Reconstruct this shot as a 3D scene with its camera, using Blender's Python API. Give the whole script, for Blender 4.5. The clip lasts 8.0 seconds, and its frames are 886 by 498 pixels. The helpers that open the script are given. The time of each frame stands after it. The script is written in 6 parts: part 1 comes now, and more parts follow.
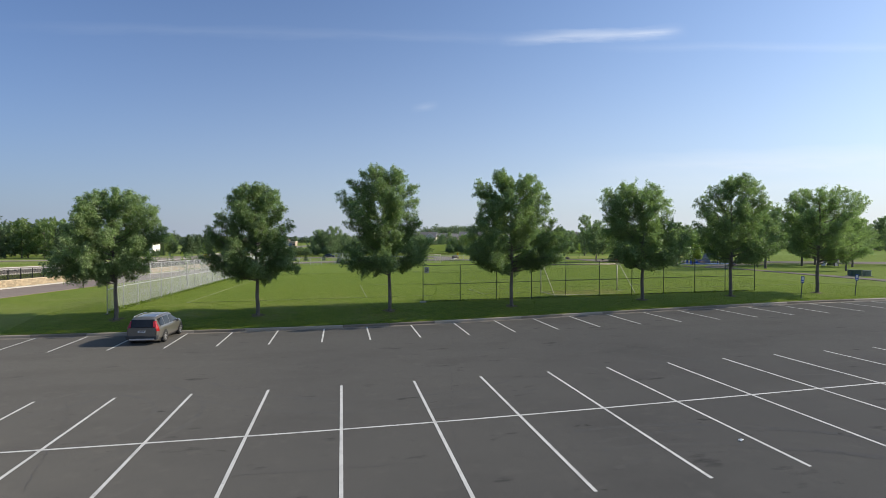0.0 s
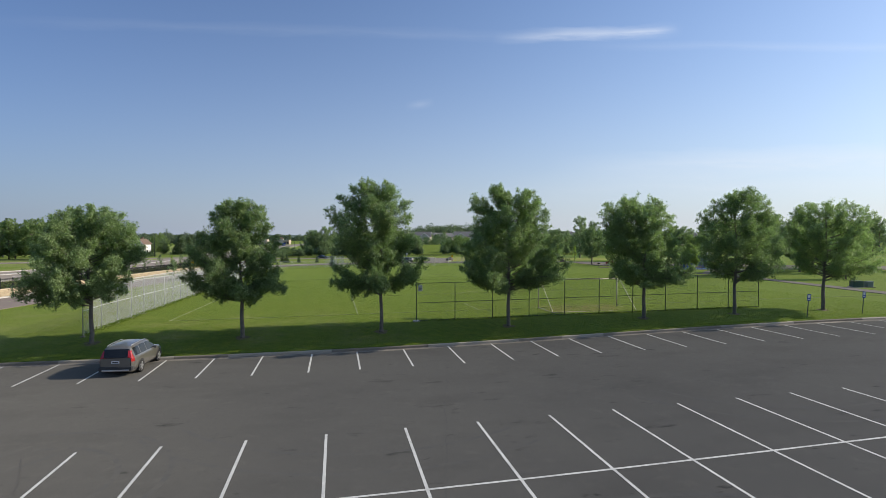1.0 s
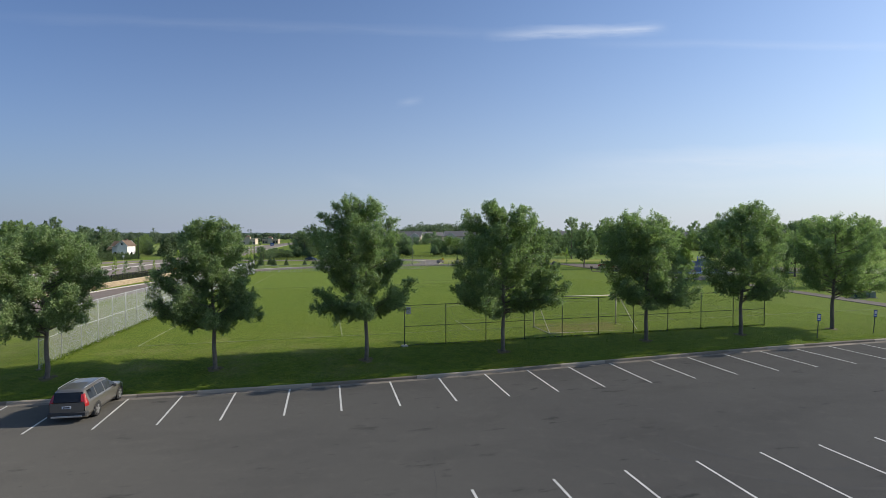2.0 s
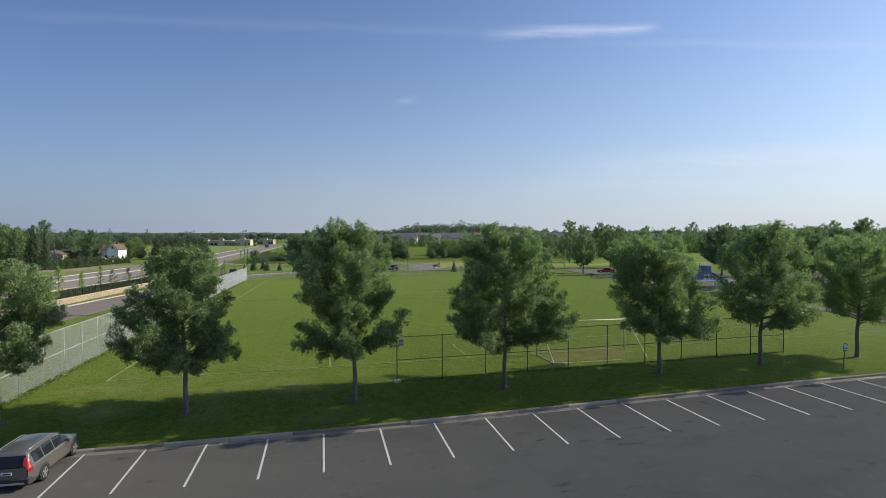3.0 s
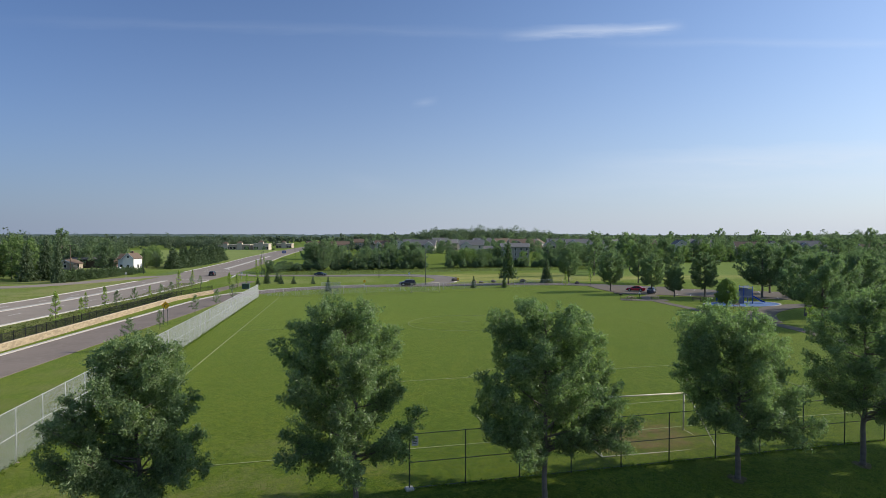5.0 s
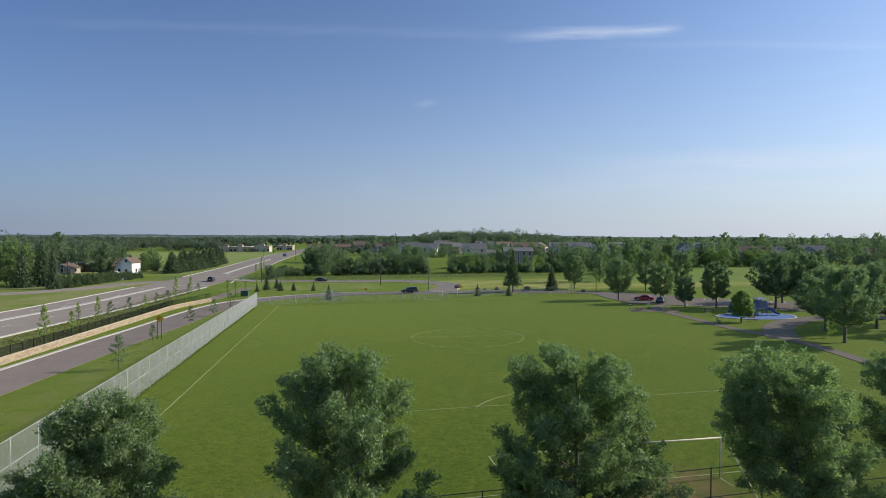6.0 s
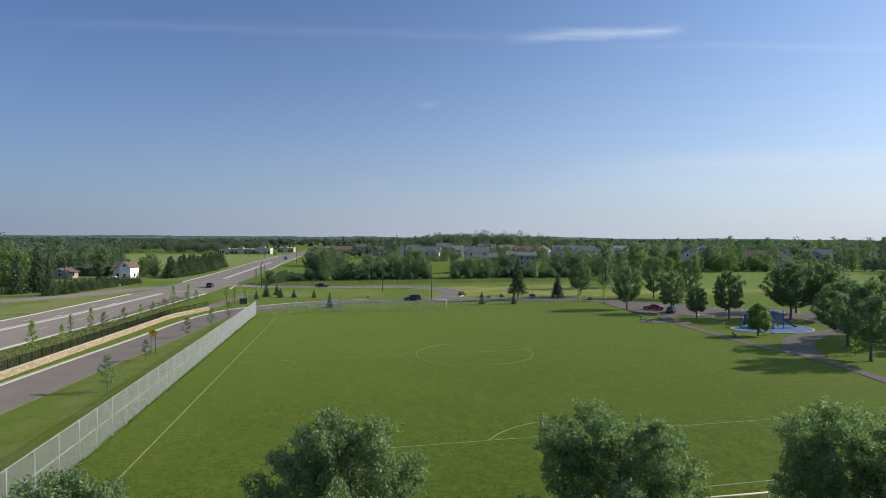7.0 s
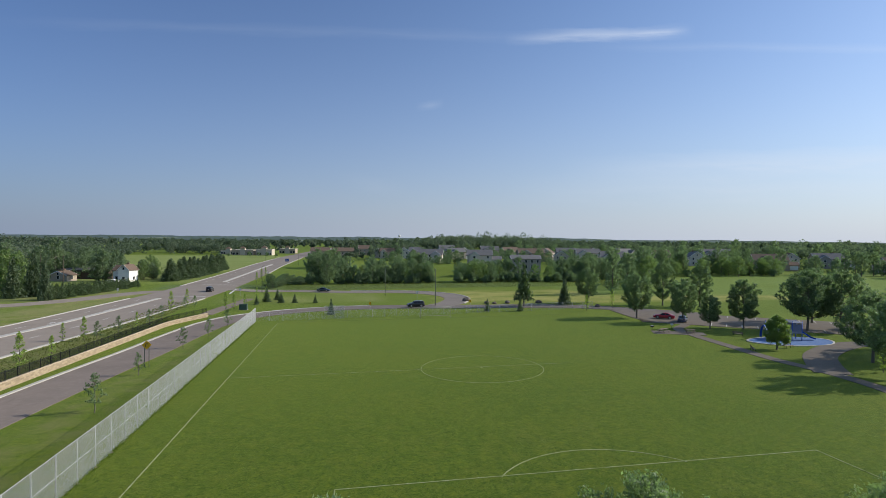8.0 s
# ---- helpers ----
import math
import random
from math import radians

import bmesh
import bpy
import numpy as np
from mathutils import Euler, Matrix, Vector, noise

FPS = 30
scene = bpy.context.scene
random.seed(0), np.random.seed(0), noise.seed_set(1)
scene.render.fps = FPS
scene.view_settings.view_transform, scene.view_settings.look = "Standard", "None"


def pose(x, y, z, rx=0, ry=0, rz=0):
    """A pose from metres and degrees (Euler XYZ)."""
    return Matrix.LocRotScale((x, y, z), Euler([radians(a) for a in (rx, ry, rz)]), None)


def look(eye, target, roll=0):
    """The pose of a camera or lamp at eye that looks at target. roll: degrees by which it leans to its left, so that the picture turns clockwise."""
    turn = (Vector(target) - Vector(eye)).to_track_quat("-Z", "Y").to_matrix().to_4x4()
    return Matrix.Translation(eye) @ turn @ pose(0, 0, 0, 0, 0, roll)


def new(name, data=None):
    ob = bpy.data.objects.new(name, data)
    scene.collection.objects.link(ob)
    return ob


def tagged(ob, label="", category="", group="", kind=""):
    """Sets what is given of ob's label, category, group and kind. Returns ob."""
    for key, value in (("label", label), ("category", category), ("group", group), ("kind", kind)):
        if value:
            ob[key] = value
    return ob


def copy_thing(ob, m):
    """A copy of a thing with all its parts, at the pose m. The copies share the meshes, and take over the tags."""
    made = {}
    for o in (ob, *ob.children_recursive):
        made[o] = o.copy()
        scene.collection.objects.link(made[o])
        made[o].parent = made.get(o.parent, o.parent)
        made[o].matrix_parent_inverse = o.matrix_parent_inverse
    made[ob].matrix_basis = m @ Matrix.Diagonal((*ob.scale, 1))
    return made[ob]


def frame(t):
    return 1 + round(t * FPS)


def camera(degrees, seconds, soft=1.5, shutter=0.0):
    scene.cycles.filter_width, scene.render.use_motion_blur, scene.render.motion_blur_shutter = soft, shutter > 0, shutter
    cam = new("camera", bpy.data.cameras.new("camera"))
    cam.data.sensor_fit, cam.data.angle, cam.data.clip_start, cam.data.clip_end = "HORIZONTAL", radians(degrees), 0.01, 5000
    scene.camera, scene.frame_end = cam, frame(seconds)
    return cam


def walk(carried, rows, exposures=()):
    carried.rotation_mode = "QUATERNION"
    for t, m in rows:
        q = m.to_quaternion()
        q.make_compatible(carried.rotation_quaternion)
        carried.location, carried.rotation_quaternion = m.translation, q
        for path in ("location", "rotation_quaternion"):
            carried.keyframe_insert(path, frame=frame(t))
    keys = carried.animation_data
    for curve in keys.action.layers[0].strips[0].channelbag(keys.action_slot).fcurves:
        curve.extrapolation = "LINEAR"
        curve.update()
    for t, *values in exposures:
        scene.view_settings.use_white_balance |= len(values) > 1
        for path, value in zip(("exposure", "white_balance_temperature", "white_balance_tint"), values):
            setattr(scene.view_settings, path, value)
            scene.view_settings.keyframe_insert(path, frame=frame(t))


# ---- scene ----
cam = camera(78.2, 8.0, soft=0.75)
PATH = [
    (0, (-0.061, 1.465, 5.666), (0.304, 3.431, 5.637), -0.0),
    (0.5, (0.08, 2.173, 6.327), (0.452, 4.138, 6.295), 0.1),
    (1, (0.27, 3.165, 7.051), (0.655, 5.127, 7.014), 0.1),
    (1.5, (0.525, 4.405, 7.783), (0.931, 6.363, 7.74), 0.0),
    (3, (1.524, 8.868, 10.153), (1.956, 10.82, 10.104), -0.1),
    (3.5, (1.857, 10.501, 11.089), (2.296, 12.452, 11.038), -0.2),
    (4, (2.21, 12.1, 11.988), (2.635, 14.054, 11.939), -0.1),
    (4.5, (2.617, 13.837, 12.901), (2.993, 15.801, 12.853), -0.2),
    (6, (2.73, 19.071, 15.279), (3.093, 21.037, 15.239), 0.2),
    (6.5, (2.735, 20.83, 16.04), (3.096, 22.797, 16.001), 0.3),
    (7, (2.682, 22.618, 16.784), (3.041, 24.586, 16.748), 0.3),
    (7.5, (2.643, 24.405, 17.466), (3.0, 26.373, 17.43), 0.4),
    (8, (2.659, 26.221, 18.008), (3.011, 28.19, 17.974), 0.5),
]
walk(cam, [(row[0], look(row[1], row[2], row[3])) for row in PATH], [(0.0, 0.40, 6800, 10), (1.0, 0.31, 6750, 10), (3.0, 0.21, 6550, 10), (6.0, 0.15, 6450, 10), (8.0, 0.12, 6400, 10)])

# ---------------- world, sun, exposure ----------------
SUN_ELEVATION = 28.5
SUN_TO = Vector((math.cos(radians(SUN_ELEVATION)), 0.035, math.sin(radians(SUN_ELEVATION))))


def build_world():
    w = bpy.data.worlds.new("clear_sky")
    scene.world = w
    w.use_nodes = True
    nt = w.node_tree
    nt.nodes.clear()
    out = nt.nodes.new("ShaderNodeOutputWorld")
    bg = nt.nodes.new("ShaderNodeBackground")
    sky = nt.nodes.new("ShaderNodeTexSky")
    sky.sky_type = 'NISHITA'
    sky.sun_disc = False
    sky.sun_elevation = radians(SUN_ELEVATION)
    sky.sun_rotation = radians(90)
    sky.air_density = 1.0
    sky.dust_density = 0.8
    sky.ozone_density = 2.5
    bg.inputs["Strength"].default_value = 0.123
    co = nt.nodes.new("ShaderNodeTexCoord")

    def math_node(op, a, b=None, c=None):
        n = nt.nodes.new("ShaderNodeMath")
        n.operation = op
        for i, v in enumerate((a, b, c)):
            if v is None:
                continue
            if isinstance(v, (int, float)):
                n.inputs[i].default_value = v
            else:
                nt.links.new(v, n.inputs[i])
        return n.outputs[0]

    def dot(vec):
        n = nt.nodes.new("ShaderNodeVectorMath")
        n.operation = 'DOT_PRODUCT'
        nt.links.new(co.outputs["Generated"], n.inputs[0])
        n.inputs[1].default_value = vec
        return n.outputs["Value"]

    yaw = radians(10.5)
    ahead = dot((math.sin(yaw), math.cos(yaw), 0))
    side = dot((math.cos(yaw), -math.sin(yaw), 0))
    up = dot((0, 0, 1))
    safe = math_node('MAXIMUM', ahead, 0.05)
    a = math_node('DIVIDE', side, safe)
    b = math_node('DIVIDE', up, safe)
    comb = nt.nodes.new("ShaderNodeCombineXYZ")
    nt.links.new(math_node('MULTIPLY', a, 2.2), comb.inputs[0])
    nt.links.new(math_node('MULTIPLY', b, 14.0), comb.inputs[1])
    noi = nt.nodes.new("ShaderNodeTexNoise")
    noi.inputs["Scale"].default_value = 3.0
    noi.inputs["Detail"].default_value = 7.0
    noi.inputs["Roughness"].default_value = 0.62
    nt.links.new(comb.outputs[0], noi.inputs["Vector"])
    grain = noi.outputs[0]

    def streak(a0, b0, a1, b1, thick, soft_end, power):
        """A thin cirrus streak between two directions of the sky."""
        slope = (b1 - b0) / (a1 - a0)
        line = math_node('MULTIPLY_ADD', a, slope, b0 - slope * a0)
        wob = math_node('MULTIPLY_ADD', grain, thick * 1.6, -thick * 0.8)
        off = math_node('ABSOLUTE', math_node('ADD', math_node('SUBTRACT', b, line), wob))
        body = math_node('MAXIMUM', math_node('SUBTRACT', 1.0, math_node('DIVIDE', off, thick)), 0.0)
        mid, half = (a0 + a1) / 2, (a1 - a0) / 2
        end = math_node('SUBTRACT', half, math_node('ABSOLUTE', math_node('SUBTRACT', a, mid)))
        end = math_node('MINIMUM', math_node('MAXIMUM', math_node('DIVIDE', end, soft_end), 0.0), 1.0)
        rough = math_node('MULTIPLY_ADD', grain, 1.3, 0.25)
        return math_node('MULTIPLY', math_node('MULTIPLY', math_node('MULTIPLY', body, end), rough), power)

    parts = [streak(0.10, 0.366, 0.45, 0.383, 0.015, 0.14, 0.40),
             streak(0.33, 0.377, 0.44, 0.385, 0.008, 0.04, 0.22),
             streak(-0.85, 0.393, 0.30, 0.366, 0.013, 0.25, 0.04),
             streak(0.25, 0.354, 1.4, 0.354, 0.010, 0.25, 0.09),
             streak(0.2, 0.128, 1.6, 0.185, 0.03, 0.3, 0.34),
             streak(-0.06, 0.240, -0.005, 0.250, 0.011, 0.025, 0.12),
             streak(-0.2, 0.11, -0.07, 0.085, 0.02, 0.06, 0.06),
             streak(0.1, 0.09, 1.6, 0.12, 0.035, 0.3, 0.22)]
    total = parts[0]
    for p in parts[1:]:
        total = math_node('ADD', total, p)
    front = math_node('MINIMUM', math_node('MAXIMUM', math_node('MULTIPLY', ahead, 4.0), 0.0), 1.0)
    total = math_node('MINIMUM', math_node('MULTIPLY', total, front), 0.9)
    mix = nt.nodes.new("ShaderNodeMixRGB")
    nt.links.new(total, mix.inputs[0])
    nt.links.new(sky.outputs[0], mix.inputs[1])
    mix.inputs[2].default_value = (6.6, 7.0, 7.6, 1)
    # clean summer air: the sky is bluer than the model's, with pale haze near the horizon, stronger towards the sun
    tint = nt.nodes.new("ShaderNodeMixRGB")
    tint.blend_type = 'MULTIPLY'
    tint.inputs[0].default_value = 1.0
    nt.links.new(sky.outputs[0], tint.inputs[1])
    toward = math_node('MULTIPLY_ADD', dot((1, 0, 0)), 0.5, 0.5)
    clear = nt.nodes.new("ShaderNodeMixRGB")
    nt.links.new(toward, clear.inputs[0])
    clear.inputs[1].default_value = (0.30, 0.475, 0.76, 1)
    clear.inputs[2].default_value = (0.84, 0.95, 1.10, 1)
    # overhead, out of view, the model's sky is brightened to fill the shade
    over = nt.nodes.new("ShaderNodeMapRange")
    over.interpolation_type = 'SMOOTHSTEP'
    over.inputs["From Min"].default_value = 0.42
    over.inputs["From Max"].default_value = 0.85
    nt.links.new(up, over.inputs["Value"])
    high = nt.nodes.new("ShaderNodeMixRGB")
    nt.links.new(over.outputs[0], high.inputs[0])
    nt.links.new(clear.outputs[0], high.inputs[1])
    high.inputs[2].default_value = (1.6, 1.55, 1.45, 1)
    nt.links.new(high.outputs[0], tint.inputs[2])
    nt.links.new(tint.outputs[0], mix.inputs[1])
    haze = nt.nodes.new("ShaderNodeMixRGB")
    nt.links.new(toward, haze.inputs[0])
    haze.inputs[1].default_value = (1.06, 1.45, 2.35, 1)
    haze.inputs[2].default_value = (4.9, 5.3, 6.0, 1)
    low = math_node('POWER', 2.718, math_node('MULTIPLY', math_node('ABSOLUTE', up, 0), -5.5))
    air = nt.nodes.new("ShaderNodeMixRGB")
    nt.links.new(math_node('MULTIPLY', low, 0.92), air.inputs[0])
    nt.links.new(mix.outputs[0], air.inputs[1])
    nt.links.new(haze.outputs[0], air.inputs[2])
    nt.links.new(air.outputs[0], bg.inputs["Color"])
    nt.links.new(bg.outputs[0], out.inputs["Surface"])


build_world()
sun = new("sun", bpy.data.lights.new("sun", 'SUN'))
sun.data.energy = 4.3
sun.data.angle = radians(0.53)
sun.data.color = (1.0, 0.93, 0.82)
sun.matrix_world = look(SUN_TO * 200, (0, 0, 0))


# ---------------- lie of the land ----------------
def clamp(v, a, b):
    return max(a, min(b, v))


def smooth(a, b, v):
    v = clamp((v - a) / (b - a), 0, 1)
    return v * v * (3 - 2 * v)


def soft_ramp(x, k=4.0):
    return k * math.log1p(math.exp(min(40, x / k)))


KERB_Y = 37.22


def lot_height(x, y):
    return -0.06 + 0.03 * (soft_ramp(x - 1) - 0.8 * soft_ramp(x - 34)) + 0.005 * (clamp(y, 0, 40) - 23)


def wall_line(y):
    """x of the retaining wall beside the service road."""
    return -36.9 + (clamp(y, -100, 150) - 105) * 0.04


def bank(x, y):
    """The main road's land lies higher, behind the retaining wall."""
    a = smooth(0, 2.5, wall_line(y) - 0.3 - x)
    b = smooth(0, 14, -26 - x)
    w = smooth(155, 172, y)
    return 0.85 * (a * (1 - w) + b * w)


def grass_height(x, y):
    w = smooth(37.3, 43.5, y)
    field = 0.75 + 0.012 * clamp(x, -20, 60) - 0.017 * (clamp(y, 30, 150) - 55)
    far = 5.0 * math.exp(-((x - 165) / 75) ** 2 - ((y - 640) / 110) ** 2)
    far += 3.4 * smooth(290, 350, y) * smooth(-10, 50, x)
    return (lot_height(x, y) + 0.16) * (1 - w) + field * w + bank(x, y) + far


# ---------------- materials ----------------
def material(name, base, rough=0.8, var=0.25, scale=3.0, fine=60.0, metal=0.0, bump=0.0, spec=0.3, tint=None, use_random="", coat=0.0):
    """A painted, mineral or metal surface: base colour with variation at two scales and fine relief."""
    m = bpy.data.materials.new(name)
    m.use_nodes = True
    nt = m.node_tree
    p = nt.nodes["Principled BSDF"]
    p.inputs["Roughness"].default_value = rough
    p.inputs["Metallic"].default_value = metal
    p.inputs["Specular IOR Level"].default_value = spec
    p.inputs["Coat Weight"].default_value = coat
    co = nt.nodes.new("ShaderNodeTexCoord")
    n1 = nt.nodes.new("ShaderNodeTexNoise")
    n1.inputs["Scale"].default_value = scale
    n1.inputs["Detail"].default_value = 5
    n2 = nt.nodes.new("ShaderNodeTexNoise")
    n2.inputs["Scale"].default_value = fine
    n2.inputs["Detail"].default_value = 3
    for n in (n1, n2):
        nt.links.new(co.outputs["Object"], n.inputs["Vector"])
    add = nt.nodes.new("ShaderNodeMath")
    add.operation = 'MULTIPLY_ADD'
    add.inputs[1].default_value = 0.4
    nt.links.new(n2.outputs[0], add.inputs[0])
    half = nt.nodes.new("ShaderNodeMath")
    half.operation = 'MULTIPLY'
    half.inputs[1].default_value = 0.6
    nt.links.new(n1.outputs[0], half.inputs[0])
    nt.links.new(half.outputs[0], add.inputs[2])
    value = add.outputs[0]
    if use_random:
        if use_random == "island":
            g = nt.nodes.new("ShaderNodeNewGeometry")
            rnd = g.outputs["Random Per Island"]
        else:
            g = nt.nodes.new("ShaderNodeObjectInfo")
            rnd = g.outputs["Random"]
        mixv = nt.nodes.new("ShaderNodeMath")
        mixv.operation = 'MULTIPLY_ADD'
        mixv.inputs[1].default_value = 0.5
        nt.links.new(rnd, mixv.inputs[0])
        h2 = nt.nodes.new("ShaderNodeMath")
        h2.operation = 'MULTIPLY'
        h2.inputs[1].default_value = 0.5
        nt.links.new(value, h2.inputs[0])
        nt.links.new(h2.outputs[0], mixv.inputs[2])
        value = mixv.outputs[0]
    ramp = nt.nodes.new("ShaderNodeValToRGB")
    tint = tint or base
    ramp.color_ramp.elements[0].position = 0.3
    ramp.color_ramp.elements[1].position = 0.7
    ramp.color_ramp.elements[0].color = (*[c * (1 - var) for c in base], 1)
    ramp.color_ramp.elements[1].color = (*[min(1, c * (1 + var)) for c in tint], 1)
    nt.links.new(value, ramp.inputs[0])
    nt.links.new(ramp.outputs[0], p.inputs["Base Color"])
    if bump:
        b = nt.nodes.new("ShaderNodeBump")
        b.inputs["Strength"].default_value = bump
        b.inputs["Distance"].default_value = 0.02
        nt.links.new(n2.outputs[0], b.inputs["Height"])
        nt.links.new(b.outputs[0], p.inputs["Normal"])
    return m


def leaf_material(name, dark, light, through_light=0.35, rough=0.45, spec=0.5):
    m = bpy.data.materials.new(name)
    m.use_nodes = True
    nt = m.node_tree
    p = nt.nodes["Principled BSDF"]
    out = nt.nodes["Material Output"]
    p.inputs["Roughness"].default_value = rough
    p.inputs["Specular IOR Level"].default_value = spec
    g = nt.nodes.new("ShaderNodeNewGeometry")
    o = nt.nodes.new("ShaderNodeObjectInfo")
    mixv = nt.nodes.new("ShaderNodeMath")
    mixv.operation = 'MULTIPLY_ADD'
    mixv.inputs[1].default_value = 0.75
    nt.links.new(g.outputs["Random Per Island"], mixv.inputs[0])
    h2 = nt.nodes.new("ShaderNodeMath")
    h2.operation = 'MULTIPLY'
    h2.inputs[1].default_value = 0.25
    nt.links.new(o.outputs["Random"], h2.inputs[0])
    nt.links.new(h2.outputs[0], mixv.inputs[2])
    ramp = nt.nodes.new("ShaderNodeValToRGB")
    ramp.color_ramp.elements[0].color = (*dark, 1)
    ramp.color_ramp.elements[1].color = (*light, 1)
    nt.links.new(mixv.outputs[0], ramp.inputs[0])
    nt.links.new(ramp.outputs[0], p.inputs["Base Color"])
    t = nt.nodes.new("ShaderNodeBsdfTranslucent")
    warm = nt.nodes.new("ShaderNodeMixRGB")
    warm.blend_type = 'MULTIPLY'
    warm.inputs[0].default_value = 1.0
    warm.inputs[2].default_value = (1.15, 1.4, 0.85, 1)
    nt.links.new(ramp.outputs[0], warm.inputs[1])
    nt.links.new(warm.outputs[0], t.inputs["Color"])
    mix = nt.nodes.new("ShaderNodeMixShader")
    mix.inputs[0].default_value = through_light
    nt.links.new(p.outputs[0], mix.inputs[1])
    nt.links.new(t.outputs[0], mix.inputs[2])
    nt.links.new(mix.outputs[0], out.inputs["Surface"])
    return m


def layered(name, rough, layers, bump_scale=25.0, bump=0.4, spec=0.12, distance=0.03, sheen=0.0, grit=0.0):
    """Ground covers. Layers: (colour, noise scale, low, high, stretch) laid over one another where the noise passes from low to high,
    or with a box (x, y, half x, half y, soft) where the cover is confined to a place."""
    m = bpy.data.materials.new(name)
    m.use_nodes = True
    nt = m.node_tree
    p = nt.nodes["Principled BSDF"]
    p.inputs["Roughness"].default_value = rough
    p.inputs["Specular IOR Level"].default_value = spec
    p.inputs["Sheen Weight"].default_value = sheen
    p.inputs["Diffuse Roughness"].default_value = grit
    p.inputs["Sheen Roughness"].default_value = 0.27
    p.inputs["Sheen Tint"].default_value = (0.72, 0.85, 0.18, 1)
    co = nt.nodes.new("ShaderNodeTexCoord")
    sep = nt.nodes.new("ShaderNodeSeparateXYZ")
    nt.links.new(co.outputs["Object"], sep.inputs[0])
    last = None

    def node_math(op, a, b, c=None):
        n = nt.nodes.new("ShaderNodeMath")
        n.operation = op
        for i, v in enumerate((a, b, c)):
            if v is None:
                continue
            if isinstance(v, (int, float)):
                n.inputs[i].default_value = v
            else:
                nt.links.new(v, n.inputs[i])
        return n.outputs[0]

    for i, (colour, scale, low, high, *more) in enumerate(layers):
        stretch = more[0] if more else (1, 1, 1)
        box = more[1] if len(more) > 1 else None
        if i == 0:
            rgb = nt.nodes.new("ShaderNodeRGB")
            rgb.outputs[0].default_value = (*colour, 1)
            last = rgb.outputs[0]
            continue
        mp = nt.nodes.new("ShaderNodeMapping")
        mp.inputs["Scale"].default_value = stretch
        mp.inputs["Location"].default_value = (i * 7.3, i * 3.1, 0)
        nt.links.new(co.outputs["Object"], mp.inputs[0])
        n = nt.nodes.new("ShaderNodeTexNoise")
        n.inputs["Scale"].default_value = scale
        n.inputs["Detail"].default_value = 6
        n.inputs["Roughness"].default_value = 0.6
        nt.links.new(mp.outputs[0], n.inputs["Vector"])
        mr = nt.nodes.new("ShaderNodeMapRange")
        mr.inputs["From Min"].default_value = low
        mr.inputs["From Max"].default_value = high
        nt.links.new(n.outputs[0], mr.inputs["Value"])
        fac = mr.outputs[0]
        if box:
            bx, by, hx, hy, soft = box
            wob = node_math('MULTIPLY_ADD', n.outputs[0], soft * 1.2, -soft * 0.6)
            ex = node_math('SUBTRACT', hx, node_math('ABSOLUTE', node_math('SUBTRACT', sep.outputs[0], bx), 0))
            ey = node_math('SUBTRACT', hy, node_math('ABSOLUTE', node_math('SUBTRACT', sep.outputs[1], by), 0))
            e = node_math('ADD', node_math('MINIMUM', ex, ey), wob)
            e = node_math('MINIMUM', node_math('MAXIMUM', node_math('DIVIDE', e, soft), 0.0), 1.0)
            fac = node_math('MULTIPLY', fac, e)
        mx = nt.nodes.new("ShaderNodeMixRGB")
        nt.links.new(fac, mx.inputs[0])
        nt.links.new(last, mx.inputs[1])
        mx.inputs[2].default_value = (*colour, 1)
        last = mx.outputs[0]
    nt.links.new(last, p.inputs["Base Color"])
    nb = nt.nodes.new("ShaderNodeTexNoise")
    nb.inputs["Scale"].default_value = bump_scale
    nb.inputs["Detail"].default_value = 4
    nt.links.new(co.outputs["Object"], nb.inputs["Vector"])
    b = nt.nodes.new("ShaderNodeBump")
    b.inputs["Strength"].default_value = bump
    b.inputs["Distance"].default_value = distance
    nt.links.new(nb.outputs[0], b.inputs["Height"])
    nt.links.new(b.outputs[0], p.inputs["Normal"])
    return m


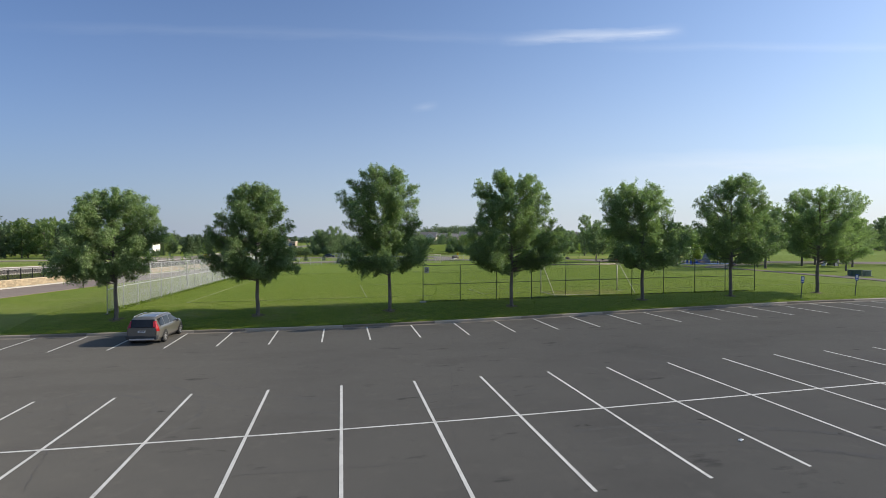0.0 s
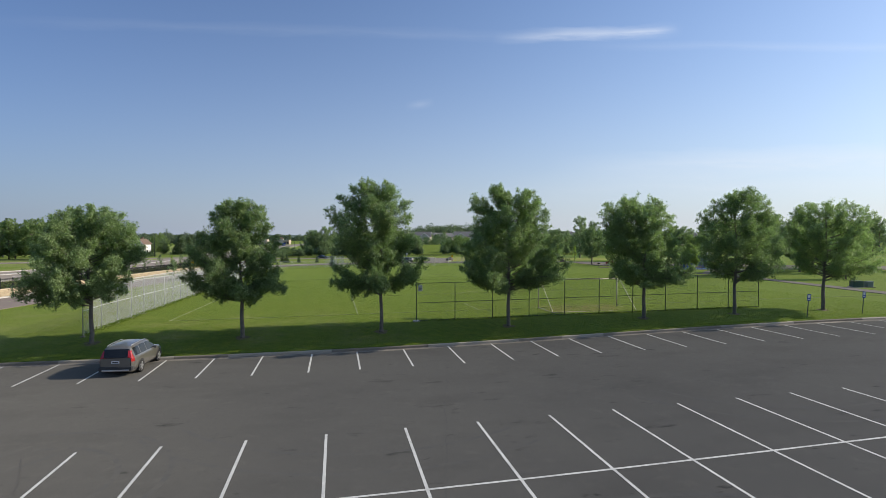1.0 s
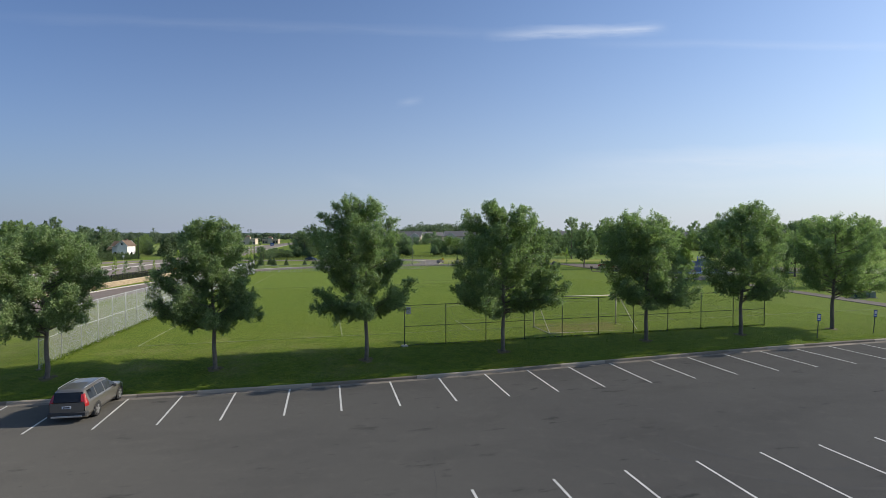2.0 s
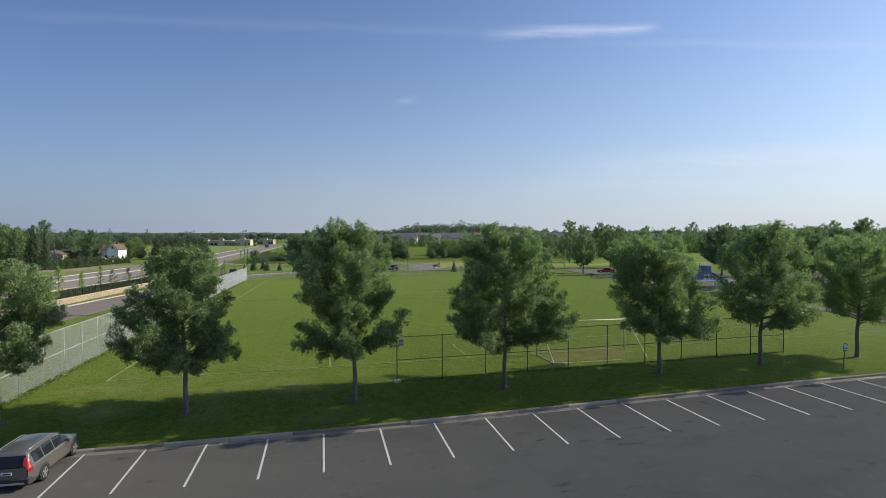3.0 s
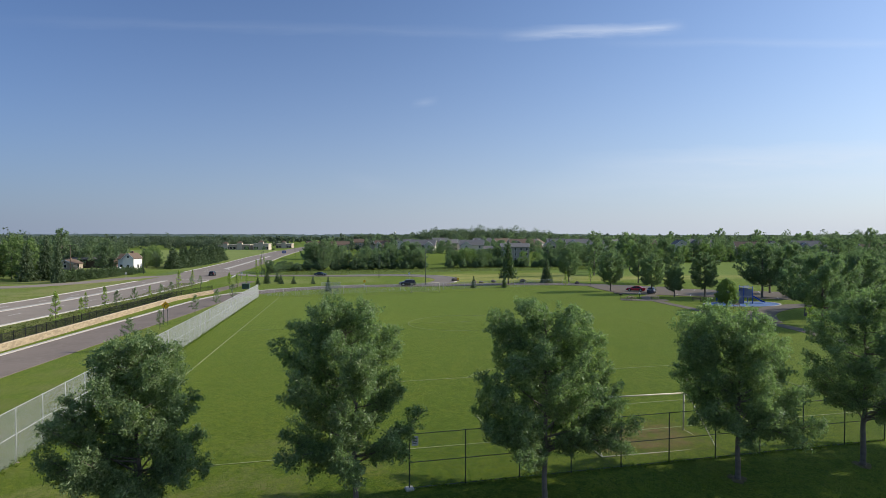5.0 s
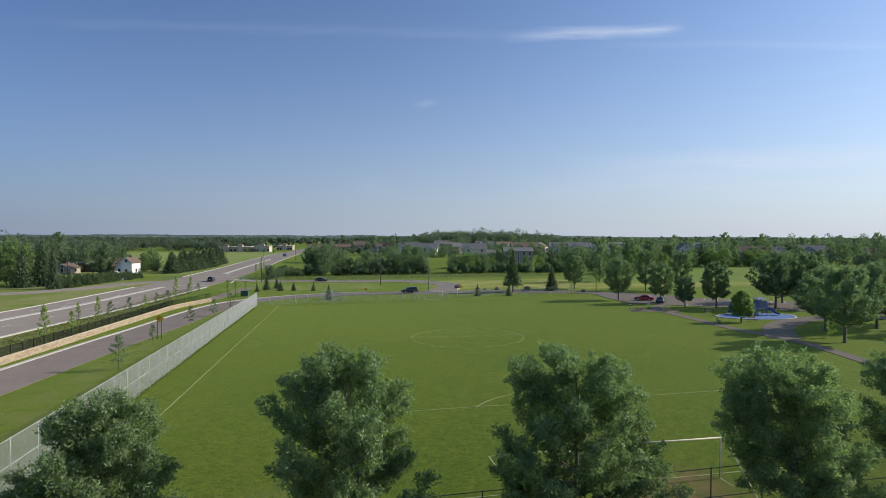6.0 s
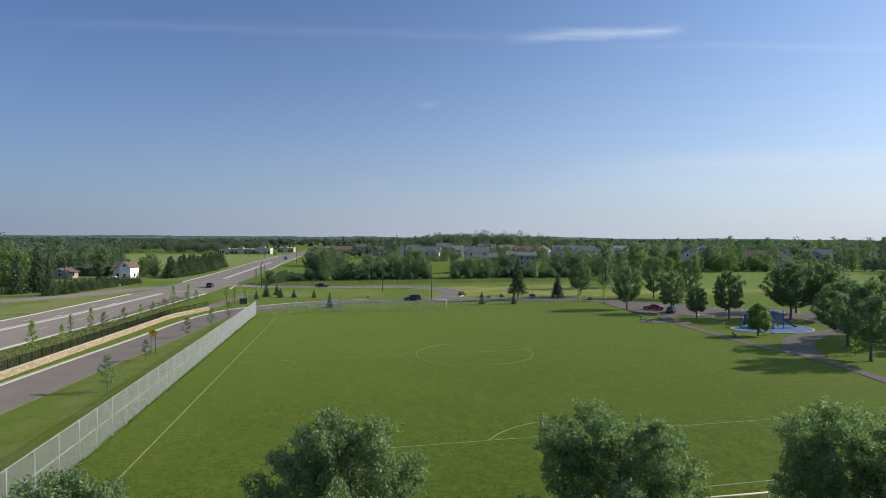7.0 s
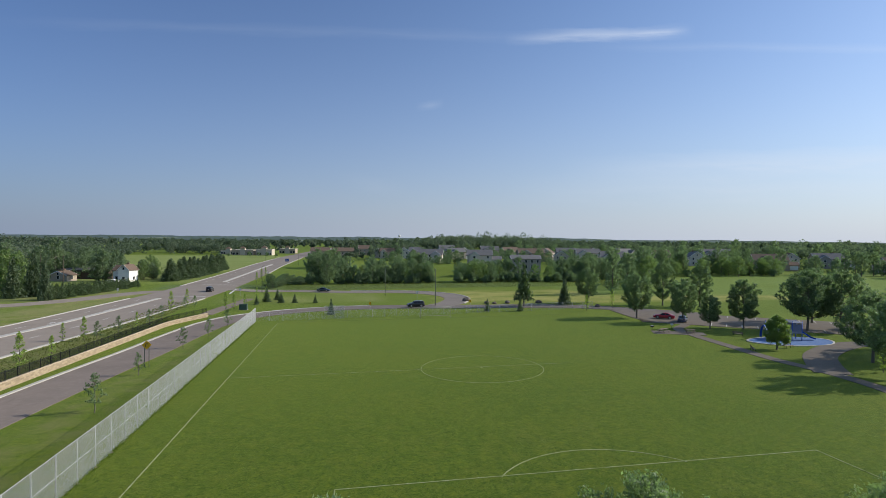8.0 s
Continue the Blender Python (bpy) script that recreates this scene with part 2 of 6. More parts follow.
M = {}
M["grass"] = layered("mown_grass", 0.9, [
    ((0.084, 0.129, 0.014), 1, 0, 1),
    ((0.117, 0.146, 0.017), 0.05, 0.46, 0.60),
    ((0.060, 0.102, 0.012), 0.035, 0.48, 0.62),
    ((0.138, 0.151, 0.030), 0.16, 0.56, 0.72, (1, 0.7, 1)),
    ((0.129, 0.148, 0.020), 0.5, 0.47, 0.66),
    ((0.057, 0.097, 0.011), 1.3, 0.47, 0.66),
    ((0.045, 0.082, 0.010), 3.0, 0.50, 0.64),
    ((0.138, 0.165, 0.032), 6.0, 0.50, 0.70),
    ((0.029, 0.057, 0.009), 11.0, 0.49, 0.63),
    ((0.159, 0.157, 0.057), 0.35, 0.46, 0.70, (1, 1, 1), (-10, 44.5, 17, 7.5, 4)),
    ((0.122, 0.152, 0.016), 2.1, 0.50, 0.70),
    ((0.056, 0.096, 0.007), 4.5, 0.52, 0.68),
    ((0.165, 0.115, 0.055), 0.9, 0.30, 0.62, (1, 1, 1), (21.0, 46.9, 4.2, 3.0, 1.6)),
    ((0.120, 0.129, 0.041), 0.35, 0.40, 0.68, (1, 1, 1), (-23, 70, 6, 90, 4)),
    ((0.103, 0.106, 0.043), 0.5, 0.30, 0.5, (1, 1, 1), (-43.5, 115, 6.0, 85, 3)),
    ((0.270, 0.235, 0.080), 0.06, 0.30, 0.62, (1, 2, 1), (88, 197, 62, 24, 10)),
    ((0.146, 0.157, 0.052), 0.05, 0.35, 0.65, (1, 1, 1), (-10, 206, 26, 17, 6)),
    ((0.060, 0.091, 0.037), 0.12, 0.22, 0.42, (1, 2, 1), (45, 242, 112, 13, 5)),
    ((0.146, 0.144, 0.062), 0.08, 0.35, 0.6, (1, 1, 1), (-105, 195, 55, 38, 8)),
    ((0.103, 0.146, 0.033), 0.02, 0.2, 0.5, (1, 1, 1), (230, 250, 150, 60, 10)),
    ((0.163, 0.183, 0.067), 0.02, 0.2, 0.5, (1, 1, 1), (-230, 440, 185, 190, 20)),
    ((0.190, 0.165, 0.075), 0.25, 0.36, 0.62, (1, 1, 1), (-69, 168, 8, 52, 3)),
    ((0.150, 0.135, 0.060), 0.6, 0.42, 0.62, (1, 1, 1), (-41.8, 125, 3.6, 62, 1.5)),
], bump_scale=18, bump=0.8, spec=0.06, sheen=0.36)
M["asphalt"] = layered("worn_asphalt", 0.85, [
    ((0.104, 0.098, 0.086), 1, 0, 1),
    ((0.117, 0.110, 0.095), 0.12, 0.4, 0.7),
    ((0.088, 0.083, 0.073), 0.3, 0.5, 0.75, (0.5, 1, 1)),
    ((0.131, 0.121, 0.103), 1.6, 0.55, 0.85),
    ((0.039, 0.038, 0.035), 0.8, 0.63, 0.76, (0.6, 1.4, 1)),
    ((0.047, 0.045, 0.041), 1.9, 0.66, 0.74, (0.5, 1.2, 1)),
    ((0.150, 0.141, 0.133), 60, 0.55, 0.85),
    ((0.047, 0.045, 0.044), 90, 0.52, 0.8),
], bump_scale=80, bump=0.35, spec=0.06, distance=0.006, grit=0.45)
M["road"] = layered("grey_road_surface", 0.85, [
    ((0.257, 0.216, 0.177), 1, 0, 1),
    ((0.225, 0.189, 0.154), 0.2, 0.4, 0.7),
    ((0.286, 0.243, 0.200), 1.2, 0.5, 0.8),
    ((0.187, 0.155, 0.125), 0.5, 0.62, 0.8, (3, 0.3, 1)),
], bump_scale=60, bump=0.2, distance=0.006, grit=0.4)
M["park_road"] = layered("brown_grey_park_road", 0.85, [
    ((0.205, 0.168, 0.141), 1, 0, 1),
    ((0.178, 0.146, 0.123), 0.2, 0.4, 0.7),
    ((0.232, 0.192, 0.162), 1.2, 0.5, 0.8),
    ((0.158, 0.128, 0.108), 0.5, 0.62, 0.8, (3, 0.3, 1)),
], bump_scale=60, bump=0.2, distance=0.006, grit=0.4)
M["path"] = layered("park_path_asphalt", 0.85, [
    ((0.200, 0.163, 0.124), 1, 0, 1), ((0.235, 0.194, 0.150), 0.5, 0.4, 0.7), ((0.150, 0.123, 0.095), 2.0, 0.55, 0.8)], bump_scale=60, bump=0.2, distance=0.006, grit=0.4)
# kerb colour lowered to stand in for tree shade
M["concrete"] = material("kerb_concrete", (0.255, 0.218, 0.170), 0.85, 0.38, 1.2, 30, bump=0.2, use_random="object")
M["white_kerb"] = material("pale_kerb_concrete", (0.46, 0.43, 0.375), 0.85, 0.2, 1.0, 30)
# stained gutter; its tones are also lowered in place of tree shade
M["gutter"] = layered("gutter_concrete", 0.85, [
    ((0.175, 0.155, 0.130), 1, 0, 1), ((0.23, 0.205, 0.172), 0.7, 0.4, 0.7), ((0.105, 0.096, 0.084), 1.5, 0.52, 0.72), ((0.33, 0.285, 0.23), 0.16, 0.56, 0.68)], bump_scale=40, bump=0.2, distance=0.006)
M["paint"] = layered("worn_white_road_paint", 0.7, [
    ((0.55, 0.54, 0.50), 1, 0, 1), ((0.43, 0.42, 0.39), 1.3, 0.45, 0.7), ((0.20, 0.195, 0.19), 6, 0.62, 0.74), ((0.13, 0.128, 0.125), 22, 0.66, 0.76)], bump_scale=50, bump=0.1, distance=0.004)
M["field_paint"] = layered("faded_field_paint", 0.9, [
    ((0.27, 0.30, 0.125), 1, 0, 1), ((0.12, 0.165, 0.026), 0.8, 0.48, 0.70), ((0.46, 0.47, 0.32), 5, 0.52, 0.8)], bump_scale=20, bump=0.4)
M["bark"] = material("grey_brown_bark", (0.165, 0.142, 0.115), 0.9, 0.4, 4, 40, bump=0.6)
M["mulch"] = material("dark_mulch", (0.125, 0.105, 0.055), 0.95, 0.6, 6, 30, bump=0.8)
M["leaf"] = leaf_material("ash_leaf", (0.110, 0.160, 0.068), (0.318, 0.392, 0.182), 0.50, 0.42, 0.42)
M["leaf_pale"] = leaf_material("pale_green_leaf", (0.145, 0.205, 0.055), (0.310, 0.385, 0.120), 0.5)
M["leaf_mid"] = leaf_material("park_tree_leaf", (0.100, 0.146, 0.074), (0.285, 0.352, 0.190), 0.48, 0.5, 0.3)
# belt and garden foliage, lightened and greyed in colour to stand for haze
M["leaf_far"] = leaf_material("hazed_woodland_leaf", (0.112, 0.154, 0.096), (0.290, 0.350, 0.208), 0.52, 0.65, 0.15)
M["leaf_pale_wood"] = leaf_material("light_green_woodland_leaf", (0.118, 0.168, 0.066), (0.310, 0.380, 0.165), 0.52, 0.65, 0.15)
M["leaf_lime"] = leaf_material("yellow_green_sapling_leaf", (0.19, 0.26, 0.045), (0.42, 0.50, 0.12), 0.5)
M["blade"] = leaf_material("short_grass_blade", (0.115, 0.165, 0.022), (0.225, 0.275, 0.058), 0.5, 0.6, 0.15)
M["weed"] = leaf_material("olive_weed_blade", (0.110, 0.130, 0.038), (0.255, 0.265, 0.095), 0.5, 0.7, 0.1)
# distance haze is put into this leaf colour: greyer, bluer, paler
M["leaf_wood"] = leaf_material("haze_toned_wood_leaf", (0.080, 0.102, 0.078), (0.190, 0.225, 0.158), 0.5, 0.8, 0.05)
M["leaf_pine"] = leaf_material("pale_pine_needles", (0.06, 0.10, 0.04), (0.15, 0.20, 0.08), 0.3)
M["tyre_mark"] = layered("rubbed_asphalt", 0.85, [((0.100, 0.096, 0.088), 1, 0, 1), ((0.111, 0.104, 0.091), 0.9, 0.4, 0.6), ((0.090, 0.087, 0.080), 3, 0.5, 0.75)], bump_scale=80, bump=0.35, spec=0.06, distance=0.006, grit=0.45)
M["tar"] = material("dark_crack_filler", (0.072, 0.069, 0.064), 0.9, 0.3, 4, 40)
M["needle"] = leaf_material("blue_green_needles", (0.066, 0.098, 0.058), (0.170, 0.215, 0.120), 0.4, 0.6, 0.25)
M["galv"] = material("galvanised_steel", (0.48, 0.49, 0.47), 0.5, 0.12, 3, 40, metal=0.25)
M["wire"] = material("galvanised_wire", (0.43, 0.44, 0.43), 0.55, 0.1, 3, 40, metal=0.2)
M["black_steel"] = material("black_coated_steel", (0.018, 0.020, 0.018), 0.5, 0.3, 3, 40)
M["green_steel"] = material("dark_green_coated_steel", (0.085, 0.105, 0.080), 0.55, 0.3, 3, 40)
M["white_metal"] = material("white_painted_metal", (0.72, 0.71, 0.67), 0.5, 0.1, 2, 40)
M["wall_block"] = material("tan_split_stone", (0.37, 0.29, 0.19), 0.9, 0.18, 1.5, 18, bump=0.6, use_random="island")
M["wall_cap"] = material("tan_cap_stone", (0.52, 0.41, 0.28), 0.9, 0.2, 1.5, 18, bump=0.4)
M["siding_white"] = material("white_painted_siding", (0.80, 0.77, 0.70), 0.7, 0.06, 0.8, 8)
M["siding_cream"] = material("cream_siding", (0.62, 0.55, 0.45), 0.75, 0.1, 0.8, 8)
M["siding_beige"] = material("beige_siding", (0.56, 0.48, 0.37), 0.75, 0.1, 0.8, 8)
M["siding_grey"] = material("grey_siding", (0.36, 0.32, 0.285), 0.75, 0.1, 0.8, 8)
M["siding_tan"] = material("tan_siding", (0.42, 0.34, 0.25), 0.75, 0.1, 0.8, 8)
M["brick"] = material("red_brown_brick", (0.20, 0.13, 0.10), 0.85, 0.2, 1, 10)
M["shingle_grey"] = material("grey_shingles", (0.15, 0.145, 0.14), 0.9, 0.25, 1.5, 12)
M["shingle_brown"] = material("brown_shingles", (0.15, 0.105, 0.075), 0.9, 0.25, 1.5, 12)
M["window_glass"] = material("dark_window_glass", (0.014, 0.016, 0.018), 0.1, 0.2, 1, 5, spec=0.4)
M["trim"] = material("white_window_trim", (0.75, 0.74, 0.72), 0.6, 0.06, 1, 10)
M["tyre"] = material("black_rubber", (0.02, 0.02, 0.02), 0.85, 0.3, 4, 60)
M["alloy"] = material("silver_alloy", (0.55, 0.55, 0.55), 0.35, 0.1, 4, 60, metal=0.8)
M["tail"] = material("red_lamp_lens", (0.33, 0.012, 0.014), 0.2, 0.15, 6, 40, spec=0.6, coat=0.5)
M["head"] = material("clear_lamp_lens", (0.6, 0.6, 0.6), 0.15, 0.1, 6, 40, spec=0.6)
M["plastic"] = material("dark_trim_plastic", (0.045, 0.045, 0.045), 0.6, 0.2, 5, 60)
M["plate"] = material("pale_plate", (0.5, 0.52, 0.55), 0.5, 0.1, 8, 40)
M["paint_bronze"] = material("grey_bronze_car_paint", (0.145, 0.137, 0.122), 0.28, 0.05, 2, 200, metal=0.3, coat=0.9, spec=0.5)
M["paint_red"] = material("red_car_paint", (0.42, 0.016, 0.03), 0.3, 0.05, 2, 200, metal=0.2, coat=0.8)
M["paint_blue"] = material("dark_blue_car_paint", (0.05, 0.07, 0.14), 0.3, 0.05, 2, 200, metal=0.3, coat=0.8)
M["paint_black"] = material("black_car_paint", (0.02, 0.02, 0.025), 0.3, 0.05, 2, 200, metal=0.3, coat=0.8)
M["paint_teal"] = material("dark_teal_car_paint", (0.03, 0.05, 0.06), 0.3, 0.05, 2, 200, metal=0.3, coat=0.8)
M["sign_blue"] = material("blue_sign_face", (0.03, 0.08, 0.30), 0.5, 0.06, 3, 40)
M["sign_yellow"] = material("yellow_sign_face", (0.75, 0.42, 0.02), 0.5, 0.06, 3, 40)
M["play_blue"] = material("blue_play_plastic", (0.02, 0.09, 0.42), 0.45, 0.12, 3, 40)
M["play_grey"] = material("grey_play_panel", (0.20, 0.22, 0.27), 0.55, 0.15, 3, 40)
M["blue_mat"] = layered("blue_rubber_surface", 0.85, [((0.10, 0.17, 0.33), 1, 0, 1), ((0.14, 0.22, 0.38), 0.6, 0.4, 0.7), ((0.06, 0.11, 0.24), 3, 0.55, 0.8)], bump_scale=30, bump=0.2)
M["box_green"] = material("green_utility_paint", (0.06, 0.10, 0.07), 0.6, 0.2, 2, 30)
M["box_pale"] = material("pale_grey_green_utility_paint", (0.22, 0.25, 0.20), 0.6, 0.2, 2, 30)
M["wood_dark"] = material("weathered_pole_wood", (0.10, 0.075, 0.055), 0.9, 0.3, 3, 40)
M["stone"] = material("grey_brown_boulder", (0.16, 0.13, 0.105), 0.9, 0.35, 1.5, 14, bump=0.7)
M["wood_bench"] = material("weathered_bench_slats", (0.22, 0.17, 0.12), 0.8, 0.25, 3, 40)
M["goal_bar"] = material("weathered_cream_goal_paint", (0.56, 0.51, 0.39), 0.6, 0.2, 2, 40)
M["net"] = material("pale_netting_cord", (0.62, 0.62, 0.58), 0.8, 0.1, 3, 40)
# blue-grey air haze painted into the hills' greens, with pale fields between
M["hill"] = layered("haze_toned_hill", 0.95, [((0.085, 0.118, 0.100), 1, 0, 1), ((0.105, 0.140, 0.115), 0.02, 0.45, 0.65), ((0.24, 0.27, 0.16), 0.004, 0.60, 0.64, (1, 3, 1)), ((0.062, 0.090, 0.078), 0.03, 0.5, 0.68)], bump_scale=0.12, bump=1.0, distance=4)

# ---------------- mesh building ----------------
class Builder:
    """Collects vertices and faces for one mesh."""

    def __init__(self):
        self.v, self.f = [], []

    def add(self, verts, faces):
        k = len(self.v)
        self.v.extend(tuple(p) for p in verts)
        self.f.extend(tuple(i + k for i in q) for q in faces)
        return self

    def box(self, x0, x1, y0, y1, z0, z1, bevel=0.0, m=None):
        if bevel <= 0:
            pts = [(x, y, z) for z in (z0, z1) for y in (y0, y1) for x in (x0, x1)]
            faces = [(0, 2, 3, 1), (4, 5, 7, 6), (0, 1, 5, 4), (2, 6, 7, 3), (0, 4, 6, 2), (1, 3, 7, 5)]
        else:
            b = bevel
            ring = [(x0 + b, y0), (x1 - b, y0), (x1, y0 + b), (x1, y1 - b), (x1 - b, y1), (x0 + b, y1), (x0, y1 - b), (x0, y0 + b)]
            cx, cy = (x0 + x1) / 2, (y0 + y1) / 2
            pts = [(x, y, z0) for x, y in ring] + [(x, y, z1 - b) for x, y in ring]
            for x, y in ring:
                sx = (abs(x1 - x0) / 2 - b) / (abs(x1 - x0) / 2)
                sy = (abs(y1 - y0) / 2 - b) / (abs(y1 - y0) / 2)
                pts.append((cx + (x - cx) * sx, cy + (y - cy) * sy, z1))
            faces = [tuple(range(7, -1, -1)), tuple(range(16, 24))]
            for r in (0, 8):
                for i in range(8):
                    j = (i + 1) % 8
                    faces.append((r + i, r + j, r + 8 + j, r + 8 + i))
        if m is not None:
            pts = [m @ Vector(p) for p in pts]
        return self.add(pts, faces)

    def tube(self, path, radii, sides=8, caps=True):
        """A tapered tube along a path of points."""
        path = [Vector(p) for p in path]
        if not isinstance(radii, (list, tuple)):
            radii = [radii] * len(path)
        k, rings = len(self.v), []
        side = None
        for i, p in enumerate(path):
            d = (path[min(i + 1, len(path) - 1)] - path[max(i - 1, 0)])
            d = d.normalized() if d.length > 1e-9 else Vector((0, 0, 1))
            if side is None:
                side = d.orthogonal().normalized()
            side = (side - d * side.dot(d))
            side = side.normalized() if side.length > 1e-6 else d.orthogonal().normalized()
            other = d.cross(side)
            for j in range(sides):
                a = 2 * math.pi * j / sides
                q = p + (side * math.cos(a) + other * math.sin(a)) * radii[i]
                self.v.append(tuple(q))
        for i in range(len(path) - 1):
            for j in range(sides):
                j2 = (j + 1) % sides
                a, b = k + i * sides, k + (i + 1) * sides
                self.f.append((a + j, a + j2, b + j2, b + j))
        if caps:
            self.f.append(tuple(k + j for j in range(sides - 1, -1, -1)))
            self.f.append(tuple(k + (len(path) - 1) * sides + j for j in range(sides)))
        return self

    def grid(self, rows):
        """A sheet from rows of points."""
        k, n = len(self.v), len(rows[0])
        for r in rows:
            self.v.extend(tuple(p) for p in r)
        for i in range(len(rows) - 1):
            for j in range(n - 1):
                a = k + i * n + j
                self.f.append((a, a + 1, a + n + 1, a + n))
        return self

    def mesh(self, name, mat, smooth_faces=False):
        me = bpy.data.meshes.new(name)
        me.from_pydata(self.v, [], self.f)
        me.materials.append(mat)
        if smooth_faces:
            me.polygons.foreach_set("use_smooth", [True] * len(me.polygons))
        me.update()
        return me


def part(name, builder, mat, parent=None, label="", smooth_faces=False):
    ob = new(name, builder.mesh(name, mat, smooth_faces))
    if parent is not None:
        ob.parent = parent
    if label:
        tagged(ob, label)
    return ob


def thing(name, m, label, category, group="", kind=""):
    """An Empty at a thing's base."""
    ob = new(name)
    ob.matrix_world = m
    ob.empty_display_size = 0.3
    return tagged(ob, label, category, group, kind)


def on_grass(x, y, rz=0, dz=0.0):
    return pose(x, y, grass_height(x, y) + dz, 0, 0, rz)


def resample(points, step):
    """Points at even steps along a smooth line through the given ones."""
    pts = [Vector((*p, 0)) for p in points]
    fine = []
    for i in range(len(pts) - 1):
        p0, p1, p2, p3 = pts[max(i - 1, 0)], pts[i], pts[i + 1], pts[min(i + 2, len(pts) - 1)]
        n = max(2, int((p2 - p1).length / step))
        for s in range(n):
            t = s / n
            fine.append(0.5 * ((2 * p1) + (p2 - p0) * t + (2 * p0 - 5 * p1 + 4 * p2 - p3) * t * t + (3 * p1 - p0 - 3 * p2 + p3) * t ** 3))
    fine.append(pts[-1])
    return fine


def ribbon(points, left, right, lift, height, step=2.0, thick=0.25, low=None):
    """A solid strip that follows a line over the ground: from left to right of the line, lifted above the given height."""
    fine = resample(points, step)
    b = Builder()
    cross = 5 if right - left > 3 else 2
    rows = []
    for i, p in enumerate(fine):
        d = (fine[min(i + 1, len(fine) - 1)] - fine[max(i - 1, 0)]).normalized()
        n = Vector((d.y, -d.x, 0))
        row = []
        for j in range(cross):
            q = p + n * (left + (right - left) * j / (cross - 1))
            row.append(Vector((q.x, q.y, height(q.x, q.y) + lift)))
        row = [row[0] - Vector((0, 0, thick))] + row + [row[-1] - Vector((0, 0, thick))]
        rows.append(row)
    b.grid([list(reversed(r)) for r in rows])
    n = len(rows[0])
    b.f.append(tuple(range(n)))
    b.f.append(tuple(len(b.v) - 1 - i for i in range(n)))
    return b


# ---------------- ground ----------------
def axis_steps(lo, hi, step, reach, grow=1.22):
    out, s, v = [], step, lo
    while v <= hi:
        out.append(v)
        v += step
    a, s = out[0], step
    while a > -reach:
        s *= grow
        a -= s
        out.insert(0, a)
    a, s = out[-1], step
    while a < reach:
        s *= grow
        a += s
        out.append(a)
    return out


def build_ground():
    xs = sorted(axis_steps(-60, 120, 2.0, 4600) + [-45 + i for i in range(0, 24, 2)])
    ys = axis_steps(-20, 270, 2.0, 4600)
    ys = sorted(y for y in ys if abs(y - KERB_Y) > 0.9) + []
    ys = sorted(ys + [KERB_Y - 0.14, KERB_Y, KERB_Y + 0.5, KERB_Y + 1.2])
    b = Builder()
    rows = []
    for y in ys:
        row = []
        for x in xs:
            if y < KERB_Y - 0.01:
                z = lot_height(x, y) - 0.35
            else:
                z = grass_height(x, y)
            row.append((x, y, z))
        rows.append(row)
    b.grid(rows)
    ob = part("ground", b, M["grass"], smooth_faces=True)
    return tagged(ob, "wide mown green lawn and meadow with worn patches", "lawn", kind="structure")


build_ground()


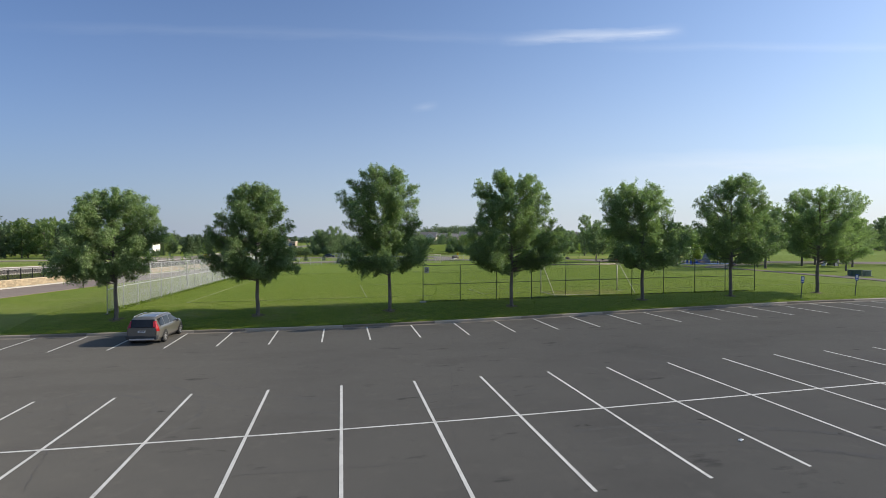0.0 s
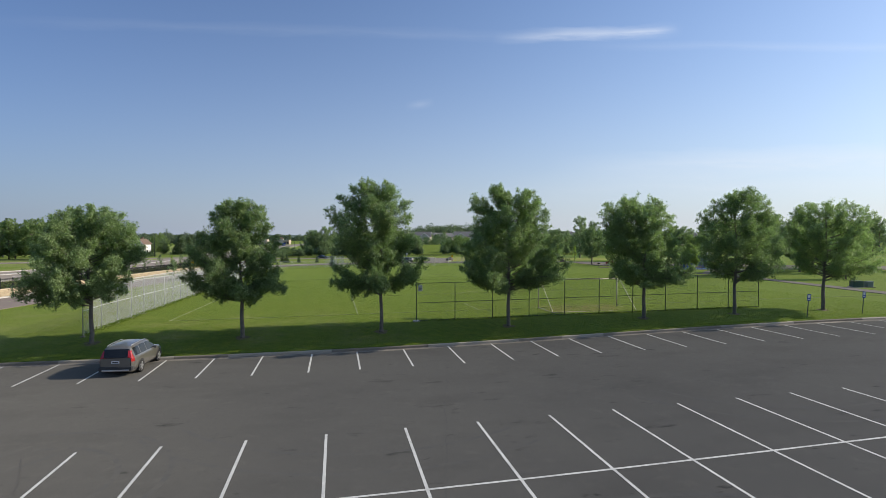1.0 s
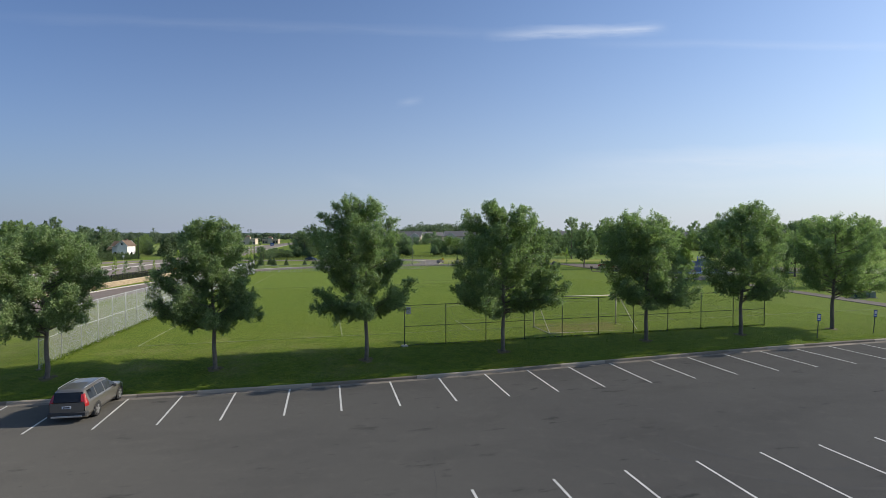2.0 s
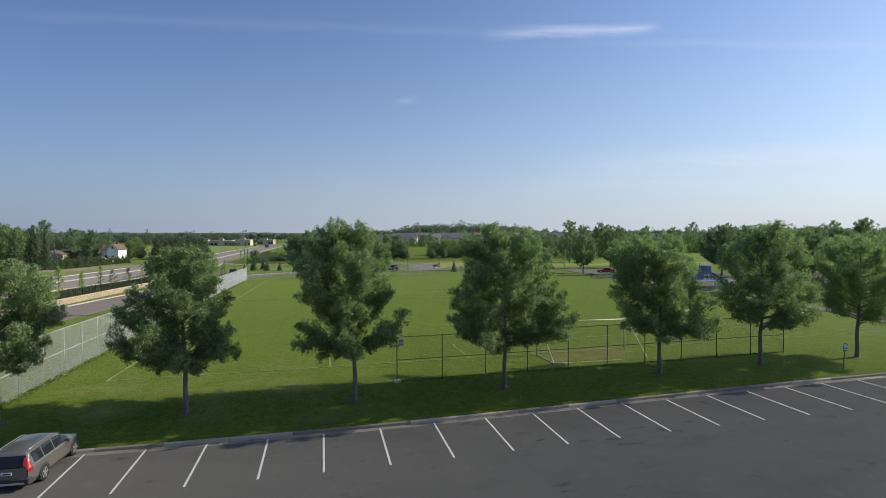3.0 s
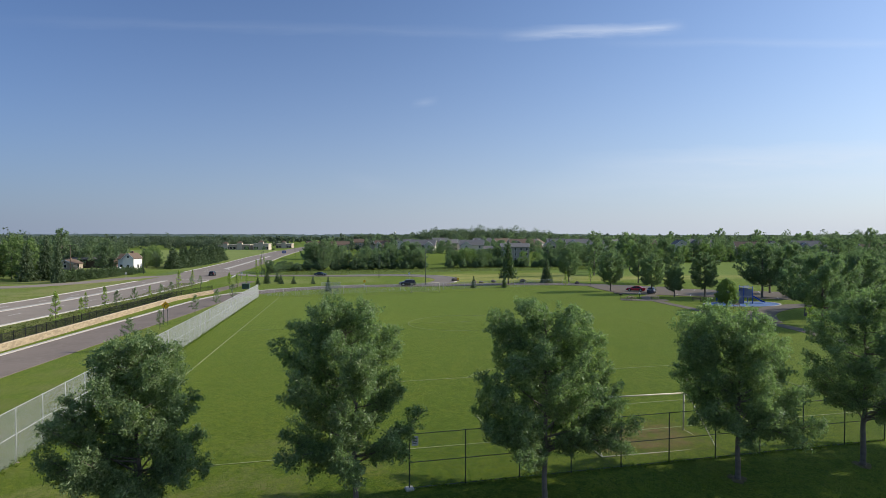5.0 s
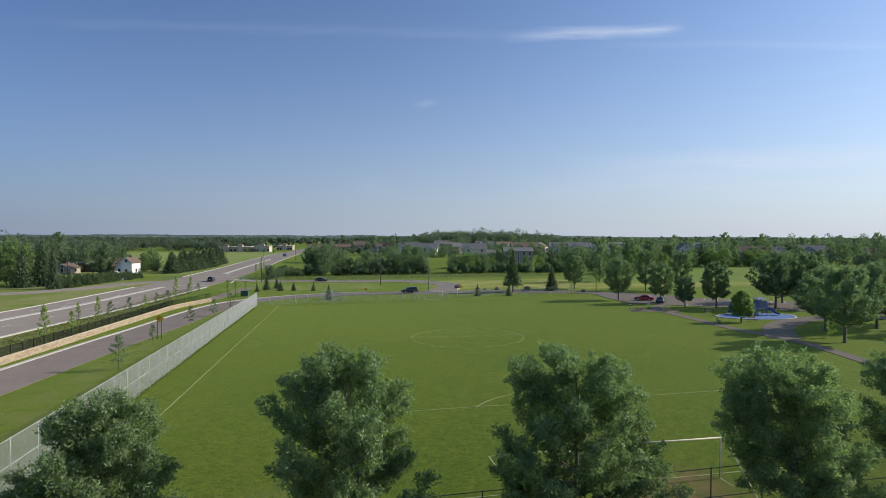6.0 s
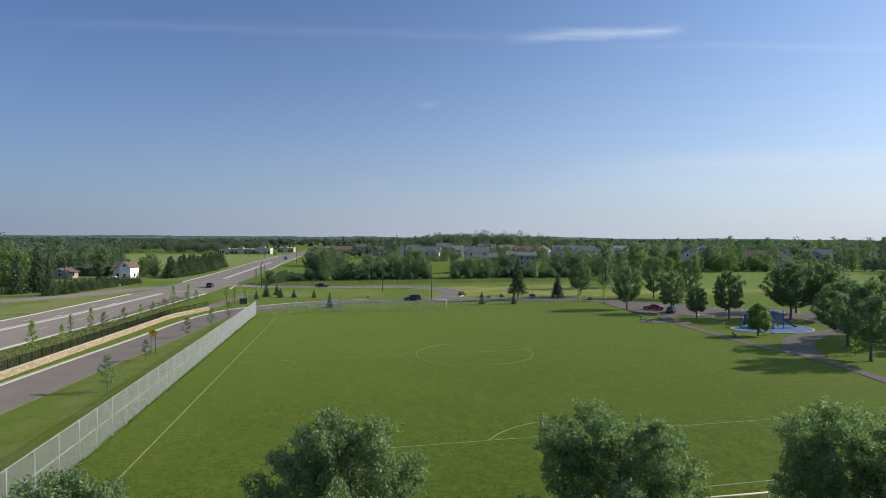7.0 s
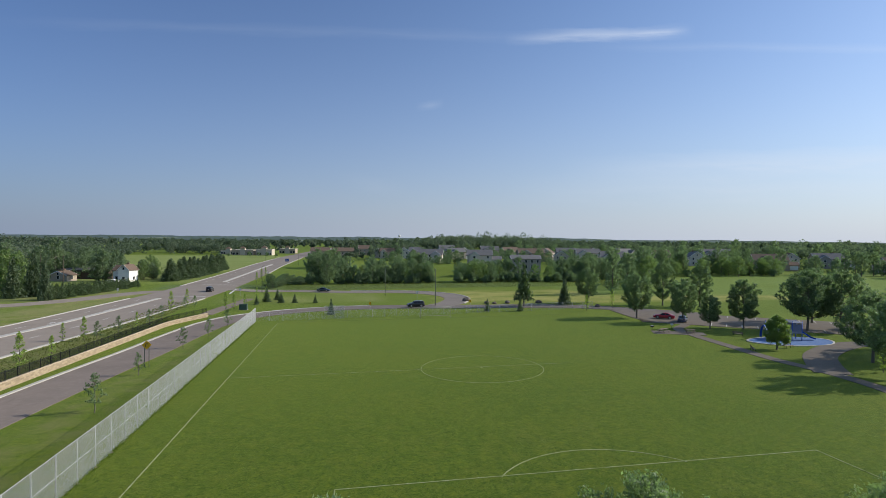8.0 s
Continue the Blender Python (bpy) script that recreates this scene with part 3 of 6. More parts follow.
def build_lot():
    xs = [-150, -120, -90, -70] + [-60 + 2 * i for i in range(71)] + [90, 110, 140, 180]
    ys = [-120, -80, -50, -30] + [-20 + 2 * i for i in range(29)] + [36.78]
    b = Builder().grid([[(x, y, lot_height(x, y)) for x in xs] for y in ys])
    lot = tagged(part("parking_lot", b, M["asphalt"], smooth_faces=True), "dark worn asphalt parking lot with cracks and oil stains", "parking lot", kind="structure")
    # painted stall lines
    def stripe(x0, x1, y0, y1, lift=0.006):
        s = Builder()
        nx, ny = max(1, int((x1 - x0) / 2)), max(1, int((y1 - y0) / 1))
        s.grid([[(x0 + (x1 - x0) * i / nx, y0 + (y1 - y0) * j / ny, lot_height(x0 + (x1 - x0) * i / nx, y0 + (y1 - y0) * j / ny) + lift) for i in range(nx + 1)] for j in range(ny + 1)])
        return s
    near_off = {-4: 0.12, -3: 0.02, -2: -0.10, -1: -0.09, 0: -0.09, 1: 0.03, 2: 0.04, 3: 0.20, 4: 0.14, 5: 0.27, 6: 0.27, 7: 0.15, 8: 0.07}
    for k in range(-16, 25):
        x = 2.74 * k + near_off.get(k, 0.0)
        part("stall_line", stripe(x - 0.048, x + 0.048, 12.75, 23.1), M["paint"], lot)
    part("stall_line", stripe(-44, 66, 18.05, 18.15, 0.009), M["paint"], lot, "long white line between two rows of stalls")
    far_off = {-4: 0.06, -3: 0.05, -2: -0.07, -1: -0.11, 0: -0.01, 1: -0.06, 2: 0.06, 3: 0.18, 4: 0.25, 5: 0.22, 6: 0.16, 7: 0.20, 8: 0.20}
    for k in range(-14, 25):
        x = -1.16 + 2.74 * k + far_off.get(k, 0.16 if k > 8 else 0.0)
        part("stall_line", stripe(x - 0.048, x + 0.048, 32.4, 36.95 if k < 8 else 36.75, 0.006), M["paint"], lot)
    # cracks filled with dark tar
    rng = random.Random(5)
    for sx, sy, ex, ey in ((2.9, 15, 3.3, 18.1), (3.3, 18.1, 4.0, 21.5), (4.0, 21.5, 4.85, 26.1), (4.85, 26.1, 5.8, 30), (5.8, 30, 6.5, 34), (-9.7, 22.9, -8.8, 21), (-8.8, 21, -8.2, 19), (-8.2, 19, -7.3, 15.5), (14, 22.6, 20, 20.5), (20, 20.5, 24, 17), (10, 29, 16, 28.2), (-22, 29, -14, 28.4), (-3, 15.4, 2, 15.2)):
        pts, n = [], 26
        for i in range(n + 1):
            t = i / n
            x, y = sx + (ex - sx) * t + rng.uniform(-0.06, 0.06), sy + (ey - sy) * t + rng.uniform(-0.06, 0.06)
            pts.append((x, y))
        c = Builder()
        rows = []
        for i, (x, y) in enumerate(pts):
            w = rng.uniform(0.004, 0.012)
            d = Vector((ex - sx, ey - sy, 0)).normalized()
            rows.append([(x + d.y * s * w, y - d.x * s * w, lot_height(x, y) + 0.004) for s in (-1, 1)])
        c.grid(rows)
        part("crack", c, M["tar"], lot, "dark crack in the asphalt")
    # curved tyre marks
    for cx, cy, r, a0, a1 in ((9, 7, 7.2, 20, 110), (7.5, 6.5, 8.4, 30, 95), (-9.2, 20.6, 3.0, -60, 100), (20, 27, 6, 200, 300), (-16, 27.5, 7, 220, 330), (2, 30, 9, 215, 300)):
        for off in (0.0, 1.5):
            t = Builder()
            rows = []
            for k in range(25):
                a = radians(a0 + (a1 - a0) * k / 24)
                rows.append([(cx + (r + off + w) * math.cos(a), cy + (r + off + w) * math.sin(a), lot_height(cx + (r + off + w) * math.cos(a), cy + (r + off + w) * math.sin(a)) + 0.003) for w in (0.09, -0.09)])
            t.grid(rows)
            part("tyre_mark", t, M["tyre_mark"], lot, "faint dark curved tyre mark")
    g = Builder()
    gx = [-60 + 2 * i for i in range(76)]
    g.grid([[(x, y, lot_height(x, y) + dz) for x in gx] for y, dz in ((36.72, 0.004), (36.9, -0.004), (37.1, 0.012))])
    tagged(part("gutter", g, M["gutter"]), "stained concrete gutter pan along the kerb, toned down as in tree shade", "gutter", kind="structure")
    return lot


build_lot()


def build_kerb():
    kerb = thing("kerb", pose(0, 0, 0), "pale concrete kerb along the edge of the lawn", "kerb", kind="structure")
    prof = [(37.10, -0.3), (37.10, 0.02), (37.12, 0.12), (37.16, 0.155), (37.26, 0.165), (37.27, -0.3)]
    L = 3.0
    for i in range(-20, 30):
        x0, x1 = i * L + 0.008, (i + 1) * L - 0.008
        b = Builder()
        rows = [[(x, y, lot_height(x, 37.1) + z) for y, z in prof] for x in (x0, x1)]
        b.grid(rows)
        n = len(prof)
        b.f.append(tuple(range(n)))
        b.f.append(tuple(range(2 * n - 1, n - 1, -1)))
        part("kerb_stone", b, M["concrete"], kerb)


build_kerb()


# ---------------- roads and paths ----------------
def build_roads():
    service = [(-34.8, 20), (-34.3, 50), (-33.4, 68), (-31.9, 90), (-30.75, 105), (-29.1, 122), (-27.8, 140), (-25.8, 154), (-20.5, 165), (-8, 173.5), (10, 177), (30, 174), (63, 168.5), (80, 158), (92, 147)]
    road = part("road", ribbon(service, -3.6, 3.6, 0.06, grass_height), M["park_road"])
    tagged(road, "brown-grey asphalt park road along the fence", "road", kind="structure")
    k = part("kerb", ribbon(service[:11], -4.15, -3.6, 0.17, grass_height), M["white_kerb"])
    tagged(k, "pale concrete kerb of the park road", "kerb", kind="structure")
    main = [(-64, 20), (-60, 70), (-56.5, 120), (-53, 160), (-49.5, 200), (-47.5, 245), (-47.3, 320), (-49, 420), (-48, 560), (-40, 760), (-20, 1100), (20, 1700)]
    r2 = part("road", ribbon(main, -10.5, 10.5, 0.06, grass_height, 4), M["road"])
    tagged(r2, "wide grey main road with a concrete median", "road", kind="structure")
    for left, right, pts in ((-11.0, -10.5, main[:5]), (10.5, 11.0, main[:5]), (-11.0, -10.5, main[5:9]), (10.5, 11.0, main[6:9])):
        tagged(part("kerb", ribbon(pts, left, right, 0.18, grass_height, 4), M["white_kerb"]), "pale concrete kerb of the main road", "kerb", kind="structure")
    tagged(part("median", ribbon(main[:5], -3.0, -1.6, 0.16, grass_height, 4), M["white_kerb"]), "pale concrete median strip", "median", kind="structure")
    tagged(part("median", ribbon([(-46.5, 262), (-46.8, 320), (-47.5, 420)], -0.8, 0.8, 0.16, grass_height, 4), M["white_kerb"]), "pale concrete median strip", "median", kind="structure")
    fine = resample(main, 3.0)
    for off in (-6.6, 3.6):
        for i in range(8, 150, 4):
            if i + 1 >= len(fine) or 205 < fine[i].y < 262:
                continue
            p, q = fine[i], fine[i + 1]
            d = (q - p).normalized()
            n = Vector((d.y, -d.x, 0))
            a, c = p + n * off, q + n * off
            part("lane_dash", ribbon([(a.x, a.y), (c.x, c.y)], -0.08, 0.08, 0.068, grass_height, 3, 0.006), M["paint"], r2)
    for p0, p1, w in (((-50, 207), (-40, 205), 0.3), ((-52, 250), (-38, 247), 0.3), ((-36, 232), (-35, 216), 0.3)):
        part("stop_line", ribbon([p0, p1], -w, w, 0.07, grass_height, 2, 0.006), M["paint"], r2)
    for p0, p1 in (((-55.5, 172), (-55.0, 176)), ((-58.2, 150), (-57.7, 154)), ((-44.0, 256), (-44.0, 260))):
        part("lane_arrow", ribbon([p0, p1], -0.14, 0.14, 0.068, grass_height, 2, 0.006), M["paint"], r2)
        part("lane_arrow", ribbon([(p1[0] - 0.9, p1[1] - 0.4), (p1[0] + 0.2, p1[1] + 0.3)], -0.25, 0.25, 0.07, grass_height, 2, 0.006), M["paint"], r2)
    side = [(-40, 230), (-30, 230.5), (-16, 230), (4, 222), (20, 219), (30, 213), (36, 204), (37, 193), (33, 182), (28, 176)]
    tagged(part("road", ribbon(side, -3.8, 3.8, 0.075, grass_height), M["road"]), "grey side road curving into the park", "road", kind="structure")
    tagged(part("kerb", ribbon(side[3:9], -4.2, -3.8, 0.17, grass_height), M["white_kerb"]), "pale concrete kerb of the side road", "kerb", kind="structure")
    drive = [(-52, 222), (-60, 222), (-66, 216), (-76, 196), (-90, 184), (-125, 180), (-170, 180)]
    tagged(part("road", ribbon(drive, -4.0, 4.0, 0.07, grass_height), M["road"]), "worn grey side street past the farmhouse", "road", kind="structure")
    path = [(51.5, 38.5), (55, 46), (57.8, 56), (61, 68), (64.3, 79), (65.5, 88), (65, 96), (66, 106), (67.2, 117), (69, 126), (73.5, 131), (77, 134)]
    tagged(part("path", ribbon(path, -1.0, 1.0, 0.05, grass_height, 1.5), M["path"]), "narrow asphalt footpath across the lawn", "path", kind="structure")
    path2 = [(65.5, 87), (69, 92), (75, 98.5), (84, 104), (92, 106), (104, 103), (120, 96)]
    tagged(part("path", ribbon(path2, -2.2, 2.2, 0.058, grass_height, 1.5), M["path"]), "wide asphalt path beside the playground", "path", kind="structure")
    tagged(part("path", ribbon([(-27, 205), (-28.5, 190), (-30, 178), (-31, 168)], -1.5, 1.5, 0.06, grass_height, 1.5), M["path"]), "grey footpath beside the main road", "path", kind="structure")
    # far parking lot
    lot = part("parking_lot", ribbon([(70, 148), (78, 144), (118, 112.5), (150, 87)], -11, 11, 0.066, grass_height), M["path"])
    tagged(lot, "grey asphalt parking lot beside the playground", "parking lot", kind="structure")
    d = Vector((0.785, -0.62, 0))
    n = Vector((0.62, 0.785, 0))
    for i in range(10):
        for off in (-10.5, 6.0):
            a = Vector((84, 139.2, 0)) + d * (i * 2.9 + 2) + n * off
            c = a + n * 4.6
            part("stall_line", ribbon([(a.x, a.y), (c.x, c.y)], -0.07, 0.07, 0.074, grass_height, 2, 0.006), M["paint"], lot)


build_roads()


# ---------------- field markings ----------------
def build_markings():
    marks = thing("field_markings", pose(0, 0, 0), "faded white football field lines painted on grass", "field markings", kind="structure")

    def line(pts, w=0.052):
        part("painted_line", ribbon(pts, -w, w, 0.024, grass_height, 1.0, 0.02), M["field_paint"], marks)

    cx, x0, x1, y0, y1, ym = 21.4, -12.25, 55.0, 48.0, 153.6, 100.2
    line([(x0, y0), (x1, y0)])
    line([(x0, y1), (x1, y1)])
    line([(x0, y0), (x0, y1)], 0.055)
    line([(x0, ym), (x1 - 20, ym)], 0.045)
    for s, g in ((1, y0),):
        line([(cx - 19.4, g), (cx - 19.4, g + s * 16.4)])
        line([(cx + 19.2, g), (cx + 19.2, g + s * 16.4)])
        line([(cx - 19.4, g + s * 16.4), (cx + 19.2, g + s * 16.4)])
        line([(cx - 9.2, g), (cx - 9.2, g + s * 5.5)])
        line([(cx + 9.2, g), (cx + 9.2, g + s * 5.5)])
        line([(cx - 9.2, g + s * 5.5), (cx + 9.2, g + s * 5.5)])
        line([(cx + 9.1 * math.sin(a), g + s * (11 + 9.1 * math.cos(a))) for a in [radians(-55 + 110 * i / 16) for i in range(17)]])
    line([(cx + 8.45 * math.sin(a), ym - 0.7 + 8.35 * math.cos(a)) for a in [2 * math.pi * i / 40 for i in range(41)]])
    line([(cx - 0.15, ym - 0.6), (cx + 0.15, ym - 0.6)], 0.15)


build_markings()

# ---------------- trees ----------------
def leaf_mesh(name, centres, size, rng, mat, up=0.25, aspect=0.5, out=None):
    """Many small pointed leaves, two triangles each, folded along the rib."""
    n = len(centres)
    d = rng.normal(size=(n, 3))
    d[:, 2] -= 0.35
    d /= np.linalg.norm(d, axis=1)[:, None]
    nrm = rng.normal(size=(n, 3))
    nrm[:, 2] += up * 4
    if out is not None:
        nrm += out
    s = np.cross(d, nrm)
    s /= np.linalg.norm(s, axis=1)[:, None] + 1e-9
    ln = size * rng.uniform(0.7, 1.35, n)[:, None]
    tip, base = centres + d * ln * 0.5, centres - d * ln * 0.5
    fold = np.cross(s, d) * ln * 0.10
    a, b = centres + s * ln * aspect * 0.5 + fold, centres - s * ln * aspect * 0.5 + fold
    v = np.empty((n * 4, 3))
    v[0::4], v[1::4], v[2::4], v[3::4] = base, a, tip, b
    k = np.arange(n) * 4
    f = np.empty((n * 2, 3), dtype=int)
    f[0::2] = np.stack([k, k + 1, k + 2], 1)
    f[1::2] = np.stack([k, k + 2, k + 3], 1)
    me = bpy.data.meshes.new(name)
    me.vertices.add(n * 4)
    me.vertices.foreach_set("co", v.ravel())
    me.loops.add(n * 6)
    me.loops.foreach_set("vertex_index", f.ravel())
    me.polygons.add(n * 2)
    me.polygons.foreach_set("loop_start", np.arange(0, n * 6, 3))
    me.polygons.foreach_set("loop_total", np.full(n * 2, 3))
    me.materials.append(mat)
    me.update(calc_edges=True)
    return me


def crown_at(profile, h):
    """Offset along x and radius of the crown at a height."""
    for (h0, c0, r0), (h1, c1, r1) in zip(profile, profile[1:]):
        if h0 <= h <= h1:
            t = (h - h0) / (h1 - h0)
            return c0 + (c1 - c0) * t, r0 + (r1 - r0) * t
    return 0.0, 0.0


def broadleaf(m, seed, profile, trunk_r, fork, limbs, twigs, per, leaf, mat, label, group="", plume=0.6, name="tree", category="tree", aspect=0.45):
    """A broadleaf tree: a tapered trunk, rising limbs that reach the crown's outline, and leafy twigs round every limb, so that the crown
    is made of upright plumes of leaves with gaps between them."""
    rng = np.random.default_rng(seed)
    low, top = profile[0][0], profile[-1][0]
    tree = thing(name, m, label, category, group)
    wood = Builder()
    n = 12
    lead = []
    for i in range(n + 1):
        h = top * 0.9 * i / n
        c, _ = crown_at(profile, clamp(h, low, top))
        k = max(0.0, (h - fork) / max(0.1, top - fork))
        lead.append(Vector((c * k * 0.7 + 0.03 * math.sin(i * 1.7 + seed), 0.03 * math.sin(i * 2.3 + seed), h)))
    radii = [trunk_r * (1.4 if i == 0 else 1.0) * (1 - 0.93 * (i / n) ** 1.05) + 0.012 for i in range(n + 1)]
    wood.tube([lead[0], lead[0].lerp(lead[1], 0.25)] + lead[1:], [radii[0], trunk_r * 1.06] + radii[1:], 10)

    def lead_at(h):
        t = clamp(h / (top * 0.9), 0, 1) * n
        i = min(int(t), n - 1)
        return lead[i].lerp(lead[i + 1], t - i)

    def unit(v):
        return v / max(1e-6, math.sqrt(v[0] ** 2 + v[1] ** 2 + v[2] ** 2))

    pts, face = [], []

    def clothe(path, first, count, size):
        """Leafy twigs round a limb, from the fraction first of its length to its tip."""
        for j in range(count):
            f = first + (1 - first) * (j + rng.uniform(0, 1)) / count
            q = f * (len(path) - 1)
            i = min(int(q), len(path) - 2)
            base = np.array(path[i].lerp(path[i + 1], q - i))
            along = unit(np.array(path[i + 1] - path[i]))
            side = unit(np.cross(along, rng.normal(size=3)))
            fade = 0.62 + 0.55 * math.sin(math.pi * clamp((f - first) / (1 - first) * 0.9 + 0.08, 0, 1))
            way = unit(side * rng.uniform(0.5, 1.1) + along * rng.uniform(0.4, 0.9) + np.array([0, 0, rng.uniform(-0.15, 0.5)]))
            ln = size * fade * rng.uniform(0.65, 1.15)
            c, r = crown_at(profile, clamp(base[2], low, top))
            tip = base + way * ln
            c2, r2 = crown_at(profile, clamp(tip[2], low, top))
            if math.hypot(tip[0] - c2, tip[1]) > r2 * 1.1 + 0.12 or tip[2] < low - 0.25 or tip[2] > top + 0.25:
                ln *= 0.4
            k = max(4, int(per * rng.uniform(0.7, 1.3) * (0.45 + 0.55 * ln / size)))
            u = rng.uniform(0.05, 1.05, k)[:, None] ** 0.8
            off = rng.normal(size=(k, 3)) * size * 0.20 * (1.15 - 0.6 * u)
            off[:, 2] -= 0.06 * size
            pts.append(base + way * ln * u + off)
            away = np.array([base[0] - c, base[1], 0.0]) / max(r, 0.5)
            face.append(off / size * 2.2 + away * 0.7 + side * 0.5)
            if leaf < 0.2 and j % 2 == 0:
                wood.tube([base, base + way * ln * 0.8], [0.010, 0.004], 3, False)

    turn = rng.uniform(0, 6.28)
    for i in range(limbs):
        f = (i + rng.uniform(0.2, 0.8)) / limbs
        h = low + 0.15 + (top - low - 0.25) * f ** 0.88
        c, r = crown_at(profile, h)
        turn += 2.39996 + rng.uniform(-0.35, 0.35)
        reach = r * (rng.uniform(0.82, 1.0) if i % 4 else rng.uniform(0.25, 0.6))
        tip = Vector((c + reach * math.cos(turn), reach * math.sin(turn), h))
        hv = Vector((tip.x, tip.y, 0)).length
        h0 = clamp(h - hv * rng.uniform(0.45, 0.85), min(fork * rng.uniform(0.9, 1.2), h), top * 0.84)
        start = lead_at(h0)
        d = tip - start
        bow = Vector((0, 0, -0.10 * d.length if h > fork + 1.2 else 0.12 * d.length))
        path = [start.lerp(tip, g) + bow * math.sin(math.pi * g) + Vector((rng.normal() * 0.05, rng.normal() * 0.05, 0)) * math.sin(math.pi * g) for g in (0, 0.2, 0.4, 0.6, 0.8, 1.0)]
        r0 = clamp(trunk_r * 0.42 * (1 - 0.8 * h0 / top) * clamp(d.length / 2.5, 0.4, 1.2), 0.015, trunk_r * 0.5)
        wood.tube(path, [r0, r0 * 0.85, r0 * 0.68, r0 * 0.5, r0 * 0.32, 0.008], 5, False)
        clothe(path, 0.34, max(5, int(twigs * clamp(d.length / 2.6, 0.45, 1.3))), plume)
    clothe([lead_at(top * g) for g in (0.5, 0.6, 0.7, 0.8, 0.9)] + [Vector((crown_at(profile, top * 0.99)[0], 0, top - 0.15))], 0.1, int(twigs * 1.4), plume)
    part("trunk", wood, M["bark"], tree, "grey-brown trunk with rising limbs", True)
    crown = new("crown", leaf_mesh("crown", np.concatenate(pts), leaf, rng, mat, 0.22, aspect, np.concatenate(face)))
    crown.parent = tree
    return tree


PARK_ROW = "row of ash trees beside the parking lot"
ROW = [
    (-14.65, 40.5, 31, [(2.1, -0.9, 1.3), (3.0, -1.1, 2.9), (4.4, -0.6, 3.4), (6.2, 0.0, 3.1), (7.6, 0.0, 2.6), (8.5, 0.0, 1.8), (9.1, 0.1, 0.4)], "young ash tree with a broad rounded green crown"),
    (-5.75, 40.5, 7, [(1.9, 0.0, 0.7), (2.7, 0.0, 2.6), (3.9, -0.4, 3.1), (5.2, -0.5, 2.8), (6.6, -0.3, 2.6), (8.0, 0.0, 2.0), (8.9, -0.1, 1.1), (9.4, -0.3, 0.3)], "young ash tree with a dense rounded green crown"),
    (3.3, 40.5, 12, [(2.3, -1.9, 1.0), (3.0, -0.8, 3.0), (4.2, -0.6, 3.2), (5.0, 0.4, 2.6), (5.6, 0.1, 1.9), (6.2, -0.6, 2.5), (8.6, -0.8, 2.8), (9.5, -0.7, 2.2), (10.2, -0.5, 1.3), (10.75, -0.5, 0.4)], "tall ash tree with an open notched green crown"),
    (12.35, 40.4, 21, [(2.2, 0.2, 0.8), (2.9, 0.2, 2.7), (3.7, 0.2, 3.9), (5.2, 0.2, 3.6), (6.6, -0.1, 3.1), (8.0, 0.1, 2.9), (8.9, -0.1, 2.5), (9.5, -0.4, 1.8), (10.0, -0.6, 0.7)], "tall ash tree with a pointed dense green crown"),
    (23.1, 40.6, 33, [(2.0, 0.6, 0.9), (2.7, -0.2, 3.2), (4.0, 0.3, 3.5), (5.4, 0.1, 2.9), (6.6, -0.4, 2.4), (7.8, -0.8, 2.5), (8.8, -0.9, 1.9), (9.4, -0.8, 0.7)], "ash tree with an upright two-tiered green crown"),
    (30.9, 40.6, 45, [(2.3, 1.2, 1.2), (3.0, 0.7, 2.7), (4.2, 0.8, 3.4), (5.6, 0.3, 3.2), (7.2, 0.0, 3.0), (8.6, 0.0, 2.4), (9.5, 0.5, 1.5), (10.3, 0.9, 0.3)], "ash tree with a wide loose green crown"),
    (39.1, 40.6, 58, [(2.5, 1.6, 1.0), (3.2, 1.2, 3.0), (4.4, 1.2, 3.7), (5.8, 0.6, 3.4), (7.2, 0.3, 3.6), (8.2, 0.3, 2.6), (9.0, 0.3, 1.0)], "ash tree with a flat-topped spreading green crown"),
]
for (x, y, seed, prof, label), cut, spread, full in zip(ROW, (0.5, 0.3, 0.35, 0.0, 0.15, 0.4, 0.1), (0.93, 1.0, 1.0, 1.03, 0.96, 0.90, 0.90), (74, 74, 72, 80, 64, 52, 48)):
    low, top = prof[0][0], prof[-1][0]
    prof = [(h + 0.28 * (top - h) / (top - low) - cut * (h - low) / (top - low), c, (r + (0.25 if i > len(prof) - 3 else 0.10)) * spread) for i, (h, c, r) in enumerate(prof)]
    broadleaf(on_grass(x, y, 0, -0.05) @ Matrix.Diagonal((1, 1.14, 1, 1)), seed, prof, 0.125, 2.6, 68, 22, full, 0.118, M["leaf"], label + " by the lot", PARK_ROW, 0.64)
    b = Builder()
    rows = []
    for r, z in ((0.50, -0.05), (0.43, 0.004), (0.25, 0.025), (0.05, 0.04)):
        row = []
        for j in range(21):
            a = 2 * math.pi * j / 20
            k = r * (1 + 0.16 * math.sin(3 * a + seed) + 0.08 * math.sin(7 * a + seed))
            row.append((x + k * math.cos(a), y + k * math.sin(a), grass_height(x + k * math.cos(a), y + k * math.sin(a)) + z))
        rows.append(row)
    b.grid(rows)
    mulch = part("mulch_bed", b, M["mulch"])
    tagged(mulch, "dark mulch ring round the foot of a tree", "mulch", "mulch rings under the trees")

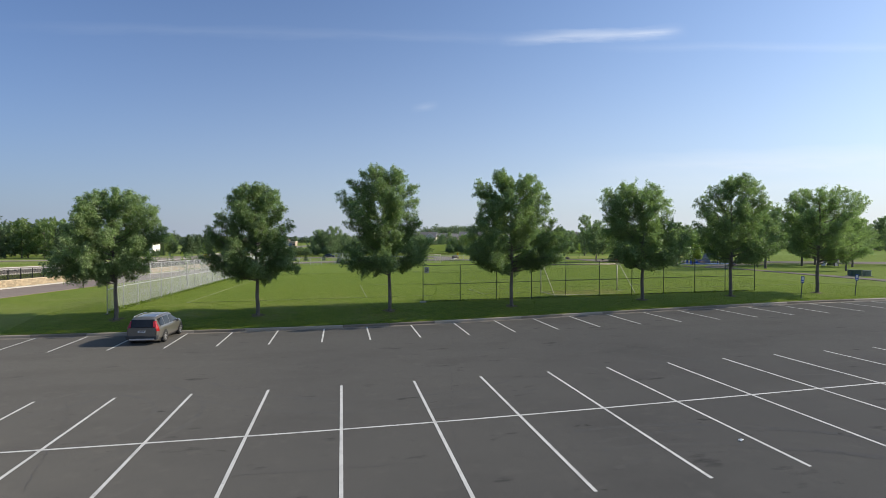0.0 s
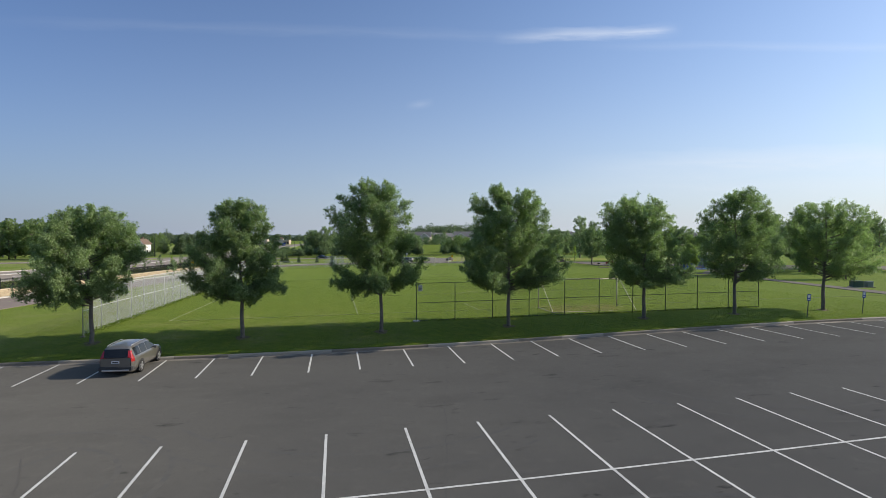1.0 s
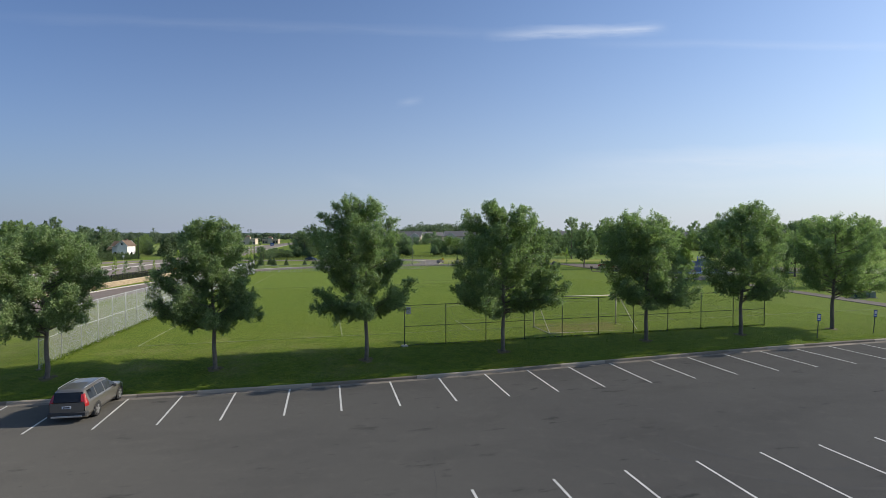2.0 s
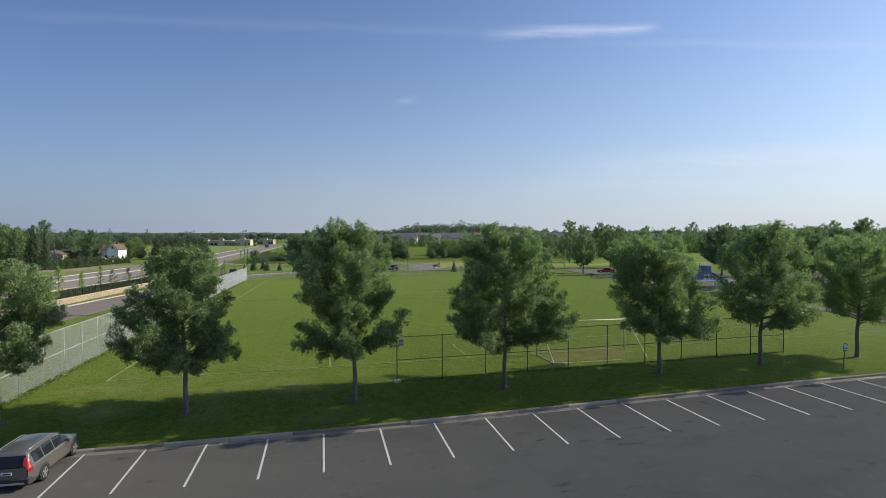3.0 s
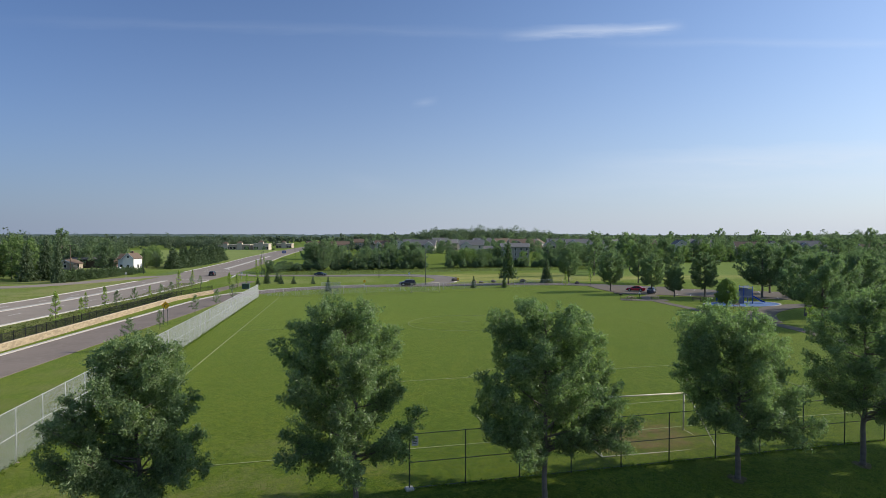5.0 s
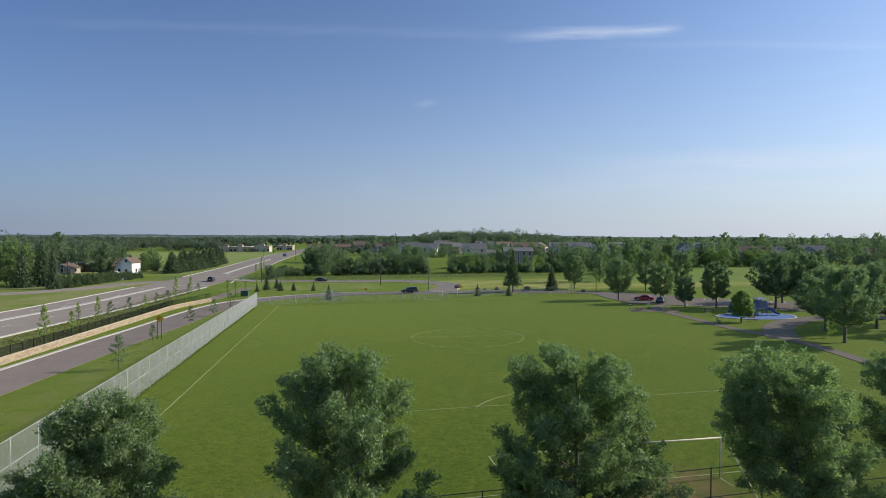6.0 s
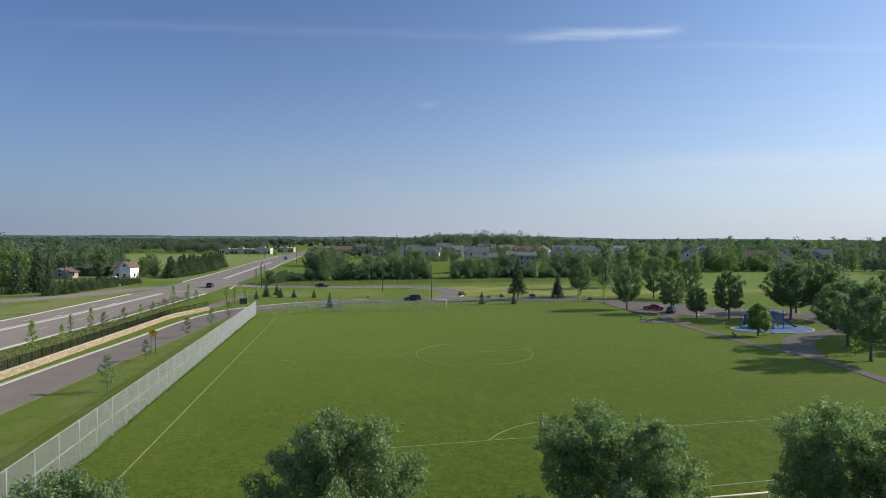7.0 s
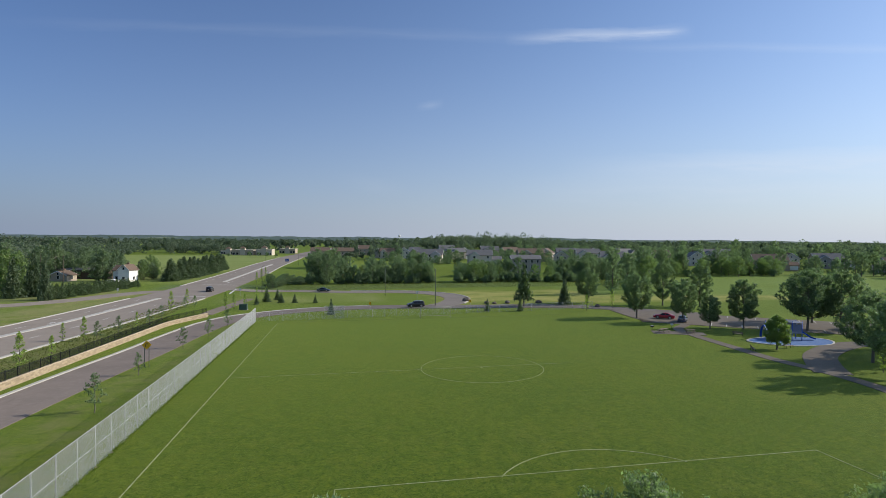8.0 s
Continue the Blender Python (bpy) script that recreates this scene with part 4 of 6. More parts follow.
# park trees farther off: four builds, copied
MID = []
MID_PROF = [
    [(2.0, 0, 0.8), (2.8, 0.1, 2.3), (4.4, 0, 3.3), (6.4, -0.1, 3.8), (8.2, 0.1, 3.4), (9.5, 0, 2.4), (10.3, 0, 0.9)],
    [(3.2, 0.3, 1.4), (3.9, 0.2, 3.7), (5.4, 0, 4.8), (7.0, 0.2, 4.8), (8.6, 0, 3.8), (9.6, -0.2, 2.2), (10.1, 0, 0.8)],
    [(1.2, 0, 0.8), (2.0, 0, 2.3), (3.6, 0.1, 2.8), (5.2, 0, 2.4), (6.6, 0, 1.6), (7.6, 0, 0.4)],
    [(1.8, 0, 1.0), (3.4, -0.3, 2.5), (5.6, 0.2, 3.4), (8.0, 0.2, 3.6), (10.2, 0, 3.0), (11.6, 0.1, 2.0), (12.4, 0, 0.8)],
]
MID_AT = [(1, 77.6, 92.4, 1.0, 20), (2, 71.7, 103.5, 0.74, 60), (1, 94.0, 120.7, 1.2, 100), (0, 83.2, 125.3, 0.98, 10), (0, 76.3, 126.3, 0.68, 0),
          (0, 76.3, 135.5, 0.95, 200), (0, 70.4, 144.5, 1.02, 80), (3, 91.5, 167.5, 0.98, 30), (0, 72.3, 175, 1.0, 140), (3, 100, 163, 0.95, 0),
          (1, 88, 93, 1.05, 200), (1, 96, 98, 1.1, 15), (1, 101, 120, 1.2, 44), (1, 105, 131, 1.2, 210), (0, 92, 86, 0.9, 260), (1, 110, 105, 1.1, 80),
          (0, 74, 70.5, 0.72, 33), (0, 112, 90, 1.0, 130), (1, 118, 120, 1.0, 70), (1, 71.0, 82.8, 1.05, 150)]
for kind, x, y, s, rz in MID_AT:
    m = on_grass(x, y, rz, -0.05) @ Matrix.Diagonal((s, s, s, 1))
    have = [t for t in MID if t[0] == kind]
    if have:
        ob = copy_thing(have[0][1], m)
        ob.matrix_world = m
    else:
        ob = broadleaf(m, 100 + kind, MID_PROF[kind], 0.19, 2.2, 46, 16, 30, 0.26, M["leaf_pale"] if kind == 2 else M["leaf_mid"], "leafy green park tree on the lawn by the playground", "park trees", 0.8)
        MID.append((kind, ob))

# young trees along the roads: slim pale ones and bushier dark ones
SAPS = [(0, -22.6, 87.3, 1.05), (0, -24.3, 104.2, 0.8), (0, -24.2, 124, 0.95), (0, -23.0, 136.5, 0.95), (0, -22.3, 149.5, 1.0), (1, -26.5, 178.5, 1.0), (1, -28.6, 178.7, 1.1), (1, -24.5, 183, 0.9),
        (1, -38.9, 105.2, 1.25), (1, -38.2, 111.6, 0.95), (1, -44.8, 129, 0.75), (1, -41.5, 129, 1.0), (0, -39.3, 128.6, 0.9), (0, -38.7, 136, 0.9), (1, -38.7, 145, 0.75), (0, -37.4, 148.2, 0.9), (0, -37.5, 156, 0.85),
        (1, -39.6, 170, 1.2), (0, -37.5, 174, 0.85), (0, -36.2, 178.2, 0.85), (1, -40.2, 186, 1.0),
        (1, 72.7, 86.6, 1.0), (1, 73.7, 163, 1.2), (1, -24, 200, 1.0), (1, -22, 206, 0.9), (1, -33.5, 262, 1.1), (1, -35, 285, 1.1), (1, -36, 305, 1.0), (1, 64, 158, 1.0)]
SAP_SRC = {}
SAP_PROF = [[(0.7, 0, 0.25), (1.2, 0.1, 1.05), (1.9, 0.04, 1.1), (2.8, -0.05, 0.7), (3.9, 0, 0.12)],
            [(0.3, 0, 0.3), (1.0, 0, 0.62), (2.2, 0.04, 0.58), (3.2, 0, 0.4), (4.4, 0, 0.08)]]
for i, (kind, x, y, size) in enumerate(SAPS):
    m = on_grass(x, y, i * 77, -0.03) @ Matrix.Diagonal((size, size, size, 1))
    if kind in SAP_SRC:
        copy_thing(SAP_SRC[kind], m).matrix_world = m
    else:
        SAP_SRC[kind] = broadleaf(m, 300 + kind, SAP_PROF[kind], 0.04, 0.8, 16, 6, 12, 0.17, M["leaf_mid"] if kind == 0 else M["leaf_lime"],
                                  "young bushy dark green tree on the roadside grass" if kind == 0 else "slim pale young tree on the roadside grass", "young roadside trees", 0.34, name="sapling", category="young tree")


def conifer(m, seed, height, radius, tiers, label, group, mat, bare=0.03):
    rng = np.random.default_rng(seed)
    tree = thing("conifer", m, label, "conifer", group)
    wood = Builder().tube([(0, 0, 0), (0, 0, height * 0.5), (0, 0, height * 0.98)], [height * 0.018, height * 0.011, 0.01], 7)
    part("trunk", wood, M["bark"], tree, "", True)
    pts = []
    for i in range(tiers):
        t = i / (tiers - 1)
        h = height * (bare + (0.97 - bare) * t)
        r = radius * (1 - t) ** 0.85 + 0.05
        arms = max(4, int(11 * (1 - t) + 4))
        for j in range(arms):
            a = 2 * math.pi * (j + rng.uniform(0, 0.8)) / arms
            rr = r * rng.uniform(0.75, 1.12)
            k = max(3, int(13 * rr / radius + 4))
            s = rng.uniform(0.15, 1.0, k)
            p = np.stack([rr * s * math.cos(a), rr * s * math.sin(a), h - 0.22 * rr * s], 1)
            pts.append(p + rng.normal(size=(k, 3)) * radius * 0.07)
    crown = new("crown", leaf_mesh("crown", np.concatenate(pts), height * 0.085, rng, mat, 0.6, 0.34))
    crown.parent = tree
    return tree


con = None
CONS = [(63.7, 171.8, 7.4, 2.2), (38.9, 163.0, 3.3, 0.95), (47.2, 161.3, 3.5, 0.95), (-0.8, 164.5, 3.9, 1.0), (-12, 192, 2.6, 0.9), (-6, 190, 2.6, 0.8),
        (-20.5, 196, 4.2, 1.4), (-18, 201, 3.4, 1.2), (-16, 193, 3.0, 1.1), (-22.5, 190, 2.4, 0.9),
        (-69.5, 270, 9, 4.1), (-68, 279, 9, 4.0), (-66.8, 290, 9.4, 4.1), (-66, 301, 8.6, 4.0), (-66, 312, 9.2, 4.1), (-72.5, 282, 9, 4.1), (-71, 296, 9.6, 4.1), (-70, 309, 9.2, 4.1), (-65.5, 323, 8.6, 4.0),
        (-68.5, 320, 8.8, 4.0), (-69, 274, 7.5, 3.8), (-67, 285, 7.6, 3.7), (-66.5, 296, 8, 3.8), (-66, 306, 7.5, 3.7),
        (-81.6, 199, 12.5, 2.2), (-90, 210, 14.0, 3.4), (-93.5, 206, 12, 3.2), (-103, 231, 9, 2.6), (-112, 240, 11, 3.4),
        (-66.5, 333, 9, 4.1), (-67, 343, 9.4, 4.1), (-67.5, 354, 9, 4.1), (-71, 338, 9, 4.1), (-71.5, 350, 9.6, 4.1), (-68, 364, 8, 3.9)]
CON_SRC = {}
for i, (x, y, h, r) in enumerate(CONS):
    kind = 0 if h > 6 else 1
    m0 = on_grass(x, y, i * 53, -0.05)
    base_h, base_r = (12.0, 3.5) if kind == 0 else (3.4, 1.0)
    m = m0 @ Matrix.Diagonal((r / base_r, r / base_r, h / base_h, 1))
    if kind in CON_SRC:
        ob = copy_thing(CON_SRC[kind], m)
        ob.matrix_world = m
    else:
        CON_SRC[kind] = conifer(m, 500 + kind, base_h, base_r, 20 if kind == 0 else 13, "dark blue-green spruce standing on the grass", "spruces", M["needle"])
pine = conifer(on_grass(51.3, 170.5, 0, -0.05), 520, 12.0, 2.7, 11, "slender pale green pine beside the park road", "", M["leaf_pine"], 0.22)
# rows of young evergreens in front of the farmhouse
young = conifer(on_grass(-79, 203, 0), 530, 3.4, 1.5, 13, "young green evergreen in rows before the farmhouse", "young evergreens by the farm", M["leaf_pine"])
rng_hedge = random.Random(4)
for i in range(120):
    t, u = (i % 24) / 23, (i // 24) / 4
    x = -80.5 + 8 * t - u * (17 - 8 * t) + rng_hedge.uniform(-1, 1)
    y = 203 + 41 * t + u * (34 - 20 * t) + rng_hedge.uniform(-1.2, 1.2)
    s = rng_hedge.uniform(0.8, 1.2) * (1.15 - 0.68 * max(0.75 * t, u))
    m = on_grass(x, y, i * 41) @ Matrix.Diagonal((s * 1.1, s * 1.1, s, 1))
    copy_thing(young, m).matrix_world = m

# ---------------- woods and belts of trees ----------------
BELT_PROF = [
    [(0.6, 0, 1.6), (2.5, 0.2, 3.8), (5.5, 0, 4.4), (8.5, -0.3, 3.6), (11, 0.2, 2.3), (12.1, 0, 1.3)],
    [(0.4, 0, 2.2), (2.0, -0.3, 4.6), (4.5, 0.2, 5.4), (7.0, 0, 4.6), (9.0, 0.4, 2.8), (9.8, 0, 1.6)],
    [(0.8, 0, 1.2), (3.0, 0, 2.8), (7.0, 0.2, 3.2), (10.5, 0, 3.0), (13.0, 0.1, 2.5), (14.6, 0, 1.5)],
    [(0.2, 0, 1.0), (1.2, 0, 2.4), (2.6, 0.2, 2.8), (4.0, 0, 2.2), (5.2, 0, 0.8)],
    [(0.6, 0, 1.8), (2.4, 0.1, 4.0), (5.0, 0, 4.8), (8.0, 0.2, 4.2), (10.4, 0, 2.8), (11.6, 0, 1.4)],
]
BELT = []


def belt_tree(kind, x, y, s, rz, base=0.0):
    m = on_grass(x, y, rz, -0.1 + base) @ Matrix.Diagonal((s, s, s * (0.9 + 0.2 * ((rz % 7) / 7)), 1))
    have = [t for t in BELT if t[0] == kind]
    if have:
        ob = copy_thing(have[0][1], m)
        ob.matrix_world = m
    else:
        ob = broadleaf(m, 700 + kind, BELT_PROF[kind], 0.2, 1.2, 32, 9, 12, 0.56, M["leaf_pale_wood"] if kind == 4 else M["leaf_far"], "rounded green shrub in a tree belt" if kind == 3 else "leafy green tree in a belt behind the field", "tree belt", 1.1, name="shrub" if kind == 3 else "tree", category="shrub" if kind == 3 else "tree")
        BELT.append((kind, ob))


rb = random.Random(11)
BELTS = [  # from, to, depth, count, size, kinds
    ((-24, 262), (-14, 258), 3, 5, 0.55, (1, 3)),
    ((-13, 272), (-3, 268), 4, 6, 1.0, (2, 0)),
    ((3, 263), (22, 259), 4, 9, 0.72, (1, 4, 0)),
    ((22, 261), (41, 258), 4, 10, 0.70, (4, 1, 0)),
    ((50, 259), (71, 256), 4, 10, 0.70, (4, 1, 0)),
    ((72, 262), (78, 262), 2, 3, 0.78, (0, 2)),
    ((79, 258), (96, 256), 3, 6, 0.62, (3, 3, 4)),
    ((97, 260), (112, 257), 4, 7, 0.82, (0, 1)),
    ((-16, 258), (42, 254), 2, 22, 0.75, (3,)),
    ((50, 254), (112, 252), 2, 20, 0.75, (3,)),
    ((-8, 290), (4, 330), 4, 7, 0.9, (0, 1, 2)),
    ((106, 262), (150, 276), 9, 16, 0.82, (0, 1, 2)),
    ((90, 200), (112, 222), 6, 3, 0.9, (0, 2)),
    ((122, 232), (150, 264), 8, 11, 1.1, (2, 0, 4)),
    ((150, 290), (240, 294), 7, 26, 0.85, (0, 4, 2)),
    ((150, 284), (236, 286), 3, 14, 0.8, (3, 3, 4)),
    ((240, 294), (380, 250), 8, 26, 0.95, (0, 1, 2)),
    ((300, 268), (312, 262), 6, 4, 1.25, (2,)),
    ((322, 292), (400, 262), 8, 8, 1.15, (2, 0)),
    ((-150, 285), (-96, 300), 12, 22, 1.06, (0, 1, 2)),
    ((-190, 226), (-124, 246), 14, 14, 1.2, (0, 1)),
    ((-86, 300), (-80, 276), 4, 6, 0.72, (4, 0)),
    ((-118, 214), (-99, 214), 4, 6, 1.1, (4, 4, 0)),
    ((-95, 269), (-94, 269.5), 0.5, 2, 1.05, (0,)),
    ((-210, 205), (-150, 205), 12, 8, 1.3, (0, 1)),
    ((-27, 238), (-21, 262), 4, 5, 0.6, (3, 1)),
    ((-112, 335), (-170, 350), 10, 10, 1.0, (0, 4)),
]
for (ax, ay), (bx, by), depth, count, size, kinds in BELTS:
    for i in range(count):
        t = (i + rb.uniform(0, 0.9)) / count
        belt_tree(rb.choice(kinds), ax + (bx - ax) * t + rb.uniform(-2, 2), ay + (by - ay) * t + rb.uniform(-depth, depth), size * rb.uniform(0.75, 1.2), rb.randrange(360))


def garden_trees():
    """Trees in the gardens between the houses and along the far roads, joined into one mesh."""
    rows = [  # from, to, depth, count, size, kinds
        ((14, 296), (50, 330), 9, 14, 0.72, (0, 4, 1)),
        ((60, 292), (86, 322), 7, 14, 0.66, (4, 1)),
        ((120, 330), (160, 316), 5, 8, 0.6, (4, 1)),
        ((106, 296), (150, 326), 6, 14, 0.62, (4, 1)),
        ((50, 352), (72, 356), 3, 5, 0.45, (4, 1)),
        ((30, 392), (80, 350), 9, 10, 0.62, (0, 4)),
        ((100, 366), (170, 372), 9, 14, 0.7, (0, 4, 1)),
        ((100, 412), (262, 398), 7, 20, 0.74, (0, 2, 1)),
        ((180, 322), (330, 316), 6, 14, 0.62, (4, 0)),
        ((20, 415), (125, 420), 10, 16, 0.7, (0, 1, 4)),
        ((130, 462), (340, 452), 12, 30, 0.95, (0, 1, 2)),
        ((20, 520), (120, 500), 9, 14, 0.85, (0, 1, 2)),
        ((-18, 372), (-2, 400), 10, 8, 1.0, (0, 1)),
        ((-130, 610), (-66, 622), 6, 9, 0.45, (1, 3)),
        ((230, 360), (380, 350), 14, 22, 1.0, (0, 1, 2)),
    ]
    rng = random.Random(29)
    homes = [(h[0], h[1]) for h in HOUSES]
    source = {}
    for kind, ob in BELT:
        me = next(c for c in ob.children if c.name.startswith("crown")).data
        co = np.empty(len(me.vertices) * 3)
        me.vertices.foreach_get("co", co)
        source[kind] = co.reshape(-1, 3)
    verts = []
    for (ax, ay), (bx, by), depth, count, size, kinds in rows:
        for i in range(count):
            t = (i + rng.uniform(0, 0.9)) / count
            x, y = ax + (bx - ax) * t + rng.uniform(-3, 3), ay + (by - ay) * t + rng.uniform(-depth, depth)
            k, a, g = rng.choice(kinds), rng.uniform(0, 6.28), size * rng.uniform(0.75, 1.2)
            if any(math.hypot(x - hx, y - hy) < 9 for hx, hy in homes):
                continue
            turn = np.array([[math.cos(a), -math.sin(a), 0], [math.sin(a), math.cos(a), 0], [0, 0, 1]])
            verts.append(source[k] @ turn.T * g + np.array([x, y, grass_height(x, y) - 0.3]))
    v = np.concatenate(verts)
    n = len(v) // 4
    k = np.arange(n) * 4
    f = np.empty((n * 2, 3), dtype=int)
    f[0::2] = np.stack([k, k + 1, k + 2], 1)
    f[1::2] = np.stack([k, k + 2, k + 3], 1)
    me = bpy.data.meshes.new("garden_trees")
    me.from_pydata(v, [], f)
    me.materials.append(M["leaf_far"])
    tagged(new("garden_trees", me), "leafy green garden trees between the suburban houses", "trees", kind="stuff")


def far_woods():
    """Woods beyond the houses, where single trees cannot be told apart."""
    rng = np.random.default_rng(77)
    pts, face = [], []
    per_tree = 240

    def wood(x0, x1, y0, y1, n, h, base_h=0.0):
        for _ in range(n):
            x, y = rng.uniform(x0, x1), rng.uniform(y0, y1)
            if -75 - y * 0.02 < x < -25 + y * 0.02 and y < 900:
                continue
            if y < 660 and -110 - (y - 340) * 0.36 < x < 0:
                continue
            if y < 460 and -5 < x < 75:
                continue
            hh = h * rng.uniform(0.7, 1.25)
            z = grass_height(x, y) + base_h
            k = per_tree
            d = rng.normal(size=(k, 3))
            d /= np.linalg.norm(d, axis=1)[:, None]
            face.append(d * 3.0)
            lobes = rng.normal(size=(7, 3)) * np.array([hh * 0.19, hh * 0.19, hh * 0.17])
            which = rng.integers(0, 7, k)
            wide = (hh * rng.uniform(0.17, 0.26, 7))[which][:, None]
            pts.append(d * wide * rng.uniform(0.75, 1.0, k)[:, None] + lobes[which] + np.array([x, y, z + hh * 0.56]))

    wood(-40, 420, 470, 500, 60, 8)
    wood(300, 420, 370, 480, 40, 9)
    wood(0, 700, 490, 700, 420, 10.5)
    wood(90, 235, 575, 690, 230, 14)
    wood(-15, 40, 330, 420, 30, 9)
    wood(-700, -110, 480, 760, 380, 12)
    wood(-330, -150, 250, 420, 150, 14)
    wood(-210, -85, 665, 760, 60, 12)
    wood(380, 760, 240, 480, 260, 13)
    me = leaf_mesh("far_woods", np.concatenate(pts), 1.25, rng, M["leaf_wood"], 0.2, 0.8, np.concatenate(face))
    tagged(new("far_woods", me), "woods between distant houses, leaf colour greyed for haze", "woods", kind="stuff")
    pts.clear()
    face.clear()
    per_tree = 110
    wood(-900, 1400, 760, 1500, 900, 13)
    wood(-2200, 2600, 1500, 2400, 800, 15)
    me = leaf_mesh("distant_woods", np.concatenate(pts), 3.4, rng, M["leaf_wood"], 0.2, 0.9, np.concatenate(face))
    tagged(new("distant_woods", me), "distant woods on the plain in a haze-greyed leaf colour", "woods", kind="stuff")


far_woods()


def far_hills():
    b = Builder()
    rows = []
    xs = [-3600 + 24 * i for i in range(301)]
    for y, k in ((2300, 0), (2700, 0.45), (3000, 0.8), (3300, 1.0), (3700, 0.9), (4300, 0.3)):
        row = []
        for x in xs:
            z = 27 + 17 * noise.noise((x * 0.0011, y * 0.0008, 3)) + 8 * noise.noise((x * 0.004, y * 0.003, 8))
            z += 6.5 * noise.noise((x * 0.03, y * 0.03, 1)) + 3.0 * abs(noise.noise((x * 0.011, y * 0.02, 5)))
            row.append((x, y, -1 + max(0.2, z * k)))
        rows.append(row)
    b.grid(rows)
    tagged(part("hills", b, M["hill"], smooth_faces=True), "low wooded hills on the horizon, coloured as through haze", "hills", kind="structure")


far_hills()


def tall_weeds():
    rng = np.random.default_rng(9)
    pts = []
    for x0, x1, y0, y1, n in ((-20, 120, 229, 255, 10500), (-34, -14, 236, 300, 1500), (-45.0, -38.6, 70, 190, 4600)):
        p = np.stack([rng.uniform(x0, x1, n), rng.uniform(y0, y1, n), np.zeros(n)], 1)
        for q in p:
            q[2] = grass_height(q[0], q[1]) + rng.uniform(0.05, 0.45 if y0 > 100 else 0.10)
        pts.append(p)
    me = leaf_mesh("tall_weeds", np.concatenate(pts), 0.40, rng, M["weed"], 0.5, 0.35)
    tagged(new("tall_weeds", me), "tufts of tall green weeds on the verges", "weeds", kind="stuff")


tall_weeds()


def fence_tufts():
    rng = np.random.default_rng(19)
    n = 5200
    y = rng.uniform(42.2, 150, n) ** 1.0
    x = -15.75 - 1.7 * (y - 42) / 113.6 + rng.normal(size=n) * 0.16 + 0.05
    p = np.stack([x, y, np.array([grass_height(a, b) for a, b in zip(x, y)]) + rng.uniform(0.0, 0.22, n)], 1)
    x2 = rng.uniform(6, 35.2, 800)
    y2 = 42.75 + 0.3 * (x2 - 6) / 29 + rng.normal(size=800) * 0.10
    q = np.stack([x2, y2, np.array([grass_height(a, b) for a, b in zip(x2, y2)]) + rng.uniform(0.0, 0.08, 800)], 1)
    me = leaf_mesh("fence_tufts", np.concatenate([p, q]), 0.20, rng, M["blade"], 0.2, 0.3)
    tagged(new("fence_tufts", me), "uncut grass tufts along the foot of the fences", "grass tufts", kind="stuff")


fence_tufts()


def lawn_blades():
    """Blades of mown grass, thinning out away from the lot."""
    rng = np.random.default_rng(23)
    n = 170000
    x = rng.uniform(-20, 48, n)
    y = 37.7 + 62 * rng.uniform(0, 1, n) ** 1.7
    z = np.array([grass_height(a, b) for a, b in zip(x, y)]) + rng.uniform(0.0, 0.03, len(x))
    me = leaf_mesh("lawn_blades", np.stack([x, y, z], 1), 0.07, rng, M["blade"], 0.1, 0.3)
    tagged(new("lawn_blades", me), "short green blades of mown lawn grass", "grass", kind="stuff")


lawn_blades()

# ---------------- fences ----------------
def chain_link(name, pts, height, spacing, r_post, wire_gap, wire_r, metal, wire, label, rails=(1.0, 0.5), dz=0.0):
    """A chain-link fence: posts, rails and woven diagonal wires, along a straight line between two points."""
    (ax, ay), (bx, by) = pts
    L = math.hypot(bx - ax, by - ay)
    n = max(1, round(L / spacing))
    fence = thing(name, pose(0, 0, 0), label, "fence", kind="structure")

    def at(t, h):
        x, y = ax + (bx - ax) * t, ay + (by - ay) * t
        return Vector((x, y, grass_height(x, y) + dz + h))

    for i in range(n + 1):
        t = i / n
        b = Builder().tube([at(t, -0.2), at(t, height + 0.03), at(t, height + 0.06)], [r_post, r_post, r_post * 0.5], 8)
        part("post", b, metal, fence, "", True)
    for k in rails:
        b = Builder().tube([at(i / n, height * k) for i in range(n + 1)], r_post * 0.72, 6)
        part("rail", b, metal, fence)
    d = Vector((bx - ax, by - ay, 0)).normalized()
    w = Builder()
    side = Vector((d.y, -d.x, 0))
    m = int((L + height) / wire_gap)
    for sgn in (1, -1):
        for i in range(m + 1):
            s0 = i * wire_gap - (height if sgn > 0 else 0)
            lo, hi = 0.03, height
            u0, u1 = s0 + (lo if sgn > 0 else height - lo), s0 + (hi if sgn > 0 else 0)
            if sgn > 0:
                if u0 < 0:
                    lo, u0 = lo - u0, 0
                if u1 > L:
                    hi, u1 = hi - (u1 - L), L
            else:
                if u0 > L:
                    lo, u0 = lo + (u0 - L), L
                if u1 < 0:
                    hi, u1 = hi + u1, 0
            if hi - lo < 0.05:
                continue
            p, q = at(clamp(u0 / L, 0, 1), lo), at(clamp(u1 / L, 0, 1), hi)
            k = len(w.v)
            ax_ = (q - p).normalized()
            e = side.cross(ax_).normalized()
            for c in (p, q):
                for o in (side * wire_r, (-side * 0.5 + e * 0.87) * wire_r, (-side * 0.5 - e * 0.87) * wire_r):
                    w.v.append(tuple(c + o))
            for j in range(3):
                j2 = (j + 1) % 3
                w.f.append((k + j, k + j2, k + 3 + j2, k + 3 + j))
    part("wire_mesh", w, wire, fence, "woven wire mesh")
    return fence


